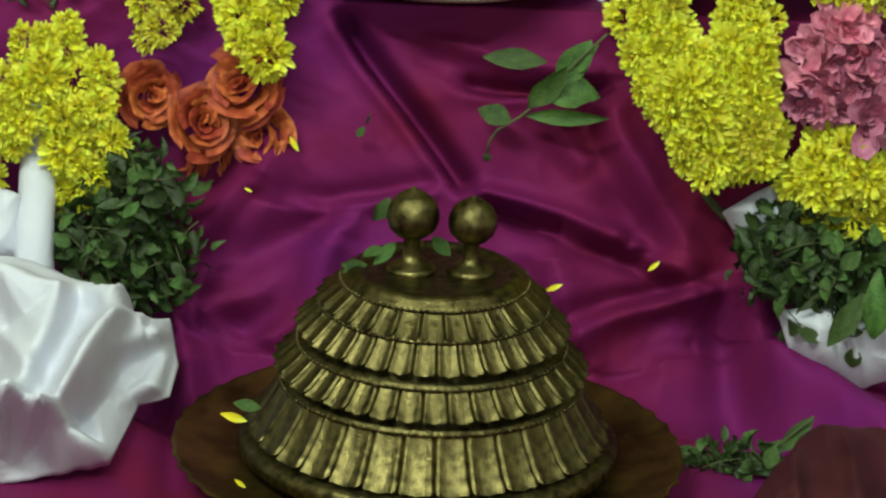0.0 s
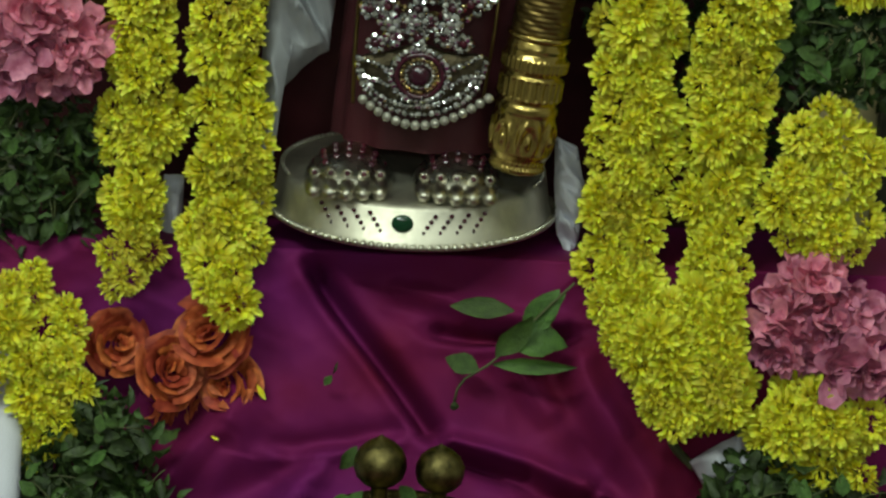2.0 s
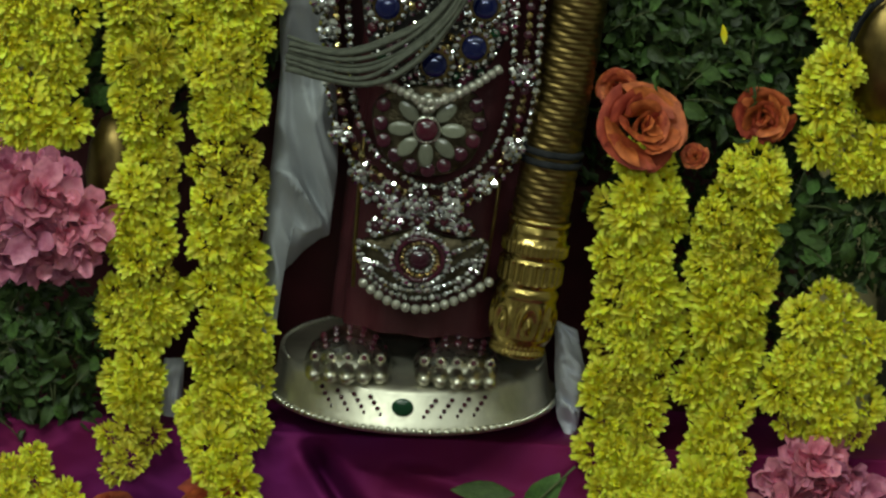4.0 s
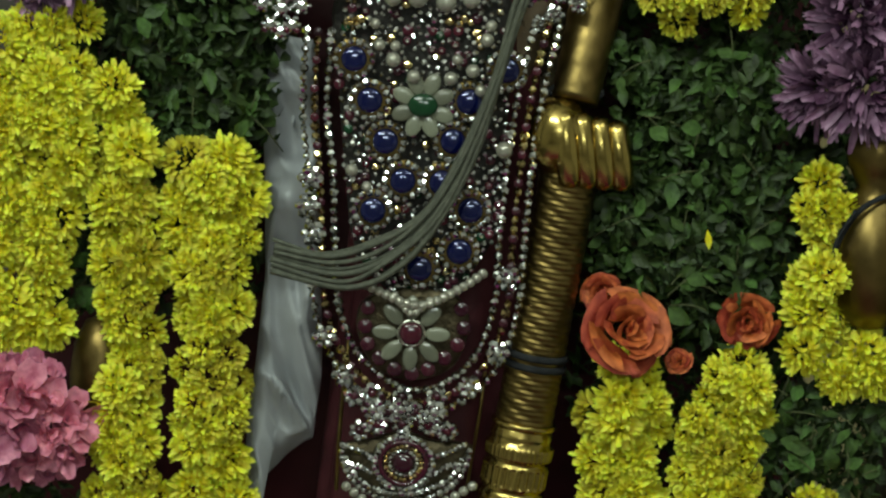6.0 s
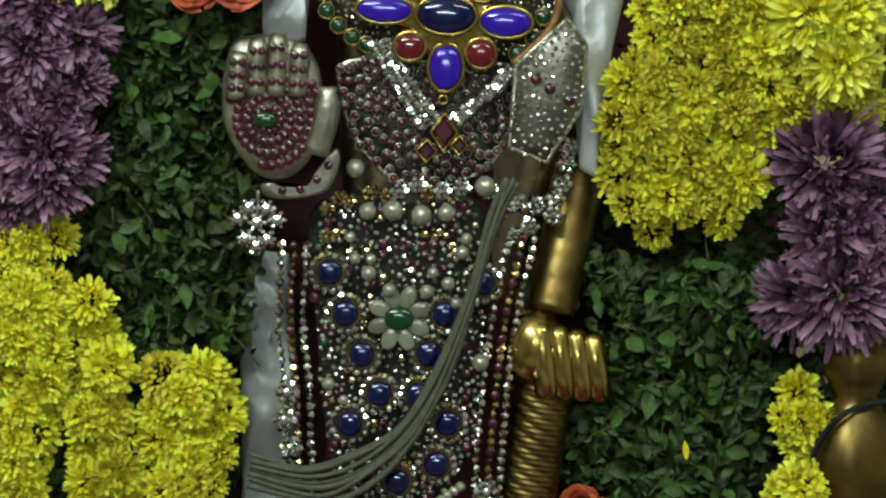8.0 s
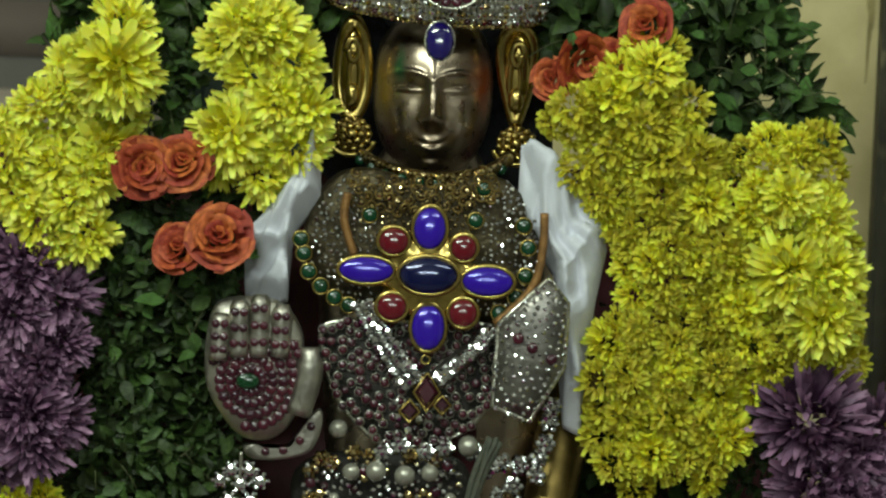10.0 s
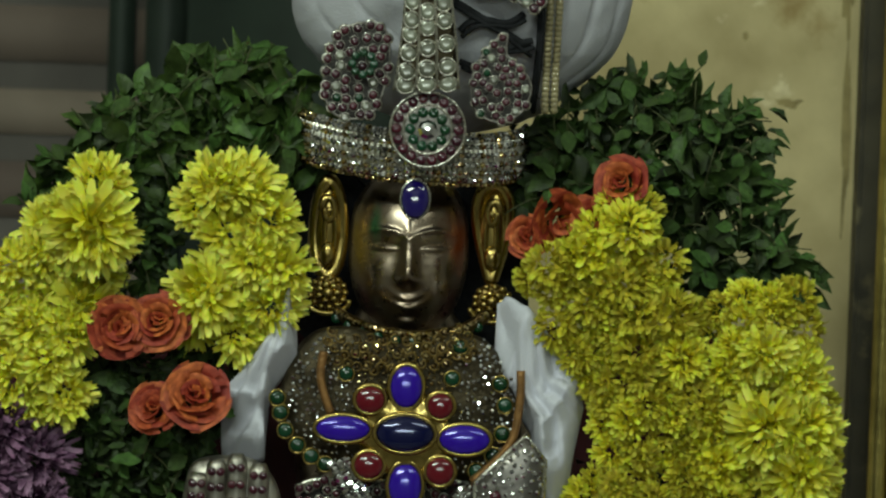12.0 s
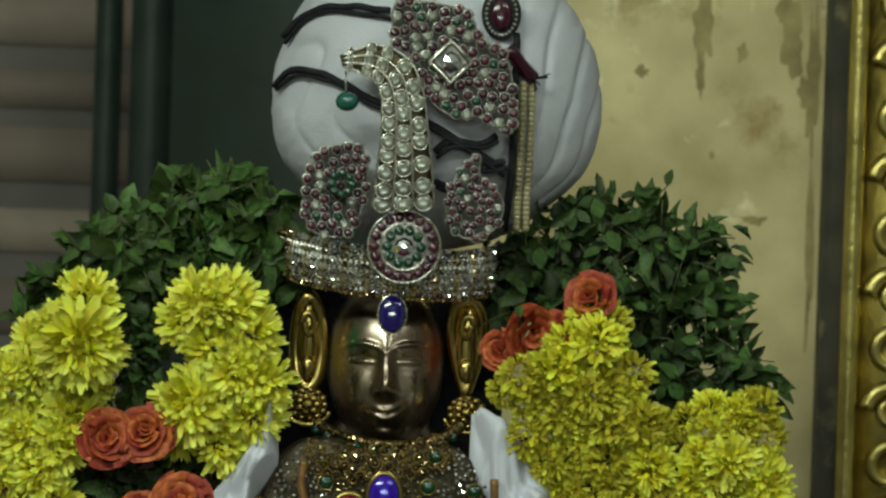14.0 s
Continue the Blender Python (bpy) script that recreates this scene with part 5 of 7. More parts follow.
def sprinkle(places, radius, seed=0, seg=6, wobble=0.5):
    """Many small faceted crystals, joined: each a low cut stone that faces forward, a little askew."""
    rng = random.Random(seed)
    verts, faces = [], []
    for p in places:
        r = radius * rng.uniform(0.8, 1.2)
        n = Vector((rng.gauss(0, wobble * 0.5), -1, rng.gauss(0.1, wobble * 0.5))).normalized()
        m = turn_to(n, rng.uniform(0, 6.28)).to_3x3()
        b = len(verts)
        for q, h in ((1.0, -0.1), (1.0, 0.15), (0.3, 0.7)):
            for k in range(seg):
                a = 2 * math.pi * k / seg
                verts.append(Vector(p) + m @ Vector((q * math.cos(a), q * math.sin(a), h)) * r)
        for j in range(2):
            for k in range(seg):
                faces.append((b + j * seg + k, b + j * seg + (k + 1) % seg, b + (j + 1) * seg + (k + 1) % seg, b + (j + 1) * seg + k))
        faces.append(tuple(b + 2 * seg + k for k in range(seg)))
    return verts, faces


def crystals(parent, places, radius, material=None, seed=0, name="crystal_paving", wobble=0.6):
    v, f = sprinkle(places, radius, seed, wobble=wobble)
    return tagged(part(name, raw(name, v, f, material or M_CRYSTAL, False), material or M_CRYSTAL, parent), kind="stuff")


def circle(c, r, n, rz=None, start=0.0, turn=2 * math.pi):
    rz = rz or r
    c = Vector(c)
    return [c + Vector((r * math.cos(start + turn * k / n), 0, rz * math.sin(start + turn * k / n))) for k in range(n)]


def slab(poly, y, thick, bevel=0.0015, dome=0.0):
    """A plate of that outline with a bevelled rim, a little domed."""
    bm = bmesh.new()
    c = Vector((sum(p[0] for p in poly) / len(poly), sum(p[1] for p in poly) / len(poly)))
    loops = []
    for s, d in ((1.0, 0.0), (1.0, -thick * 0.6), (0.96, -thick), (0.75, -thick - dome * 0.5), (0.4, -thick - dome * 0.9)):
        loops.append([bm.verts.new((c.x + s * (p[0] - c.x), y + d, c.y + s * (p[1] - c.y))) for p in poly])
    n = len(poly)
    for a, b in zip(loops, loops[1:]):
        for k in range(n):
            bm.faces.new((a[k], a[(k + 1) % n], b[(k + 1) % n], b[k]))
    bm.faces.new(loops[-1])
    bm.faces.new(loops[0][::-1])
    bmesh.ops.recalc_face_normals(bm, faces=bm.faces)
    return bm


def rounded(poly, n=48):
    """The outline as a smooth closed curve."""
    p = smooth_path([(x, 0, z) for x, z in poly[-1:] + poly + poly[:2]], n * 3)
    a, b = n * 3 // (len(poly) + 2), n * 3 - n * 3 // (len(poly) + 2)
    pts = [Vector((q.x, q.z)) for q in p[a:b]]
    return [tuple(q) for q in pts]


# ---------------------------------------------------------------- statue
HEAD = Vector((0.0116, 0.0000, 1.5814))
U = 0.000323


def statue():
    bm = bmesh.new()

    def loft(rows, seg=40):
        prev = None
        for x, y, z, a, b in rows:
            ring = [bm.verts.new((x + a * math.cos(2 * math.pi * k / seg), y + b * math.sin(2 * math.pi * k / seg), z)) for k in range(seg)]
            if prev:
                for k in range(seg):
                    bm.faces.new((prev[k], prev[(k + 1) % seg], ring[(k + 1) % seg], ring[k]))
            prev = ring
        bm.faces.new(prev)
    hx, hz = HEAD.x, HEAD.z
    loft([(0.014, 0.01, 1.12, 0.056, 0.045), (0.02, 0.008, 1.26, 0.058, 0.045), (0.025, 0.005, 1.36, 0.066, 0.045), (0.03, 0.003, 1.45, 0.078, 0.045),
          (hx, 0.008, hz - 0.075, 0.066, 0.04), (hx, 0.012, hz - 0.055, 0.040, 0.032), (hx, 0.012, hz - 0.03, 0.026, 0.028), (hx, 0.012, hz + 0.01, 0.026, 0.028)])
    # head with features
    nu, nv = 120, 120
    g = []
    for j in range(nv + 1):
        v = -1 + 2 * j / nv
        row = []
        for i in range(nu):
            a = 2 * math.pi * i / nu
            zz = v
            r = max(0, 1 - abs(zz) ** 3.0) ** 0.5
            jaw = 1 - 0.24 * max(0, -zz) ** 1.5
            x = math.cos(a) * r * 0.0345 * jaw
            y = math.sin(a) * r * 0.042
            z = zz * 0.050
            if y < 0:
                X, Z = x / 0.0345, z / 0.05
                gs = lambda cx, cz, sx, sz: math.exp(-((X - cx) / sx) ** 2 - ((Z - cz) / sz) ** 2)
                d = 0.0
                d += 0.0085 * gs(0, -0.18, 0.13, 0.16) + 0.0050 * gs(0, 0.08, 0.10, 0.25) + 0.0030 * gs(0.14, -0.24, 0.09, 0.07) + 0.0030 * gs(-0.14, -0.24, 0.09, 0.07)
                d += 0.0026 * gs(0, -0.47 + 1.1 * X * X, 0.18, 0.040) + 0.0030 * gs(0, -0.565 + 1.1 * X * X, 0.14, 0.05) - 0.0024 * gs(0, -0.515 + 1.1 * X * X, 0.21, 0.018) - 0.0012 * gs(0, -0.38, 0.08, 0.06)
                d += 0.0030 * gs(0, -0.78, 0.25, 0.13) - 0.0016 * gs(0, -0.67, 0.2, 0.05)
                for s in (-1, 1):
                    d += -0.0026 * gs(0.42 * s, 0.12, 0.24, 0.12) + 0.0024 * gs(0.43 * s, 0.10, 0.20, 0.055) - 0.0022 * gs(0.43 * s, 0.15 - 0.5 * (abs(X) - 0.43) ** 2, 0.24, 0.016) - 0.0016 * gs(0.43 * s, 0.05 + 0.3 * (abs(X) - 0.43) ** 2, 0.22, 0.014)
                    d += 0.0028 * gs(0.42 * s, 0.31 - 0.6 * (abs(X) - 0.42) ** 2, 0.32, 0.028)
                    d += 0.0030 * gs(0.50 * s, -0.28, 0.26, 0.22)
                y -= d
            row.append(bm.verts.new((hx + x, y, hz + z)))
        g.append(row)
    for a, b in zip(g, g[1:]):
        for i in range(nu):
            bm.faces.new((a[i], a[(i + 1) % nu], b[(i + 1) % nu], b[i]))
    # feet on the pedestal
    for cx in PED_FEET:
        for k in range(5):
            bmesh.ops.create_icosphere(bm, subdivisions=2, radius=0.0058, matrix=Matrix.Translation((cx + (k - 2) * 0.0085, -0.060 - 0.002 * (2 - abs(k - 2)), PED_TOP + 0.005)) @ Matrix.Diagonal((0.85, 1.5, 0.95, 1)))
        bmesh.ops.create_icosphere(bm, subdivisions=3, radius=0.024, matrix=Matrix.Translation((cx, -0.035, PED_TOP + 0.004)) @ Matrix.Diagonal((0.95, 1.2, 0.75, 1)))
    bmesh.ops.recalc_face_normals(bm, faces=bm.faces)
    return bm


PED = Vector(((-0.0075, 0.0000, 1.0048)[0], 0.0, 0.0))
PED.z = (-0.0053, -0.0900, 1.0099)[2]
PED_TOP = PED.z + 0.0215
PED_FEET = ((-0.0449, -0.0500, 1.0344)[0], (0.0183, -0.0500, 1.0342)[0])
idol = tagged(part("statue", statue(), M_FACE), "small standing bronze statue dressed in silk and jewels", "statue")

# pedestal
ped = thing("silver_pedestal", PED, "oval silver pedestal with beaded rims and an emerald", "pedestal")
bm = lathe([(0.078, -0.0045), (0.084, -0.004), (0.0845, -0.0015), (0.082, 0.001), (0.0795, 0.0185), (0.0775, 0.021), (0.072, 0.0222), (0.01, 0.0225)], 96)
bmesh.ops.scale(bm, vec=(1, 1.08, 1), verts=bm.verts)
bmesh.ops.translate(bm, verts=bm.verts, vec=PED)
part("base", bm, M_PEDESTAL, ped)
ME_SILVERBEAD = stone_mesh("rim_bead", M_SILVER, "bead")
for k in range(110):
    a = 2 * math.pi * k / 110
    attach(new("rim_bead", ME_SILVERBEAD), ped, Matrix.Translation(PED + Vector((0.0850 * math.cos(a), 0.0918 * math.sin(a), -0.0015))) @ Matrix.Scale(0.0022, 4))
for k in range(130):
    a = 2 * math.pi * k / 130
    if not 3.5 < a < 5.9:
        attach(new("top_bead", ME_SILVERBEAD), ped, Matrix.Translation(PED + Vector((0.0775 * math.cos(a), 0.0835 * math.sin(a), 0.0222))) @ Matrix.Scale(0.0015, 4))
fx = (-0.0119, -0.0880, 1.0181)[0]


def on_band(x, dz):
    u = (x - PED.x) / 0.081
    return (x, PED.y - 0.0873 * math.sqrt(max(0, 1 - u * u)), PED.z + dz)


stone(ped, "emerald", S_EMERALD, on_band(fx, 0.0115), 0.0064, 0.0052)
for s in (-1, 1):
    for k in range(4):
        for j in range(4):
            x = fx + s * (0.0155 + 0.0095 * k) + (0.0022 if s > 0 else -0.0022) * (j - 1.5) * (1 if s > 0 else 1)
            stone(ped, "ruby", S_RUBY, on_band(x, 0.0062 + 0.0033 * j), 0.0014)
# foot covers with jewels
for cx in PED_FEET:
    f = thing("foot_cover", (cx, -0.05, PED_TOP), "silver foot cover with toes and ruby studs", "foot cover", "foot covers")
    bm = bmesh.new()
    bmesh.ops.create_uvsphere(bm, u_segments=32, v_segments=16, radius=1, matrix=Matrix.Translation((cx, -0.038, PED_TOP)) @ Matrix.Diagonal((0.0262, 0.038, 0.0205, 1)))
    bmesh.ops.delete(bm, geom=[v for v in bm.verts if v.co.z < PED_TOP - 0.001], context="VERTS")
    cv = part("cover", bm, M_SILVER, f)
    for k in range(5):
        attach(new("toe", ME_SILVERBEAD), f, Matrix.Translation((cx + (k - 2) * 0.0095, -0.071 - 0.002 * (2 - abs(k - 2)), PED_TOP + 0.0050)) @ Matrix.Diagonal((0.0056, 0.0125, 0.0058, 1)))
        attach(new("toe_stud", ME_SILVERBEAD), f, Matrix.Translation((cx + (k - 2) * 0.0095, -0.0665, PED_TOP + 0.0128)) @ Matrix.Scale(0.0034, 4))
        stone(f, "ruby", S_RUBY, (cx + (k - 2) * 0.0095, -0.0695, PED_TOP + 0.0133), 0.0017)
    for j in range(3):
        for k in range(7):
            a = math.pi * (0.16 + 0.68 * k / 6)
            e = 0.75 + 0.22 * j
            p = Vector((cx + 0.0250 * math.cos(a) * math.cos(e * 0.5), -0.038 - 0.036 * math.sin(e * 1.25 - 0.9) * 0.9, PED_TOP + 0.0235 * math.sin(a) * math.cos(e - 0.72)))
            stone(cv, "ruby", S_RUBY, p, 0.0019, normal=(math.cos(a) * 0.6, -0.8, 0.6))

# robe
robe = thing("silk_robe", (0.012, 0.0, PED_TOP), "dark maroon silk robe with a thin gold border", "robe")
bm = bmesh.new()
prev = None
seg = 96
for j in range(40):
    v = j / 39
    z = PED_TOP + 0.020 + v * 0.415
    a0 = 0.062 - 0.004 * math.sin(v * 2.2)
    cx = 0.006 + 0.022 * v
    ring = []
    for k in range(seg):
        a = 2 * math.pi * k / seg
        fold = 1 + 0.035 * math.sin(a * 14 + 1.5 * v) * (1 - v * 0.6)
        ring.append(bm.verts.new((cx + a0 * fold * math.cos(a), 0.006 + 0.048 * fold * math.sin(a), z)))
    if prev:
        for k in range(seg):
            bm.faces.new((prev[k], prev[(k + 1) % seg], ring[(k + 1) % seg], ring[k]))
    prev = ring
part("skirt", bm, M_MAROON, robe)
part("gold_border", tube(xz([(-0.044, 1.083), (-0.044, 1.110), (-0.043, 1.140), (-0.041, 1.173)], -0.054), 0.0012, 6), M_GOLDDULL, robe)
part("gold_border", tube(xz([(0.031, 1.086), (0.036, 1.130), (0.038, 1.157)], -0.052), 0.0010, 6), M_GOLDDULL, robe)

# ---------------------------------------------------------------- mace and gold arm
mace = thing("gold_mace", (0.0523, -0.0550, 1.0510), "tall gold mace with spiral grooves and embossed head", "mace")
top, bot = Vector((0.0799, -0.0500, 1.2799)), Vector((0.0520, -0.0550, 1.0470))
axis = (top - bot)
L = axis.length
ROT = axis.normalized().to_track_quat("Z", "Y").to_matrix().to_4x4()


def mace_part(rows, wave, seg=72):
    bm = lathe([(r * 1.12, h) for r, h in rows], seg, wave)
    bmesh.ops.transform(bm, matrix=Matrix.Translation(bot) @ ROT, verts=bm.verts)
    return bm


sh = [(0.0148 + 0.0015 * math.sin(i * 0.4) * 0, 0.078 + (L - 0.078) * i / 260) for i in range(261)]
part("shaft", mace_part(sh, lambda a, z: 0.040 * abs(math.sin(3 * a + z * 430)) + 0.010 * math.sin(z * 2100) - 0.025), M_GOLDDULL, mace)
hd = [(0.004, 0.0), (0.0125, 0.0008), (0.0145, 0.003), (0.0135, 0.006), (0.0140, 0.009), (0.0165, 0.013), (0.0172, 0.026), (0.0168, 0.036), (0.0172, 0.038), (0.0172, 0.041), (0.0160, 0.043),
      (0.0172, 0.046), (0.0172, 0.058), (0.0158, 0.060), (0.0168, 0.062), (0.0170, 0.070), (0.0158, 0.073), (0.0162, 0.076), (0.0150, 0.080)]
fine = []
for (r0, h0), (r1, h1) in zip(hd, hd[1:]):
    n = max(1, int((h1 - h0) / 0.0008))
    fine += [(r0 + (r1 - r0) * k / n, h0 + (h1 - h0) * k / n) for k in range(n)]
fine.append(hd[-1])


def embossed(a, z):
    """Flutes, leaf scrolls and beaded bands beaten into the head."""
    if 0.0135 < z < 0.0355:
        w = (z - 0.0135) / 0.022
        s = ((a * 7 / math.pi) % 2) - 1
        return 0.06 * math.cos(9 * math.hypot(1.1 * s, 1.2 * (w - 0.35))) * math.sin(math.pi * w)
    if 0.046 < z < 0.058:
        return -0.07 * abs(math.cos(a * 12)) ** 6
    if 0.003 < z < 0.009 or 0.062 < z < 0.070:
        return 0.05 * abs(math.sin(a * 18))
    return 0


part("head", mace_part(fine, embossed, 180), M_GOLD, mace)
for z in (0.082, 0.117, 0.123):
    part("band", mace_part([(0.0158, z - 0.002), (0.0168, z - 0.001), (0.0168, z + 0.001), (0.0158, z + 0.002)], None), M_GOLD if z < 0.1 else M_BLACK, mace)

fist = thing("gold_hand_cover", (0.0850, -0.0600, 1.2982), "polished gold hand cover gripping the mace", "hand cover")
fc = Vector((0.0837, -0.0550, 1.2947))
for k in range(4):
    x = fc.x - 0.010 + 0.0100 * (k - 0.1)
    c = Vector((x + 0.004, -0.066 + 0.002 * k, fc.z - 0.003 - 0.0012 * k))
    hh = 0.0225 - 0.001 * k
    path = [c + Vector((0.003 * math.sin(u * 1.2), -0.007 * math.cos(u * 1.5) + 0.004, -hh * u)) for u in [-1 + 2 * i / 12 for i in range(13)]]
    part("finger", tube(path, 0.0070, 14, taper=lambda u: max(0.35, min(1.0, (1 - abs(2 * u - 1)) * 4.5 + 0.35))), M_GOLD, fist)
bm = bmesh.new()
bmesh.ops.create_uvsphere(bm, u_segments=28, v_segments=18, radius=1, matrix=Matrix.Translation(fc + Vector((-0.012, 0.000, 0.003))) @ Matrix.Diagonal((0.0185, 0.020, 0.0235, 1)))
part("back", bm, M_GOLD, fist)
a, b = Vector((0.0795, -0.0550, 1.3172)), Vector((0.1004, -0.0120, 1.4338))
arm_rot = (b - a).normalized().to_track_quat("Z", "Y").to_matrix().to_4x4()
arm_len = (b - a).length
bm = lathe([(0.0135 + 0.0035 * (i / 40), arm_len * i / 40) for i in range(41)], 40, lambda t, z: 0.016 * math.sin(z * 1500) if z < arm_len * 0.4 else 0.010 * math.sin(z * 700 + 2 * t))
bmesh.ops.transform(bm, matrix=Matrix.Translation(a) @ arm_rot, verts=bm.verts)
part("wrist_sleeve", bm, M_GOLDDULL, fist)
part("tie", tube(circle((0.0799, -0.0550, 1.3224), 0.0152, 20, 0.004), 0.0014, 6, True), M_BLACK, fist, "black tie thread")

# gold pieces that peep out between the garlands
bud = thing("gold_ornament", (0.2557, -0.0300, 1.2327), "polished gold bud ornament tied with black thread", "ornament")
bc = Vector((0.2557, -0.0450, 1.2357))
bm = lathe([(0.001, -0.044), (0.012, -0.040), (0.021, -0.028), (0.026, -0.010), (0.027, 0.006), (0.023, 0.022), (0.016, 0.034), (0.012, 0.040), (0.017, 0.050), (0.021, 0.062), (0.016, 0.074), (0.002, 0.076)], 40, lambda t, z: 0.02 * math.sin(6 * t))
bmesh.ops.translate(bm, verts=bm.verts, vec=bc)
part("bud", bm, M_GOLDDULL, bud)
part("thread", tube(smooth_path([bc + Vector(q) for q in ((0.020, -0.01, 0.040), (-0.004, -0.022, 0.036), (-0.018, -0.02, 0.020), (-0.026, -0.018, -0.005), (-0.028, -0.016, -0.042))], 24), 0.0016, 6), M_BLACK, bud, "black cotton thread")
part("thread", tube(smooth_path([bc + Vector(q) for q in ((-0.014, -0.024, 0.030), (-0.024, -0.02, 0.008), (-0.022, -0.018, -0.02))], 16), 0.0013, 6), M_BLACK, bud, "black cotton thread")
vase = thing("gold_vase", (-0.1890, -0.0100, 1.1308), "gold vessel flank showing between the garlands", "vessel")
bm = lathe([(0.001, -0.035), (0.012, -0.031), (0.017, -0.018), (0.018, 0.0), (0.016, 0.018), (0.010, 0.032), (0.002, 0.036)], 32)
bmesh.ops.translate(bm, verts=bm.verts, vec=Vector((-0.1834, -0.0400, 1.1397)))
part("flank", bm, M_GOLDDULL, vase)

# ---------------------------------------------------------------- necklaces over the robe
JY = -0.068
chain = thing("long_necklace", (-0.0033, -0.0680, 1.1476), "long three-strand crystal necklace with ruby beads", "necklace", "necklaces")
LOOP = [(-0.065, 1.351), (-0.065, 1.307), (-0.060, 1.269), (-0.057, 1.230), (-0.053, 1.194), (-0.039, 1.163), (-0.013, 1.144), (0.013, 1.145), (0.036, 1.166), (0.046, 1.199), (0.047, 1.235), (0.049, 1.281), (0.053, 1.323), (0.060, 1.362)]
base_path = smooth_path(xz(LOOP, -0.064), 90)
for s, off in enumerate((-0.0085, -0.002, 0.0055)):
    pts = []
    for i, p in enumerate(base_path):
        a, b = base_path[max(0, i - 1)], base_path[min(89, i + 1)]
        d = (b - a).normalized()
        nrm = Vector((-d.z, 0, d.x))
        pts.append(p + nrm * off)
    part("wire", tube(pts, 0.0009, 5), M_GOLDDULL, chain)
    crystals(chain, [p + Vector((0, -0.0025, 0)) for p in pts], 0.0025, M_CRYSTAL if s != 1 else M_CRYSTALGOLD, s)
    if s == 1:
        for p in pts[::3]:
            stone(chain, "ruby", S_RUBY, p + Vector((0, -0.004, 0)), 0.0026)
# dangling flower clusters at the foot of the loop
for q in [(-0.055, 1.177), (-0.042, 1.155), (-0.025, 1.136), (0.010, 1.136), (-0.009, 1.137), (0.029, 1.152), (0.044, 1.173), (0.048, 1.216), (-0.067, 1.268), (-0.064, 1.236), (-0.068, 1.252)]:
    c = Vector((q[0], -0.072, q[1]))
    crystals(chain, circle(c, 0.0050, 6), 0.0026, seed=int(q[0] * 9999) % 97)
    stone(chain, "crystal", S_CRYSTAL, c, 0.0030)

sap = thing("sapphire_necklace", (-0.0027, -0.0680, 1.2184), "necklace of round blue sapphires in crystal rings", "necklace", "necklaces")
for q in [(-0.046, 1.337), (-0.036, 1.314), (-0.026, 1.291), (-0.015, 1.269), (-0.031, 1.251), (-0.003, 1.219), (0.019, 1.230), (0.024, 1.254), (0.007, 1.269), (0.012, 1.293), (0.040, 1.335), (0.020, 1.316)]:
    c = Vector((q[0], -0.071, q[1]))
    st = part("setting", slab([(p.x, p.z) for p in circle(c, 0.0118, 24)], -0.067, 0.002), M_GOLDDULL, sap)
    stone(st, "sapphire", S_SAPPHIRE_ROUND, c + Vector((0, 0.0005, 0)), 0.0074)
    crystals(sap, circle(c, 0.0103, 14), 0.0022, M_CRYSTAL, int(q[1] * 9999) % 97)

# filler jewels: small coloured and clear stones over the breast and belly
fill_poly = [(-0.053, 1.375), (0.033, 1.380), (0.042, 1.329), (0.041, 1.280), (0.040, 1.241), (0.019, 1.207), (-0.012, 1.199), (-0.039, 1.223), (-0.048, 1.269), (-0.054, 1.324)]
mesh_thing = thing("jewelled_breastplate", (-0.0018, -0.0600, 1.2119), "breastplate densely set with pearls and stones", "breastplate")
part("plate", slab(rounded(fill_poly), -0.050, 0.008, dome=0.004), M_PIERCE_SHADE, mesh_thing)
rg = random.Random(5)
pts = scatter(fill_poly, 0.0036, rg)
crystals(mesh_thing, [(p[0], -0.066, p[1]) for p in pts if rg.random() < 0.9], 0.0018, M_CRYSTAL, 3, wobble=0.9)
for p in pts:
    w = rg.random()
    if w < 0.16:
        stone(mesh_thing, "ruby", S_RUBY, (p[0], -0.066, p[1]), rg.uniform(0.002, 0.0034))
    elif w < 0.19:
        stone(mesh_thing, "emerald", S_EMERALD, (p[0], -0.066, p[1]), rg.uniform(0.002, 0.003))
    elif w < 0.25:
        stone(mesh_thing, "gilt_crystal", S_GILT, (p[0], -0.066, p[1]), rg.uniform(0.002, 0.003))
for (x, z), r in zip([(-0.026, 1.373), (-0.012, 1.374), (0.004, 1.372), (0.018, 1.374), (0.039, 1.390), (-0.034, 1.397), (-0.032, 1.346), (-0.024, 1.338), (-0.012, 1.329), (0.009, 1.329), (0.021, 1.334), (0.028, 1.352), (0.041, 1.290), (-0.044, 1.274), (-0.035, 1.358), (0.030, 1.360), (-0.023, 1.346), (0.012, 1.340), (0.026, 1.323), (-0.035, 1.265)], (16, 19, 19, 16, 19, 17, 11, 14, 13, 13, 13, 13, 16, 12, 10, 11, 10, 10, 11, 10)):
    stone(mesh_thing, "pearl", S_PEARL, (x, -0.073, z), r * U)
# emerald flower
em = thing("emerald_brooch", (-0.0059, -0.0700, 1.3135), "pale brooch with one large oval emerald", "brooch")
ec = Vector((-0.0059, -0.0720, 1.3132))
part("leaf_plate", slab([(p.x, p.z) for p in circle(ec, 0.0105, 32)], -0.070, 0.002), M_SILVERDULL, em)
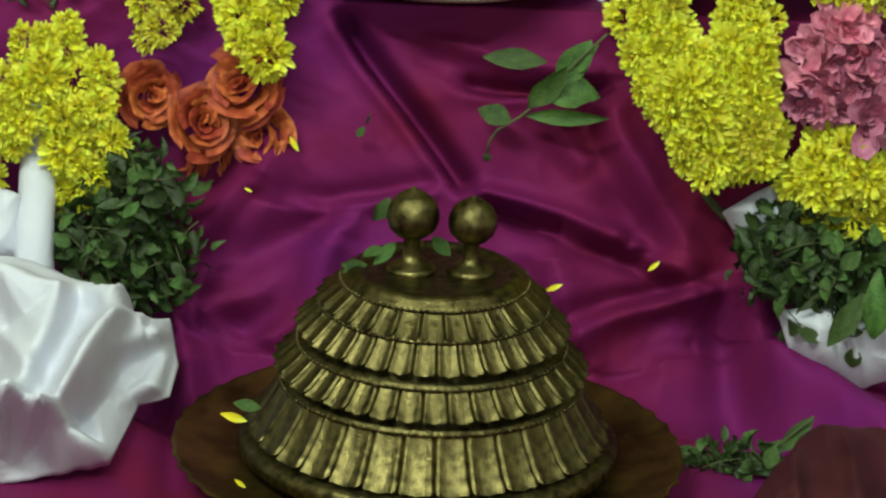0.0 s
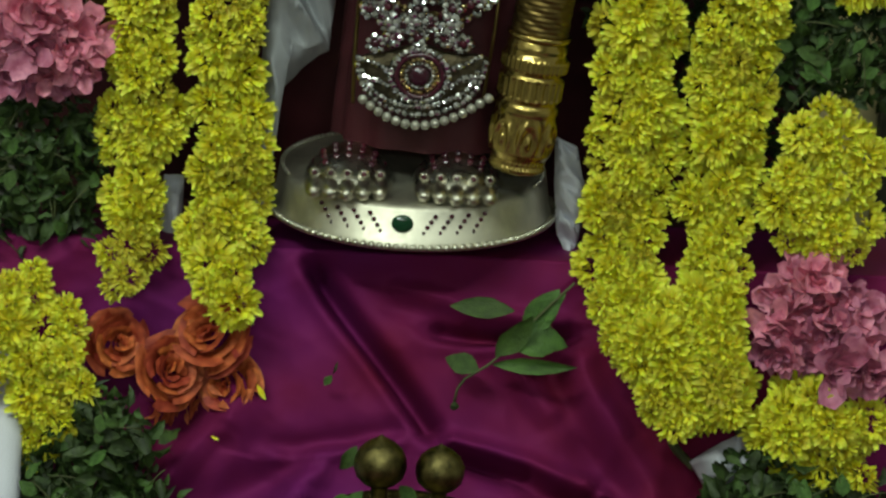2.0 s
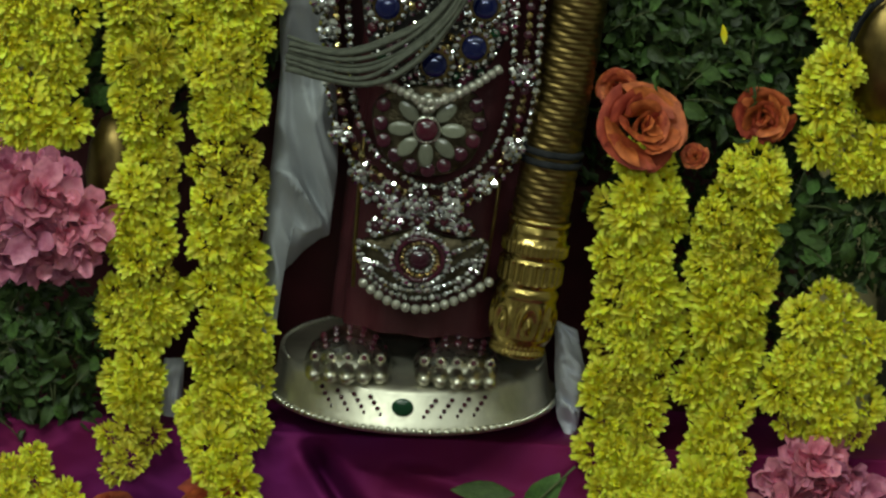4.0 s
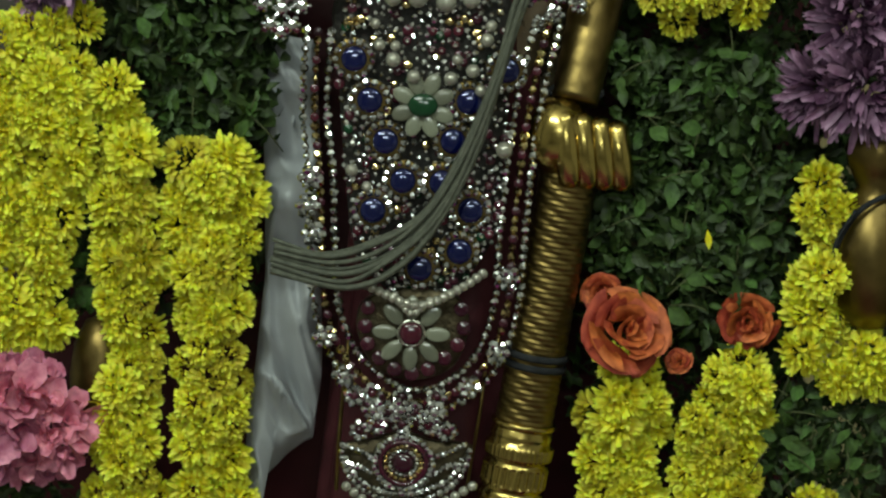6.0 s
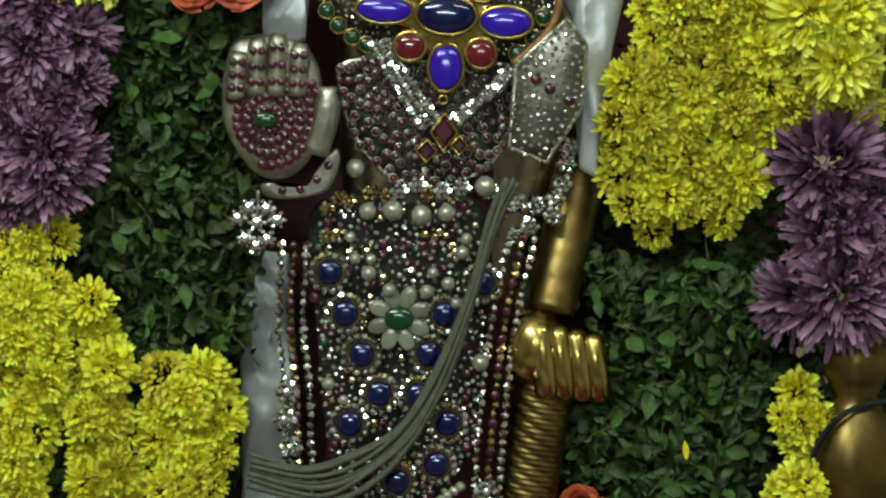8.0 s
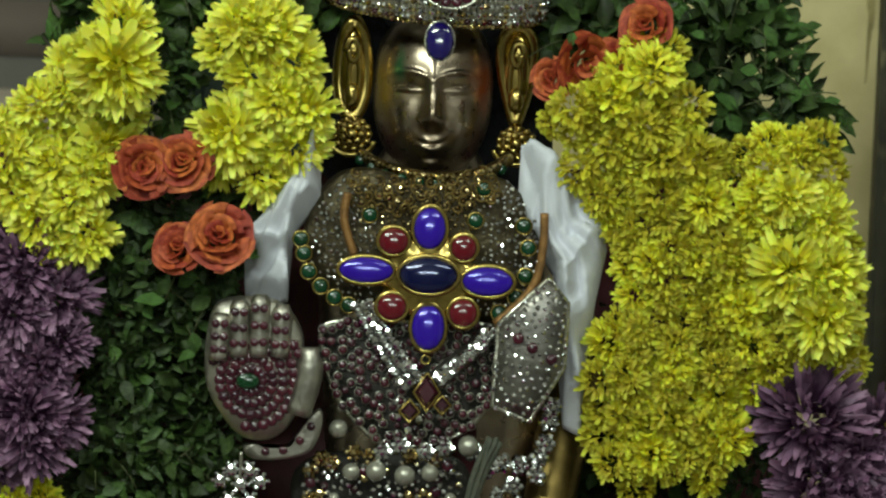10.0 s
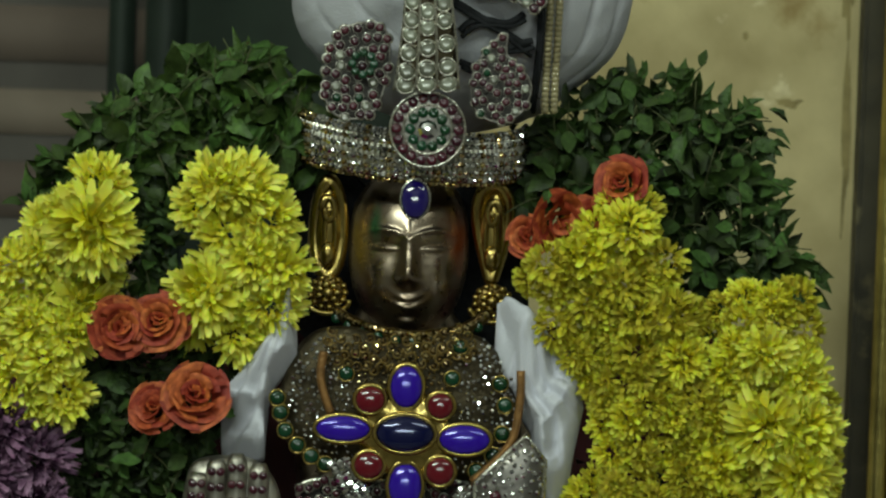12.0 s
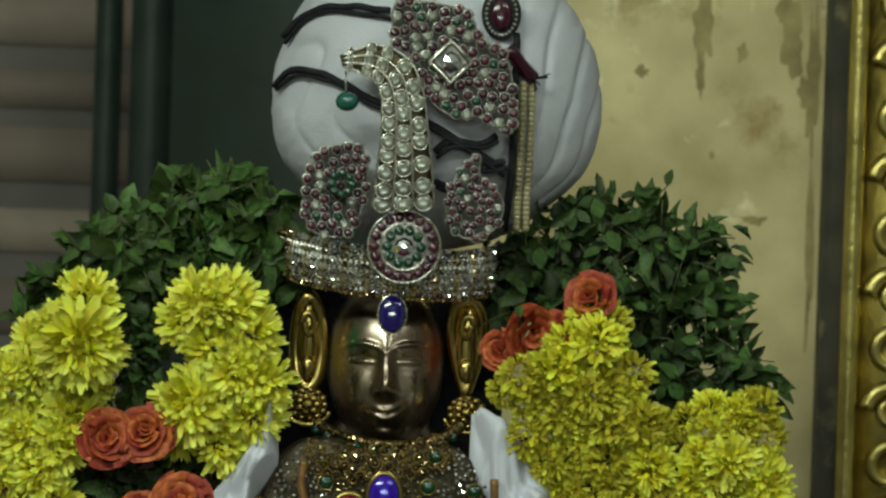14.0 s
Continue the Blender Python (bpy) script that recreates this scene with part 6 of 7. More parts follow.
for k in range(8):
    a = 2 * math.pi * (k + 0.5) / 8
    stone(em, "pale_petal", S_KUNDAN, ec + Vector((0.0118 * math.cos(a), -0.0002, 0.0128 * math.sin(a))), 0.0068, 0.0046, a)
stone(em, "emerald", S_EMERALD, ec + Vector((0, -0.002, 0)), 0.0085, 0.0068)

# kundan flower pendant
kd = thing("flower_pendant", (-0.0056, -0.0700, 1.1809), "pendant flower of uncut stones round a ruby", "pendant")
kc = Vector((-0.0056, -0.0740, 1.1818))
part("plate", slab(rounded([(-0.032, 1.199), (-0.006, 1.207), (0.020, 1.202), (0.027, 1.186), (0.019, 1.162), (-0.004, 1.153), (-0.026, 1.160), (-0.037, 1.183)]), -0.062, 0.006), M_JEWELBACK, kd)
stone(kd, "ruby", S_RUBY, kc, 0.0066)
part("ring", tube(circle(kc + Vector((0, 0.001, 0)), 0.0074, 24), 0.0009, 6, True), M_SILVER, kd)
for k in range(8):
    a = 2 * math.pi * k / 8 + math.pi / 8 * 0 + math.pi / 2
    stone(kd, "uncut_stone", S_KUNDAN, kc + Vector((0.0150 * math.cos(a), 0.001, 0.0145 * math.sin(a))), 0.0072, 0.0043, a)
for q in [(-0.031, 1.195), (-0.032, 1.184), (-0.030, 1.174), (-0.023, 1.166), (-0.014, 1.160), (-0.004, 1.158), (0.005, 1.161), (0.014, 1.168), (0.021, 1.176), (0.024, 1.186), (0.022, 1.197)]:
    stone(kd, "ruby", S_RUBY, (q[0], -0.071, q[1]), 0.0044)
swag = thing("pearl_swag", (0.0006, -0.0750, 1.1988), "short swag of white pearls", "pearls", "necklaces")
for p in smooth_path([(x, -0.076, z) for x, z in [(-0.033, 1.209), (-0.023, 1.205), (-0.011, 1.200), (0.001, 1.199), (0.013, 1.205), (0.024, 1.212), (0.033, 1.219)]], 18):
    stone(swag, "pearl", S_PEARL, p, 0.0030)
for p in smooth_path([(x, -0.076, z) for x, z in [(-0.016, 1.204), (-0.006, 1.194), (0.004, 1.202)]], 9):
    stone(swag, "pearl", S_PEARL, p, 0.0024)

# lowest pendant
pd = thing("crescent_pendant", (-0.0054, -0.0700, 1.0892), "crescent crystal pendant with ruby eye and pearls", "pendant")
pc = Vector((-0.0061, -0.0720, 1.1054))
part("crescent", slab(rounded([(-0.041, 1.112), (-0.025, 1.117), (-0.007, 1.122), (0.010, 1.118), (0.032, 1.116), (0.029, 1.101), (0.018, 1.087), (-0.005, 1.080), (-0.027, 1.085), (-0.039, 1.096)]), -0.062, 0.005, dome=0.002), M_JEWELBACK, pd)
stone(pd, "ruby", S_RUBY, pc, 0.0060)
for r, n, m, c in ((0.0078, 18, M_CRYSTAL, 0.0015), (0.0105, 22, M_CRYSTALGOLD, 0.0016), (0.0165, 30, M_CRYSTAL, 0.0021)):
    crystals(pd, circle(pc, r, n, r * 0.92), c, m, n)
part("red_ring", tube(circle(pc, 0.0132, 32, 0.0124), 0.0016, 8, True), M_RUBY, pd)
for i, row in enumerate((
        [(-0.042, 1.110), (-0.037, 1.096), (-0.024, 1.086), (-0.005, 1.082), (0.015, 1.088), (0.027, 1.099), (0.031, 1.114)],
        [(-0.039, 1.106), (-0.032, 1.095), (-0.021, 1.089), (-0.005, 1.087), (0.010, 1.091), (0.022, 1.098), (0.027, 1.109)],
        [(-0.041, 1.114), (-0.032, 1.111), (-0.025, 1.108)],
        [(0.028, 1.118), (0.020, 1.113), (0.013, 1.110)],
        [(-0.037, 1.103), (-0.029, 1.101), (-0.024, 1.098)],
        [(0.026, 1.106), (0.018, 1.104), (0.013, 1.100)],
)):
    crystals(pd, smooth_path([(x, -0.0705, z) for x, z in row], 28 if i < 2 else 7), 0.0020, seed=60 + i)
for p in smooth_path([(x, -0.072, z) for x, z in [(-0.038, 1.090), (-0.023, 1.080), (-0.005, 1.076), (0.015, 1.082), (0.034, 1.094)]], 15):
    stone(pd, "pearl", S_PEARL, p, 0.0030)
for q in [(-0.016, 1.135), (-0.001, 1.136), (-0.008, 1.128), (-0.022, 1.127), (0.007, 1.128), (-0.009, 1.144), (-0.026, 1.145), (0.011, 1.145), (-0.036, 1.143), (-0.032, 1.123), (0.018, 1.125), (-0.007, 1.119)]:
    c = Vector((q[0], -0.071, q[1]))
    crystals(pd, circle(c, 0.0044, 7), 0.0022, seed=int(abs(q[0]) * 99999) % 91)
    stone(pd, "ruby", S_RUBY, c, 0.0020)

# silver thread sash
sash = thing("thread_sash", (-0.0324, -0.0800, 1.2209), "sash of twisted silver threads across the statue", "sash")
UPPER = [(0.050, 1.397), (0.0421, 1.3729), (0.0319, 1.3338), (0.0152, 1.288), (-0.0037, 1.2547), (-0.0299, 1.2378), (-0.0569, 1.2293), (-0.086, 1.2344)]
LOWER = [(0.056, 1.395), (0.0473, 1.3697), (0.0371, 1.3309), (0.0254, 1.2885), (0.0083, 1.2488), (-0.0132, 1.2201), (-0.0405, 1.2057), (-0.086, 1.2134)]
for k in range(8):
    rg = random.Random(70 + k)
    w = (k + 0.5) / 8
    path = [Vector((a[0] + (b[0] - a[0]) * w + rg.uniform(-0.0012, 0.0012), -0.083 - 0.002 * (k % 3) * (1 - i / 9), a[1] + (b[1] - a[1]) * w + rg.uniform(-0.0016, 0.0016))) for i, (a, b) in enumerate(zip(UPPER, LOWER))]
    part("thread", tube(smooth_path(path, 70), (0.0012, 0.0019, 0.0015)[k % 3], 7), M_SILVERTHREAD, sash)

# ---------------------------------------------------------------- breast jewels
chest = thing("gold_breast_collar", (0.0119, -0.0600, 1.4576), "gold collar plate set with crystals and emeralds", "collar")
cpoly = [(-0.041, 1.538), (-0.019, 1.542), (0.007, 1.535), (0.035, 1.540), (0.056, 1.537), (0.072, 1.517), (0.078, 1.491), (0.072, 1.468), (0.048, 1.456), (0.014, 1.453), (-0.021, 1.459), (-0.046, 1.469), (-0.059, 1.489), (-0.055, 1.518)]
part("plate", slab(rounded(cpoly), -0.048, 0.010, dome=0.006), M_JEWELBACK, chest)
rg = random.Random(8)
pts = scatter([(-0.051, 1.518), (-0.037, 1.536), (0.007, 1.535), (0.056, 1.539), (0.071, 1.517), (0.076, 1.486), (0.064, 1.468), (0.010, 1.456), (-0.028, 1.464), (-0.054, 1.486)], 0.0028, rg)
crystals(chest, [(p[0], -0.066, p[1]) for p in pts if abs(p[0] - 0.012) > 0.026 and rg.random() < 0.85], 0.0013, M_CRYSTAL, 4, wobble=0.9)
crystals(chest, [(p[0], -0.066, p[1]) for p in pts if abs(p[0] - 0.012) <= 0.026], 0.0011, M_CRYSTALGOLD, 6, wobble=0.9)
pts = scatter([(-0.031, 1.541), (0.007, 1.537), (0.044, 1.545), (0.051, 1.529), (0.008, 1.515), (-0.034, 1.525)], 0.0045, rg)
for p in pts:
    part("gold_scroll", tube(circle((p[0], -0.0672 - 0.001 * rg.random(), p[1]), 0.0026, 9, start=6 * rg.random(), turn=5.2), 0.0007, 5), M_GOLDDULL, chest)
crystals(chest, [(p[0], -0.0675, p[1]) for p in pts], 0.0015, M_CRYSTALGOLD, 5, wobble=0.9)
for q in [(-0.057, 1.494), (-0.054, 1.484), (-0.047, 1.476), (-0.039, 1.470), (-0.031, 1.466), (-0.059, 1.502), (0.065, 1.514), (0.068, 1.502), (0.067, 1.486), (0.062, 1.474), (0.053, 1.465), (0.042, 1.534), (-0.021, 1.517), (0.038, 1.516)]:
    c = (q[0], -0.067, q[1])
    st = part("setting", tube(circle(Vector(c), 0.0045, 16), 0.0007, 5, True), M_GOLD, chest)
    stone(st, "emerald", S_EMERALD, c, 0.0040)
for line in ([(-0.034, 1.529), (-0.035, 1.513), (-0.029, 1.495)], [(0.076, 1.522), (0.076, 1.503), (0.071, 1.480), (0.051, 1.459)]):
    part("cord", tube(smooth_path(xz(line, -0.071), 24), 0.0024, 8), M_CORD, chest)

br = thing("flower_brooch", (0.0129, -0.0700, 1.4840), "large gold brooch with violet and ruby cabochons", "brooch")
bc2 = Vector((0.0129, -0.0740, 1.4844))
part("gold_base", slab([(bc2.x + 0.0290 * (1 + 0.16 * math.cos(8 * t)) * math.cos(t), bc2.z + 0.0290 * (1 + 0.16 * math.cos(8 * t)) * math.sin(t)) for t in [2 * math.pi * k / 96 for k in range(96)]], -0.069, 0.005, dome=0.003), M_GOLD, br)
for (p, a, b, me, nm) in [((0.0128, -0.0780, 1.4854), 49, 31, S_SAPPHIRE_ROUND, "sapphire"), ((0.0126, -0.0760, 1.5113), 27, 36, S_VIOLET, "violet_stone"), ((-0.0218, -0.0760, 1.4868), 46, 22, S_VIOLET, "violet_stone"), ((0.0459, -0.0760, 1.4829), 43, 25, S_VIOLET, "violet_stone"), ((0.0138, -0.0760, 1.4561), 28, 39, S_VIOLET, "violet_stone"),
                          ((-0.0072, -0.0760, 1.5035), 25, 23, S_RED, "ruby"), ((0.0319, -0.0760, 1.5012), 22, 22, S_RED, "ruby"), ((-0.0068, -0.0760, 1.4669), 25, 23, S_RED, "ruby"), ((0.0329, -0.0760, 1.4649), 24, 24, S_RED, "ruby")]:
    p = Vector(p)
    bz = part("bezel", tube(circle(p + Vector((0, 0.0012, 0)), a * U * 1.06, 28, b * U * 1.08), 0.0017, 8, True), M_GOLD, br)
    stone(bz, nm, me, p, a * U, b * U)
part("drop_ring", tube(circle((0.0131, -0.0740, 1.4378), 0.0024, 14), 0.0007, 6, True), M_GOLD, br)

vn = thing("crystal_v_necklace", (0.0134, -0.0720, 1.4239), "broad v-shaped crystal necklace with red pendant", "necklace", "necklaces")
for path in ([(-0.023, 1.468), (-0.011, 1.448), (0.000, 1.433), (0.007, 1.424)], [(0.050, 1.456), (0.039, 1.443), (0.027, 1.433), (0.018, 1.424)]):
    for off in (-0.0045, 0.0, 0.0045):
        pts = smooth_path([(x + off, -0.073, z + off * 0.4) for x, z in path], 20)
        crystals(vn, pts, 0.0026, seed=int(off * 9999) + 50)
    part("band", tube(smooth_path([(x, -0.068, z) for x, z in path], 16), 0.0055, 8), M_SILVERDULL, vn)
for p, a, b in (((0.0145, -0.0760, 1.4197), 22, 32), ((0.0052, -0.0760, 1.4088), 17, 19), ((0.0233, -0.0760, 1.4128), 14, 16)):
    bm = bmesh.new()
    bmesh.ops.create_cone(bm, cap_ends=True, segments=4, radius1=1, radius2=0.6, depth=0.5)
    me = mesh_of(bm, "garnet", M_RUBY, False)
    stone(vn, "garnet", me, p, a * U, b * U)
    part("garnet_rim", tube(circle(p, a * U * 1.05, 4, b * U * 1.05), 0.0010, 6, True), M_GOLD, vn)
crystals(vn, [(x, -0.075, z) for x, z in [(-0.001, 1.424), (-0.003, 1.414), (-0.001, 1.405), (0.005, 1.398), (0.011, 1.404), (0.022, 1.406), (0.012, 1.427)]], 0.0024)
for q in [(0.001, 1.389), (0.015, 1.386), (0.026, 1.388), (-0.009, 1.385), (0.042, 1.387)]:
    c = Vector((q[0], -0.073, q[1]))
    crystals(vn, circle(c, 0.0036, 6) + [c], 0.0022)

fil = thing("filigree_crescent", (0.0069, -0.0620, 1.3905), "silver filigree crescent studded with small rubies", "crescent")
fpoly = rounded([(-0.043, 1.454), (-0.009, 1.457), (0.017, 1.456), (0.052, 1.455), (0.052, 1.421), (0.038, 1.398), (0.013, 1.388), (-0.009, 1.388), (-0.032, 1.408), (-0.043, 1.433)])
part("plate", slab(fpoly, -0.052, 0.007, dome=0.004), M_PIERCE_SHADE, fil)
rg = random.Random(12)
for p in scatter(fpoly, 0.0049, rg):
    stone(fil, "ruby", S_RUBY, (p[0], -0.0640, p[1]), rg.uniform(0.0018, 0.0025))
    part("wire_ring", tube(circle((p[0], -0.063, p[1]), 0.0026, 8), 0.0004, 4, True), M_SILVER, fil) if rg.random() < 0.8 else None
part("rim", tube([(x, -0.060, z) for x, z in fpoly], 0.0014, 6, True), M_SILVER, fil)

# raised silver palm
palm = thing("silver_palm", (-0.0775, -0.0900, 1.3841), "raised silver palm studded with rows of rubies", "palm cover")
PY = -0.078
part("hand_plate", slab(rounded([(-0.108, 1.455), (-0.100, 1.468), (-0.072, 1.469), (-0.057, 1.454), (-0.054, 1.429), (-0.057, 1.407), (-0.069, 1.392), (-0.087, 1.392), (-0.102, 1.408), (-0.109, 1.426)]), PY, 0.010, dome=0.004), M_PALM, palm)
for (a, b) in (((-0.1015, -0.0900, 1.4351), (-0.1009, -0.0900, 1.4613)), ((-0.0906, -0.0900, 1.4372), (-0.0906, -0.0900, 1.4693)), ((-0.0793, -0.0900, 1.4377), (-0.0795, -0.0900, 1.4723)), ((-0.0678, -0.0900, 1.4382), (-0.0671, -0.0900, 1.4672))):
    a, b = Vector(a), Vector(b)
    fg = part("finger", tube([a.lerp(b, i / 8) for i in range(9)], 0.0060, 12, taper=lambda u: 1.0 if u < 0.8 else (0.93 if u < 0.9 else 0.62)), M_PALM, palm)
    for i in range(3):
        for s in (-1, 1):
            stone(fg, "ruby", S_RUBY, a.lerp(b, 0.25 + 0.27 * i) + Vector((0.0024 * s, -0.0062, 0)), 0.0024)
part("thumb", tube(smooth_path([(-0.0565, -0.0900, 1.4071), (-0.0510, -0.0920, 1.4266), (-0.0510, -0.0920, 1.4439)], 10), 0.0072, 12, taper=lambda u: 1.0 if u < 0.8 else 0.75), M_PALM, palm)
part("wrist_disc", slab(rounded([(-0.085, 1.387), (-0.063, 1.387), (-0.046, 1.408), (-0.043, 1.399), (-0.050, 1.384), (-0.069, 1.379), (-0.083, 1.380)]), -0.075, 0.008), M_PALM, palm)
for x, z in ((-0.074, 1.384), (-0.064, 1.385), (-0.055, 1.391), (-0.049, 1.399)):
    stone(palm, "ruby", S_RUBY, (x, -0.0838, z), 0.0024)
pcn = Vector((-0.0847, -0.0920, 1.4244))
stone(palm, "emerald", S_EMERALD, pcn + Vector((0, -0.003, 0)), 0.0065, 0.0045)
for ring in range(1, 6):
    n = 6 + 6 * ring
    for k in range(n):
        a = 2 * math.pi * k / n
        p = pcn + Vector((0.0062 * ring * math.cos(a) * 0.95 + 0.002, 0.0008 * ring, 0.0064 * ring * math.sin(a)))
        q = (p.x, p.z)
        if inside(q, [(-0.105, 1.446), (-0.058, 1.448), (-0.056, 1.430), (-0.059, 1.410), (-0.069, 1.397), (-0.086, 1.397), (-0.100, 1.411), (-0.105, 1.428)]):
            stone(palm, "ruby", S_RUBY, (p.x, -0.0905 - 0.0025 * (1 - ring / 6), p.z), 0.0031)
tass = thing("crystal_tassel", (-0.0868, -0.0900, 1.3583), "crystal flower tassel hanging from the palm", "tassel")
tc2 = Vector((-0.0871, -0.0900, 1.3662))
part("link", tube([tc2 + Vector((0, 0, 0.002 * i)) for i in range(10)], 0.0010, 6), M_SILVER, tass)
for dx, dz in ((0, 0), (-11, 2), (11, 2), (-6, -9), (6, -9), (-5, 8), (5, 8), (0, -13)):
    c = tc2 + Vector((dx * 0.001, 0, dz * 0.001))
    stone(tass, "crystal", S_CRYSTAL, c, 0.0036)
    crystals(tass, circle(c, 0.0042, 6), 0.0015, seed=dx + 30)
for dx in (-9, -3, 3, 9):
    stone(tass, "ruby", S_RUBY, tc2 + Vector((dx * 0.001, -0.001, -0.012)), 0.0018)

# other hand cover, crystal studded
oh = thing("crystal_hand_cover", (0.0724, -0.0800, 1.4085), "silver hand cover studded with tiny crystals", "hand cover")
opoly = [(0.053, 1.460), (0.080, 1.487), (0.091, 1.473), (0.090, 1.437), (0.072, 1.406), (0.051, 1.414)]
part("plate", slab(opoly, -0.072, 0.009, dome=0.004), M_SILVERDULL, oh)
rg = random.Random(14)
crystals(oh, [(p[0], -0.0845, p[1]) for p in scatter(opoly, 0.0036, rg)], 0.0014, seed=9)
part("rim", tube([(x, -0.080, z) for x, z in opoly], 0.0014, 6, True), M_SILVER, oh)
for q in [(0.072, 1.448), (0.064, 1.453), (0.083, 1.442)]:
    stone(oh, "ruby", S_RUBY, (q[0], -0.087, q[1]), 0.0032)

# side jewel chains on the right of the body
sc = thing("side_chain", (0.0751, -0.0600, 1.3611), "hanging chain of crystal flowers beside the arm", "chain")
for q in [(0.085, 1.413), (0.084, 1.404), (0.082, 1.392), (0.079, 1.384), (0.078, 1.374), (0.068, 1.379), (0.058, 1.380), (0.049, 1.376), (0.065, 1.367), (0.058, 1.361)]:
    c = Vector((q[0], -0.064, q[1]))
    crystals(sc, circle(c, 0.0040, 6) + [c], 0.0024, seed=int(abs(q[1]) * 9999) % 89)
for q in [(-0.049, 1.372), (-0.043, 1.379), (-0.037, 1.377), (-0.025, 1.383), (-0.015, 1.381), (0.007, 1.382), (0.020, 1.381), (-0.049, 1.356), (-0.047, 1.343), (-0.054, 1.336)]:
    c = Vector((q[0], -0.066, q[1]))
    crystals(sc, circle(c, 0.0034, 6) + [c], 0.0020, M_CRYSTALGOLD, seed=int(abs(q[0]) * 9999) % 89)

# ---------------------------------------------------------------- head dress
turban_c = Vector((0.0368, 0.0200, 1.7366))
TUX, TUY, TUZ = 0.1015, 0.088, 0.090


def turban():
    bm = bmesh.new()
    nu, nv = 360, 170
    g = []
    for j in range(nv + 1):
        v = math.pi * j / nv
        row = []
        for i in range(nu):
            a = 2 * math.pi * i / nu
            x, y, z = math.sin(v) * math.cos(a), math.sin(v) * math.sin(a), math.cos(v)
            wr = noise.noise((x * 1.6, y * 1.6, z * 1.6 + 4))
            # pleats that fan out from below, deep on one side, faint on the other
            fan = math.atan2(x - 0.15, z + 1.35)
            deep = max(0.0, min(1.0, (x - 0.15) / 0.45)) * max(0.0, min(1.0, (0.75 - z) / 0.6))
            crease = abs(noise.noise((fan * 5, z * 1.3, 2.0)))
            fold = -0.042 * deep * (1 - abs(math.sin(27 * fan + 3.5 * wr + 1.3 * z))) ** 3 * (0.25 + 1.6 * crease)
            soft = max(0.0, min(1.0, (0.1 - x) / 0.4))
            fold -= 0.030 * soft * (1 - abs(math.sin(9 * math.atan2(x + 0.1, z + 1.2) + 4.5 * wr + 1.5 * z))) ** 4 * (0.2 + 1.4 * abs(noise.noise((x * 3, z * 2, 6))))
            fold += 0.016 * noise.noise((x * 2.2, y * 2.2, z * 2.2)) + 0.004 * (1 - 2.4 * abs(noise.noise((x * 5, y * 3, (z - 0.5 * x) * 7 + 8))))
            s = 1 - 0.03 + fold
            low = 1 - 0.22 * max(0, -z - 0.45)
            row.append(bm.verts.new((turban_c.x + TUX * s * x * low, turban_c.y + TUY * s * y * low, turban_c.z + TUZ * s * z * (1.22 if z > 0 else 0.98))))
        g.append(row)
    for a, b in zip(g, g[1:]):
        for i in range(nu):
            bm.faces.new((a[i], a[(i + 1) % nu], b[(i + 1) % nu], b[i]))
    bmesh.ops.remove_doubles(bm, verts=bm.verts, dist=1e-5)
    bmesh.ops.recalc_face_normals(bm, faces=bm.faces)
    return bm


tb = thing("turban", turban_c - Vector((0, 0, 0.088)), "round white cotton turban tied with black cords", "turban")
part("cloth", turban(), M_TURBAN, tb)


def on_turban(x, z, lift=0.002):
    """The point of the turban's front at x, z."""
    u, w = (x - turban_c.x) / TUX, (z - turban_c.z) / (TUZ * (1.22 if z > turban_c.z else 0.98))
    return Vector((x, turban_c.y - TUY * math.sqrt(max(0.0, 1 - u * u - w * w)) - lift, z))


def on_front(t):
    return on_turban(t[0], t[2])


for path in ([(-0.0591, -0.0400, 1.7458), (-0.0477, -0.0500, 1.7552), (-0.0277, -0.0600, 1.7514), (-0.0012, -0.0650, 1.7391), (0.0318, -0.0700, 1.7255), (0.0550, -0.0700, 1.7132), (0.0750, -0.0700, 1.7009)],
             [(-0.0551, -0.0400, 1.7756), (-0.0405, -0.0500, 1.7889), (-0.0160, -0.0600, 1.7932), (0.0069, -0.0650, 1.7899)],
             [(0.0356, -0.0700, 1.7093), (0.0451, -0.0700, 1.7162), (0.0615, -0.0700, 1.7151), (0.0711, -0.0700, 1.7203)],
             [(0.0809, -0.0600, 1.7795), (0.0805, -0.0600, 1.7403), (0.0802, -0.0600, 1.7010), (0.0780, -0.0600, 1.6682)],
             [(0.0361, -0.0700, 1.6931), (0.0460, -0.0700, 1.6901), (0.0620, -0.0700, 1.7004), (0.0764, -0.0700, 1.7058)]):
    pts = [on_front(p) for p in smooth_path(path, 30)]
    part("cord", tube([p + Vector((0, 0, 0.0012 * noise.noise((p.x * 90, p.z * 90, 2)))) for p in pts], 0.0021, 7), M_BLACK, tb, "black cotton cord")
    part("cord", tube([p + Vector((0.001, -0.0006, -0.0030 + 0.0025 * noise.noise((p.x * 60, p.z * 60, 5)))) for p in pts], 0.0014, 7), M_BLACK, tb, "black cotton cord")

# crown band of crystal ribs
band = thing("crystal_headband", (0.0117, -0.0600, 1.6235), "gilt headband of upright crystal ribs", "headband")
hc = Vector((0.0106, 0.0120, 1.6474))
BX, BY = 0.0620, 0.066
core = []
for k in range(49):
    a = math.pi + math.pi * k / 48
    core.append(Vector((hc.x + (BX - 0.004) * math.cos(a), hc.y + (BY - 0.004) * math.sin(a), hc.z - 0.009 * abs(math.sin(a)) - 0.004 * math.cos(a))))
part("band", tube(core, 0.0095, 12), M_GOLDDULL, band)
white, gilt_c, reds = [], [], []
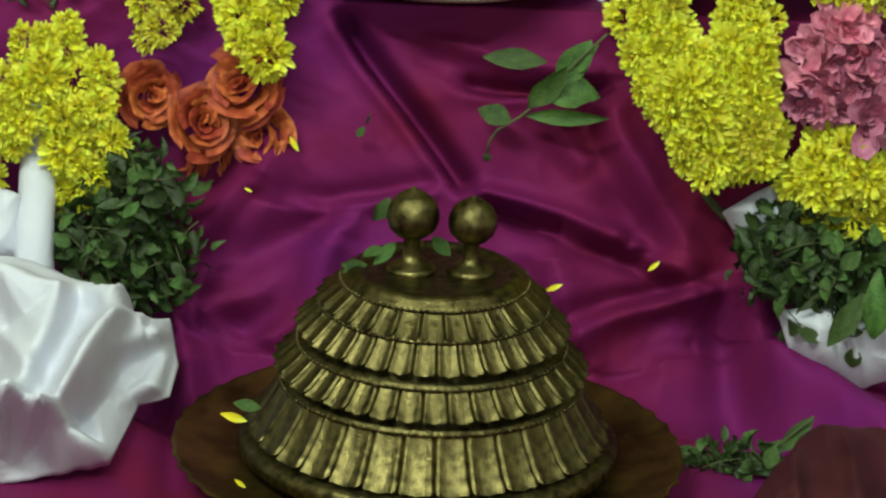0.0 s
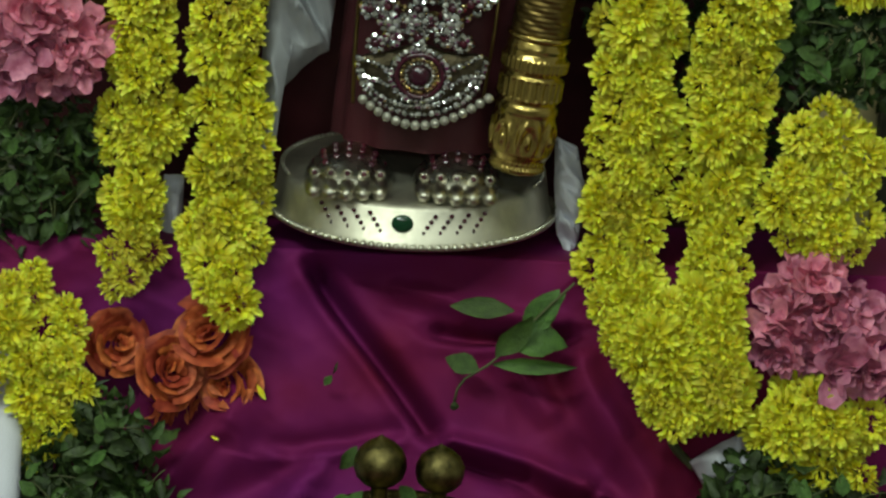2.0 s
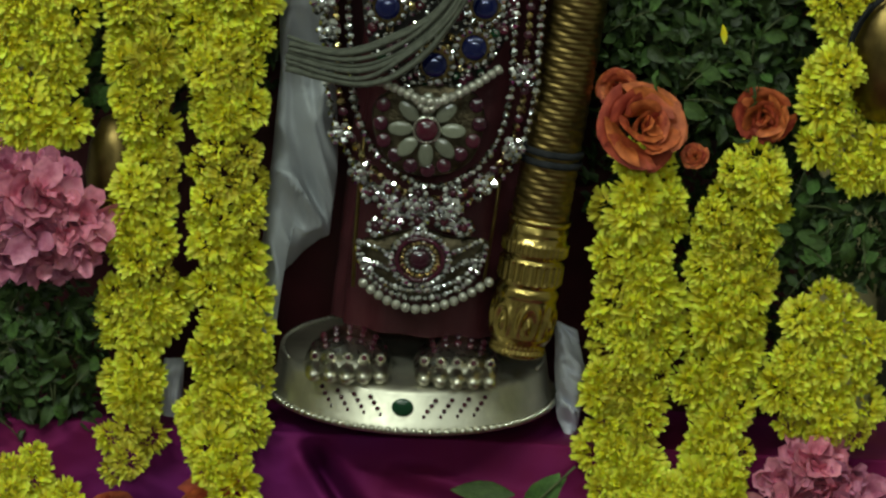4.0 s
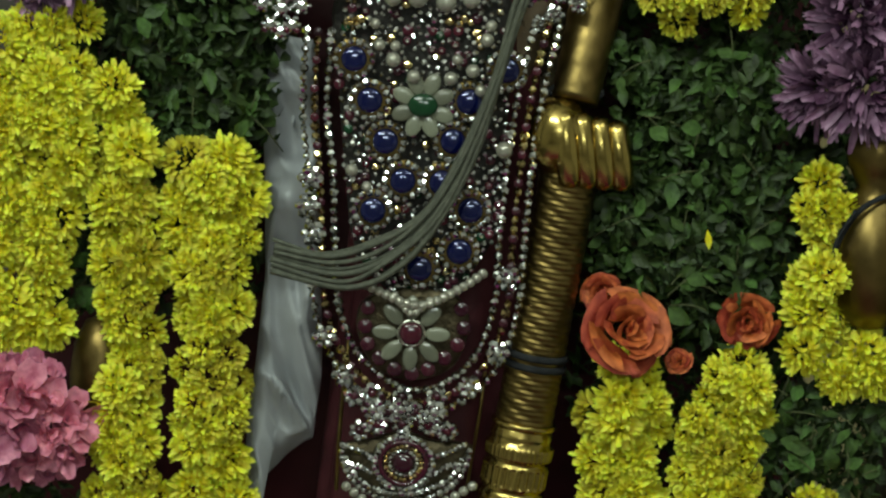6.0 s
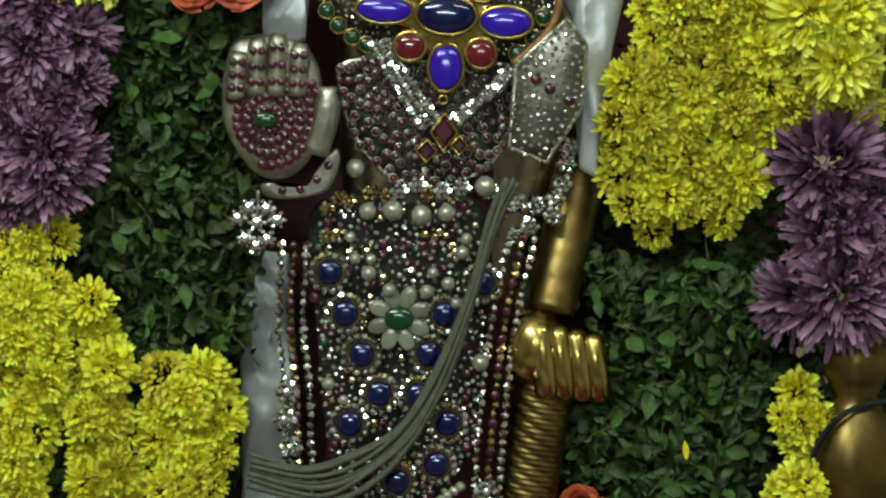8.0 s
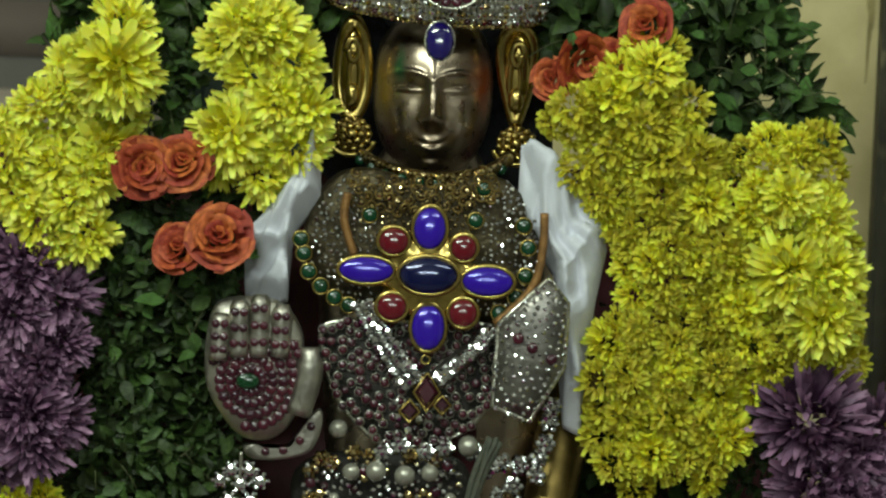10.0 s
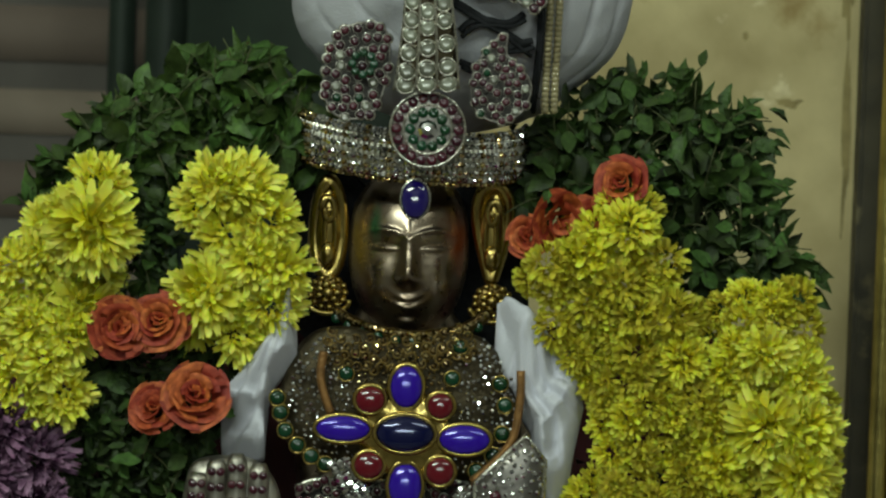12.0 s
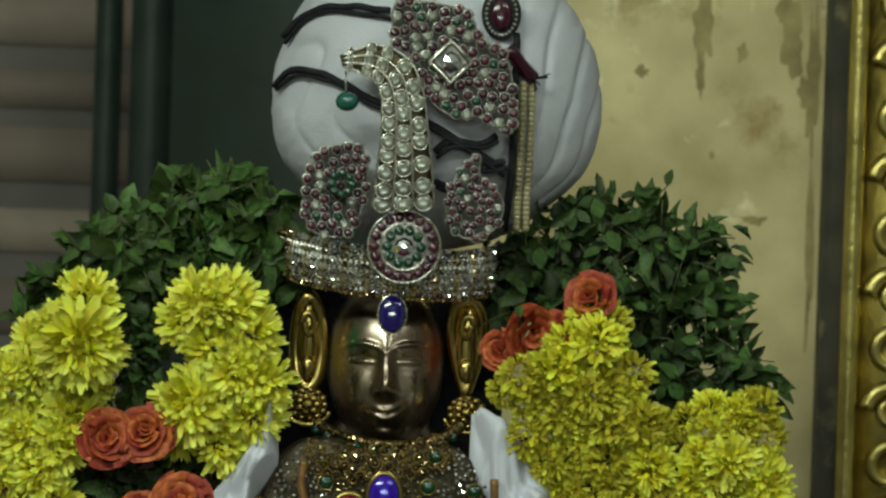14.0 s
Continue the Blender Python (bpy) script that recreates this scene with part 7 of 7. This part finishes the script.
for k in range(64):
    a = math.pi + math.pi * (k + 0.5) / 64
    c = Vector((hc.x + BX * math.cos(a), hc.y + BY * math.sin(a), hc.z - 0.009 * abs(math.sin(a)) - 0.004 * math.cos(a)))
    out = Vector((math.cos(a), math.sin(a), 0))
    rib = [c + out * (0.0065 * math.cos(t)) + Vector((0, 0, 0.0145 * math.sin(t))) for t in [-1.25 + 2.5 * i / 7 for i in range(8)]]
    part("rib", tube(rib, 0.0018, 6), M_SILVER, band)
    for i, p in enumerate(rib):
        (gilt_c if (k % 4 == 0 or i < 1 or k < 12) else white).append(p + out * 0.0018)
    if k % 4 == 1:
        reds.append(rib[1] + out * 0.002)
crystals(band, white, 0.0017, M_CRYSTAL, 21, wobble=0.45)
crystals(band, gilt_c, 0.0017, M_CRYSTALGOLD, 22, wobble=0.45)
for p in reds:
    stone(band, "ruby", S_RUBY, p, 0.0017)

# round jewel on the band
rj = thing("round_forehead_jewel", (0.0200, -0.0850, 1.6343), "round jewel of rubies and emeralds with a diamond", "jewel")
rc = Vector((0.0194, -0.0780, 1.6546))
part("disc", slab([(p.x, p.z) for p in circle(rc, 0.0212, 48)], -0.074, 0.004, dome=0.001), M_SILVERDULL, rj)
for r in (0.0208, 0.0136):
    part("ring", tube(circle(rc + Vector((0, -0.0006, 0)), r, 48), 0.0008, 6, True), M_SILVER, rj)
for p in circle(rc + Vector((0, -0.0008, 0)), 0.0172, 18):
    stone(rj, "ruby", S_RUBY, p, 0.0029)
for p in circle(rc + Vector((0, -0.0008, 0)), 0.0096, 10):
    stone(rj, "emerald", S_EMERALD, p, 0.0030)
stone(rj, "crystal", S_CRYSTAL, rc + Vector((0, -0.001, 0)), 0.0056)
drop = thing("forehead_drop", (0.0142, -0.0600, 1.6072), "violet drop stone in silver hanging over the brow", "drop jewel")
dc = Vector((0.0140, -0.0620, 1.6151))
stone(drop, "violet_stone", stone_mesh("violet_drop", M_VIOLETDARK), dc, 0.0078, 0.0108)
part("bezel", tube(circle(dc + Vector((0, 0.001, 0)), 0.0082, 24, 0.0112), 0.0007, 6, True), M_SILVER, drop)

# tall plume panel with rows of uncut stones, hooked at its top
pl = thing("plume_jewel", (0.0171, -0.0800, 1.6763), "tall hooked silver plume set with uncut stones", "plume jewel")
left_edge = [(-0.0001, -0.0820, 1.6757), (0.0027, -0.0850, 1.6985), (0.0045, -0.0870, 1.7212), (0.0039, -0.0870, 1.7406), (-0.0016, -0.0860, 1.7501), (-0.0098, -0.0840, 1.7538), (-0.0193, -0.0820, 1.7574)]
right_edge = [(0.0358, -0.0820, 1.6776), (0.0337, -0.0850, 1.6995), (0.0307, -0.0870, 1.7221), (0.0270, -0.0870, 1.7446), (0.0181, -0.0860, 1.7621), (-0.0006, -0.0840, 1.7696), (-0.0208, -0.0820, 1.7625)]
ledge, redge = smooth_path(left_edge, 40), smooth_path(right_edge, 40)
bm = bmesh.new()
rows_f, rows_b = [], []
for a, b in zip(ledge, redge):
    rows_f.append([bm.verts.new(a.lerp(b, i / 6) + Vector((0, -0.003 * math.sin(math.pi * i / 6), 0))) for i in range(7)])
    rows_b.append([bm.verts.new(a.lerp(b, i / 6) + Vector((0, 0.003, 0))) for i in range(7)])
for rows_ in (rows_f, rows_b):
    for a, b in zip(rows_, rows_[1:]):
        for i in range(6):
            bm.faces.new((a[i], a[i + 1], b[i + 1], b[i]))
for i in (0, 6):
    for j in range(39):
        bm.faces.new((rows_f[j][i], rows_f[j + 1][i], rows_b[j + 1][i], rows_b[j][i]))
bmesh.ops.recalc_face_normals(bm, faces=bm.faces)
part("panel", bm, M_JEWELBACK, pl)
for w in (0.0, 0.34, 0.66, 1.0):
    part("beaded_wire", tube([a.lerp(b, w) + Vector((0, -0.003 * math.sin(math.pi * w) - 0.001, 0)) for a, b in zip(ledge, redge)], 0.0008, 5), M_SILVER, pl)
for j in range(11):
    s = 0.03 + 0.93 * j / 10
    a, b = ledge[int(s * 39)], redge[int(s * 39)]
    wid = (b - a).length
    for w in (0.17, 0.5, 0.83):
        bz = part("bezel", tube(circle(a.lerp(b, w) + Vector((0, -0.003 * math.sin(math.pi * w) - 0.0006, 0)), wid * 0.145, 14, 0.0047), 0.0006, 5, True), M_SILVER, pl)
        stone(bz, "uncut_stone", S_KUNDAN, a.lerp(b, w) + Vector((0, -0.003 * math.sin(math.pi * w) - 0.0003, 0)), wid * 0.13, 0.0042)
part("drop_wire", tube([(-0.0173, -0.0820, 1.7545), (-0.0168, -0.0840, 1.7416)], 0.0006, 5), M_SILVER, pl)
stone(pl, "emerald_drop", stone_mesh("emerald_drop", M_TEAL, "bead"), (-0.0160, -0.0850, 1.7367), 0.0068, 0.0058)


def ruby_spray(name, label, poly, y, gap, r, seed, centre=None):
    """A pierced silver jewel of many small rubies in rings inside an outline."""
    t = thing(name, (sum(p[0] for p in poly) / len(poly), y, min(p[1] for p in poly)), label, "jewel")
    rng = random.Random(seed)
    out = rounded(poly)
    part("rim", tube([(x, y, z) for x, z in out], 0.0008, 6, True), M_SILVERDULL, t)
    # solid sheet whose dark colour stands for the shade in the holes
    part("plate", slab(out, y + 0.0006, 0.0012), M_PIERCE_SHADE, t, "dark plate painted as the shade behind pierced silver")
    for p in scatter(out, gap, rng):
        me, nm = (S_RUBY, "ruby") if rng.random() < 0.8 else ((S_KUNDAN, "uncut_stone") if rng.random() < 0.6 else (S_EMERALD, "emerald"))
        bz = part("bezel", tube(circle((p[0], y, p[1]), r * 1.25, 10), 0.0007, 4, True), M_SILVER, t)
        stone(bz, nm, me, (p[0], y - 0.001, p[1]), r)
    if centre:
        for q in circle(centre, 0.0060, 8):
            stone(t, "emerald", S_EMERALD, q + Vector((0, -0.003, 0)), 0.0024)
    return t


ruby_spray("left_turban_jewel", "rounded silver jewel ringed with rubies on turban", [(-0.036, 1.665), (-0.039, 1.684), (-0.033, 1.704), (-0.020, 1.712), (-0.007, 1.710), (-0.003, 1.695), (-0.006, 1.675), (-0.012, 1.662), (-0.025, 1.659)], -0.074, 0.0049, 0.0023, 31, Vector((-0.0175, -0.0780, 1.6897)))
ruby_spray("feather_jewel", "pointed silver feather jewel with small rubies", [(0.045, 1.667), (0.043, 1.684), (0.049, 1.697), (0.061, 1.709), (0.062, 1.697), (0.072, 1.688), (0.076, 1.678), (0.070, 1.665), (0.057, 1.660)], -0.074, 0.0044, 0.0020, 32)
sq = ruby_spray("square_turban_jewel", "pierced silver square jewel of rubies and diamond", [(0.010, 1.793), (0.029, 1.795), (0.052, 1.789), (0.059, 1.775), (0.071, 1.769), (0.078, 1.753), (0.079, 1.722), (0.061, 1.730), (0.041, 1.732), (0.030, 1.742), (0.024, 1.761), (0.012, 1.770)], -0.080, 0.0052, 0.0025, 33)
dcn = Vector((0.0427, -0.0860, 1.7613))
part("diamond_frame", tube([dcn + Vector((0.012 * x, 0, 0.012 * z)) for x, z in ((0, 1), (0.5, 0.5), (1, 0), (0.5, -0.5), (0, -1), (-0.5, -0.5), (-1, 0), (-0.5, 0.5))], 0.0014, 6, True), M_SILVER, sq)
part("diamond_plate", slab([(dcn.x + 0.0115 * x, dcn.z + 0.0115 * z) for x, z in ((0, 1), (1, 0), (0, -1), (-1, 0))], -0.082, 0.002), M_SILVERDULL, sq)
stone(sq, "crystal", S_CRYSTAL, dcn, 0.0062)
ov = thing("oval_pendant", (0.0727, -0.0600, 1.7792), "oval dark red pendant with a beaded rim", "pendant")
oc = on_front((0.0716, -0.0600, 1.7906)) + Vector((0, -0.003, 0))
part("backing", slab([(p.x, p.z) for p in circle(oc, 0.0115, 32, 0.0150)], oc.y, 0.003), M_BLACK, ov)
stone(ov, "ruby", S_RUBY, oc + Vector((0, -0.003, 0)), 0.0062, 0.0094)
for p in circle(oc + Vector((0, -0.003, 0)), 0.0088, 26, 0.0122):
    stone(ov, "seed_pearl", S_PEARL, p, 0.0011)
S_GILTPEARL = stone_mesh("seed_pearl", M_GILTPEARL, "bead")
ps = thing("pearl_strings", (0.0895, -0.0600, 1.6686), "two hanging strings of gilt seed pearls with tassel", "pearls")
for dx in (-0.0026, 0.0026):
    a, b = Vector((0.0883, -0.0700, 1.7502)), Vector((0.0875, -0.0700, 1.6671))
    n = 30
    for i in range(n):
        p = a.lerp(b, i / (n - 1))
        q = on_turban(p.x + dx, p.z, 0.004)
        q.y = min(q.y, -0.045)
        stone(ps, "seed_pearl", S_GILTPEARL, q, 0.0024)
part("tassel_knot", tube([on_front(p) + Vector((0, -0.004, 0)) for p in smooth_path([(0.0756, -0.0600, 1.7712), (0.0848, -0.0600, 1.7600), (0.0915, -0.0600, 1.7537)], 8)], 0.0044, 8), M_RUBY, ps, "dark red wound thread knot")
for k in range(10):
    rg = random.Random(k)
    a = on_front((0.0915, -0.0600, 1.7537)) + Vector((0, -0.004, 0))
    part("fringe", tube([a, a + Vector((rg.uniform(-0.002, 0.010), -0.002, rg.uniform(-0.008, 0.004)))], 0.0004, 4), M_BLACK, ps)

# ---------------------------------------------------------------- ears
def ear(side, c, drop):
    """A long polished ear cover with a rolled rim, an inner curl and a clustered drop below."""
    c, d0 = Vector(c), Vector(drop)
    e = thing("gold_ear_ornament", d0, "polished gold ear cover with clustered drop", "ear ornament", "ear ornaments")
    rim = []
    for k in range(40):
        t = 2 * math.pi * k / 40
        w = 0.0076 * (1.0 + 0.30 * math.sin(t))
        rim.append(c + Vector((w * math.cos(t) + side * 0.0015 * math.sin(2 * t), -0.003 * math.sin(t) ** 2, 0.0270 * math.sin(t))))
    part("rim", tube(rim, 0.0040, 12, True), M_GOLD, e)
    inner = [c + Vector((side * (0.0030 * math.cos(t) - 0.001), -0.0055 - 0.001 * math.sin(t), -0.004 + 0.0150 * math.sin(t))) for t in [2 * math.pi * k / 26 for k in range(26)]]
    part("inner_loop", tube(inner, 0.0016, 8, True), M_GOLD, e)
    curl = [c + Vector((side * 0.0042 * math.cos(t) * (1 - 0.08 * t), -0.0066, 0.010 + 0.0085 * math.sin(t) * (1 - 0.08 * t))) for t in [0.35 * k for k in range(20)]]
    part("curl", tube(curl, 0.0021, 8), M_GOLD, e)
    bm = bmesh.new()
    bmesh.ops.create_uvsphere(bm, u_segments=20, v_segments=14, radius=1, matrix=Matrix.Translation(c + Vector((0, -0.0015, -0.002))) @ Matrix.Diagonal((0.0080, 0.0046, 0.0255, 1)))
    part("shell", bm, M_GOLD, e)
    bm = bmesh.new()
    bmesh.ops.create_uvsphere(bm, u_segments=20, v_segments=14, radius=1, matrix=Matrix.Translation(c + Vector((0, -0.0055, -0.015))) @ Matrix.Diagonal((0.0048, 0.004, 0.0075, 1)))
    part("lobe", bm, M_GOLD, e)
    for ring, (r, n) in enumerate(((0.0, 1), (0.0052, 7), (0.0098, 13))):
        for k in range(n):
            a = 2 * math.pi * k / n
            attach(new("grain", ME_GOLDGRAIN), e, Matrix.Translation(d0 + Vector((r * math.cos(a), -0.005 + 0.0015 * ring, 0.85 * r * math.sin(a)))) @ Matrix.Scale((0.0036, 0.0025, 0.0021)[ring], 4))
    bm = bmesh.new()
    bmesh.ops.create_uvsphere(bm, u_segments=24, v_segments=12, radius=1, matrix=Matrix.Translation(d0) @ Matrix.Diagonal((0.0112, 0.004, 0.0098, 1)))
    part("boss", bm, M_GOLDDULL, e)
    part("fringe", tube([d0 + Vector((0.0125 * math.cos(t), -0.001, -0.004 - 0.008 * abs(math.sin(t)))) for t in [math.pi + math.pi * k / 16 for k in range(17)]], 0.0018, 7), M_GOLD, e)
    return e


ME_GOLDGRAIN = stone_mesh("grain", M_GOLD, "bead")
ear(-1, (-0.0344, -0.0180, 1.5957), (-0.0335, -0.0240, 1.5594))
ear(1, (0.0588, -0.0180, 1.5964), (0.0599, -0.0240, 1.5574))
# black cloth that fills the back of the head
hood = [(-0.052, 1.639), (0.077, 1.640), (0.080, 1.585), (0.077, 1.534), (0.016, 1.519), (-0.049, 1.530), (-0.054, 1.581)]
tagged(part("black_cloth", slab(rounded(hood), 0.045, 0.012, dome=0.004), M_BLACK), "black cloth behind the statue's head", "cloth")
# short collar of dark stones under the chin
nk = thing("neck_collar", (0.0133, -0.0500, 1.5459), "gilt neck collar with dark green stones", "collar")
npath = smooth_path([(-0.0281, -0.0300, 1.5483), (-0.0112, -0.0450, 1.5415), (0.0152, -0.0550, 1.5381), (0.0415, -0.0450, 1.5416), (0.0564, -0.0300, 1.5494)], 40)
part("torque", tube(npath, 0.0035, 8), M_GOLDDULL, nk)
crystals(nk, [p + Vector((0, -0.004, 0.001)) for p in npath], 0.0020, M_CRYSTALGOLD, 41)
for p in npath[::4]:
    stone(nk, "emerald", S_EMERALD, p + Vector((0, -0.004, -0.003)), 0.0030)
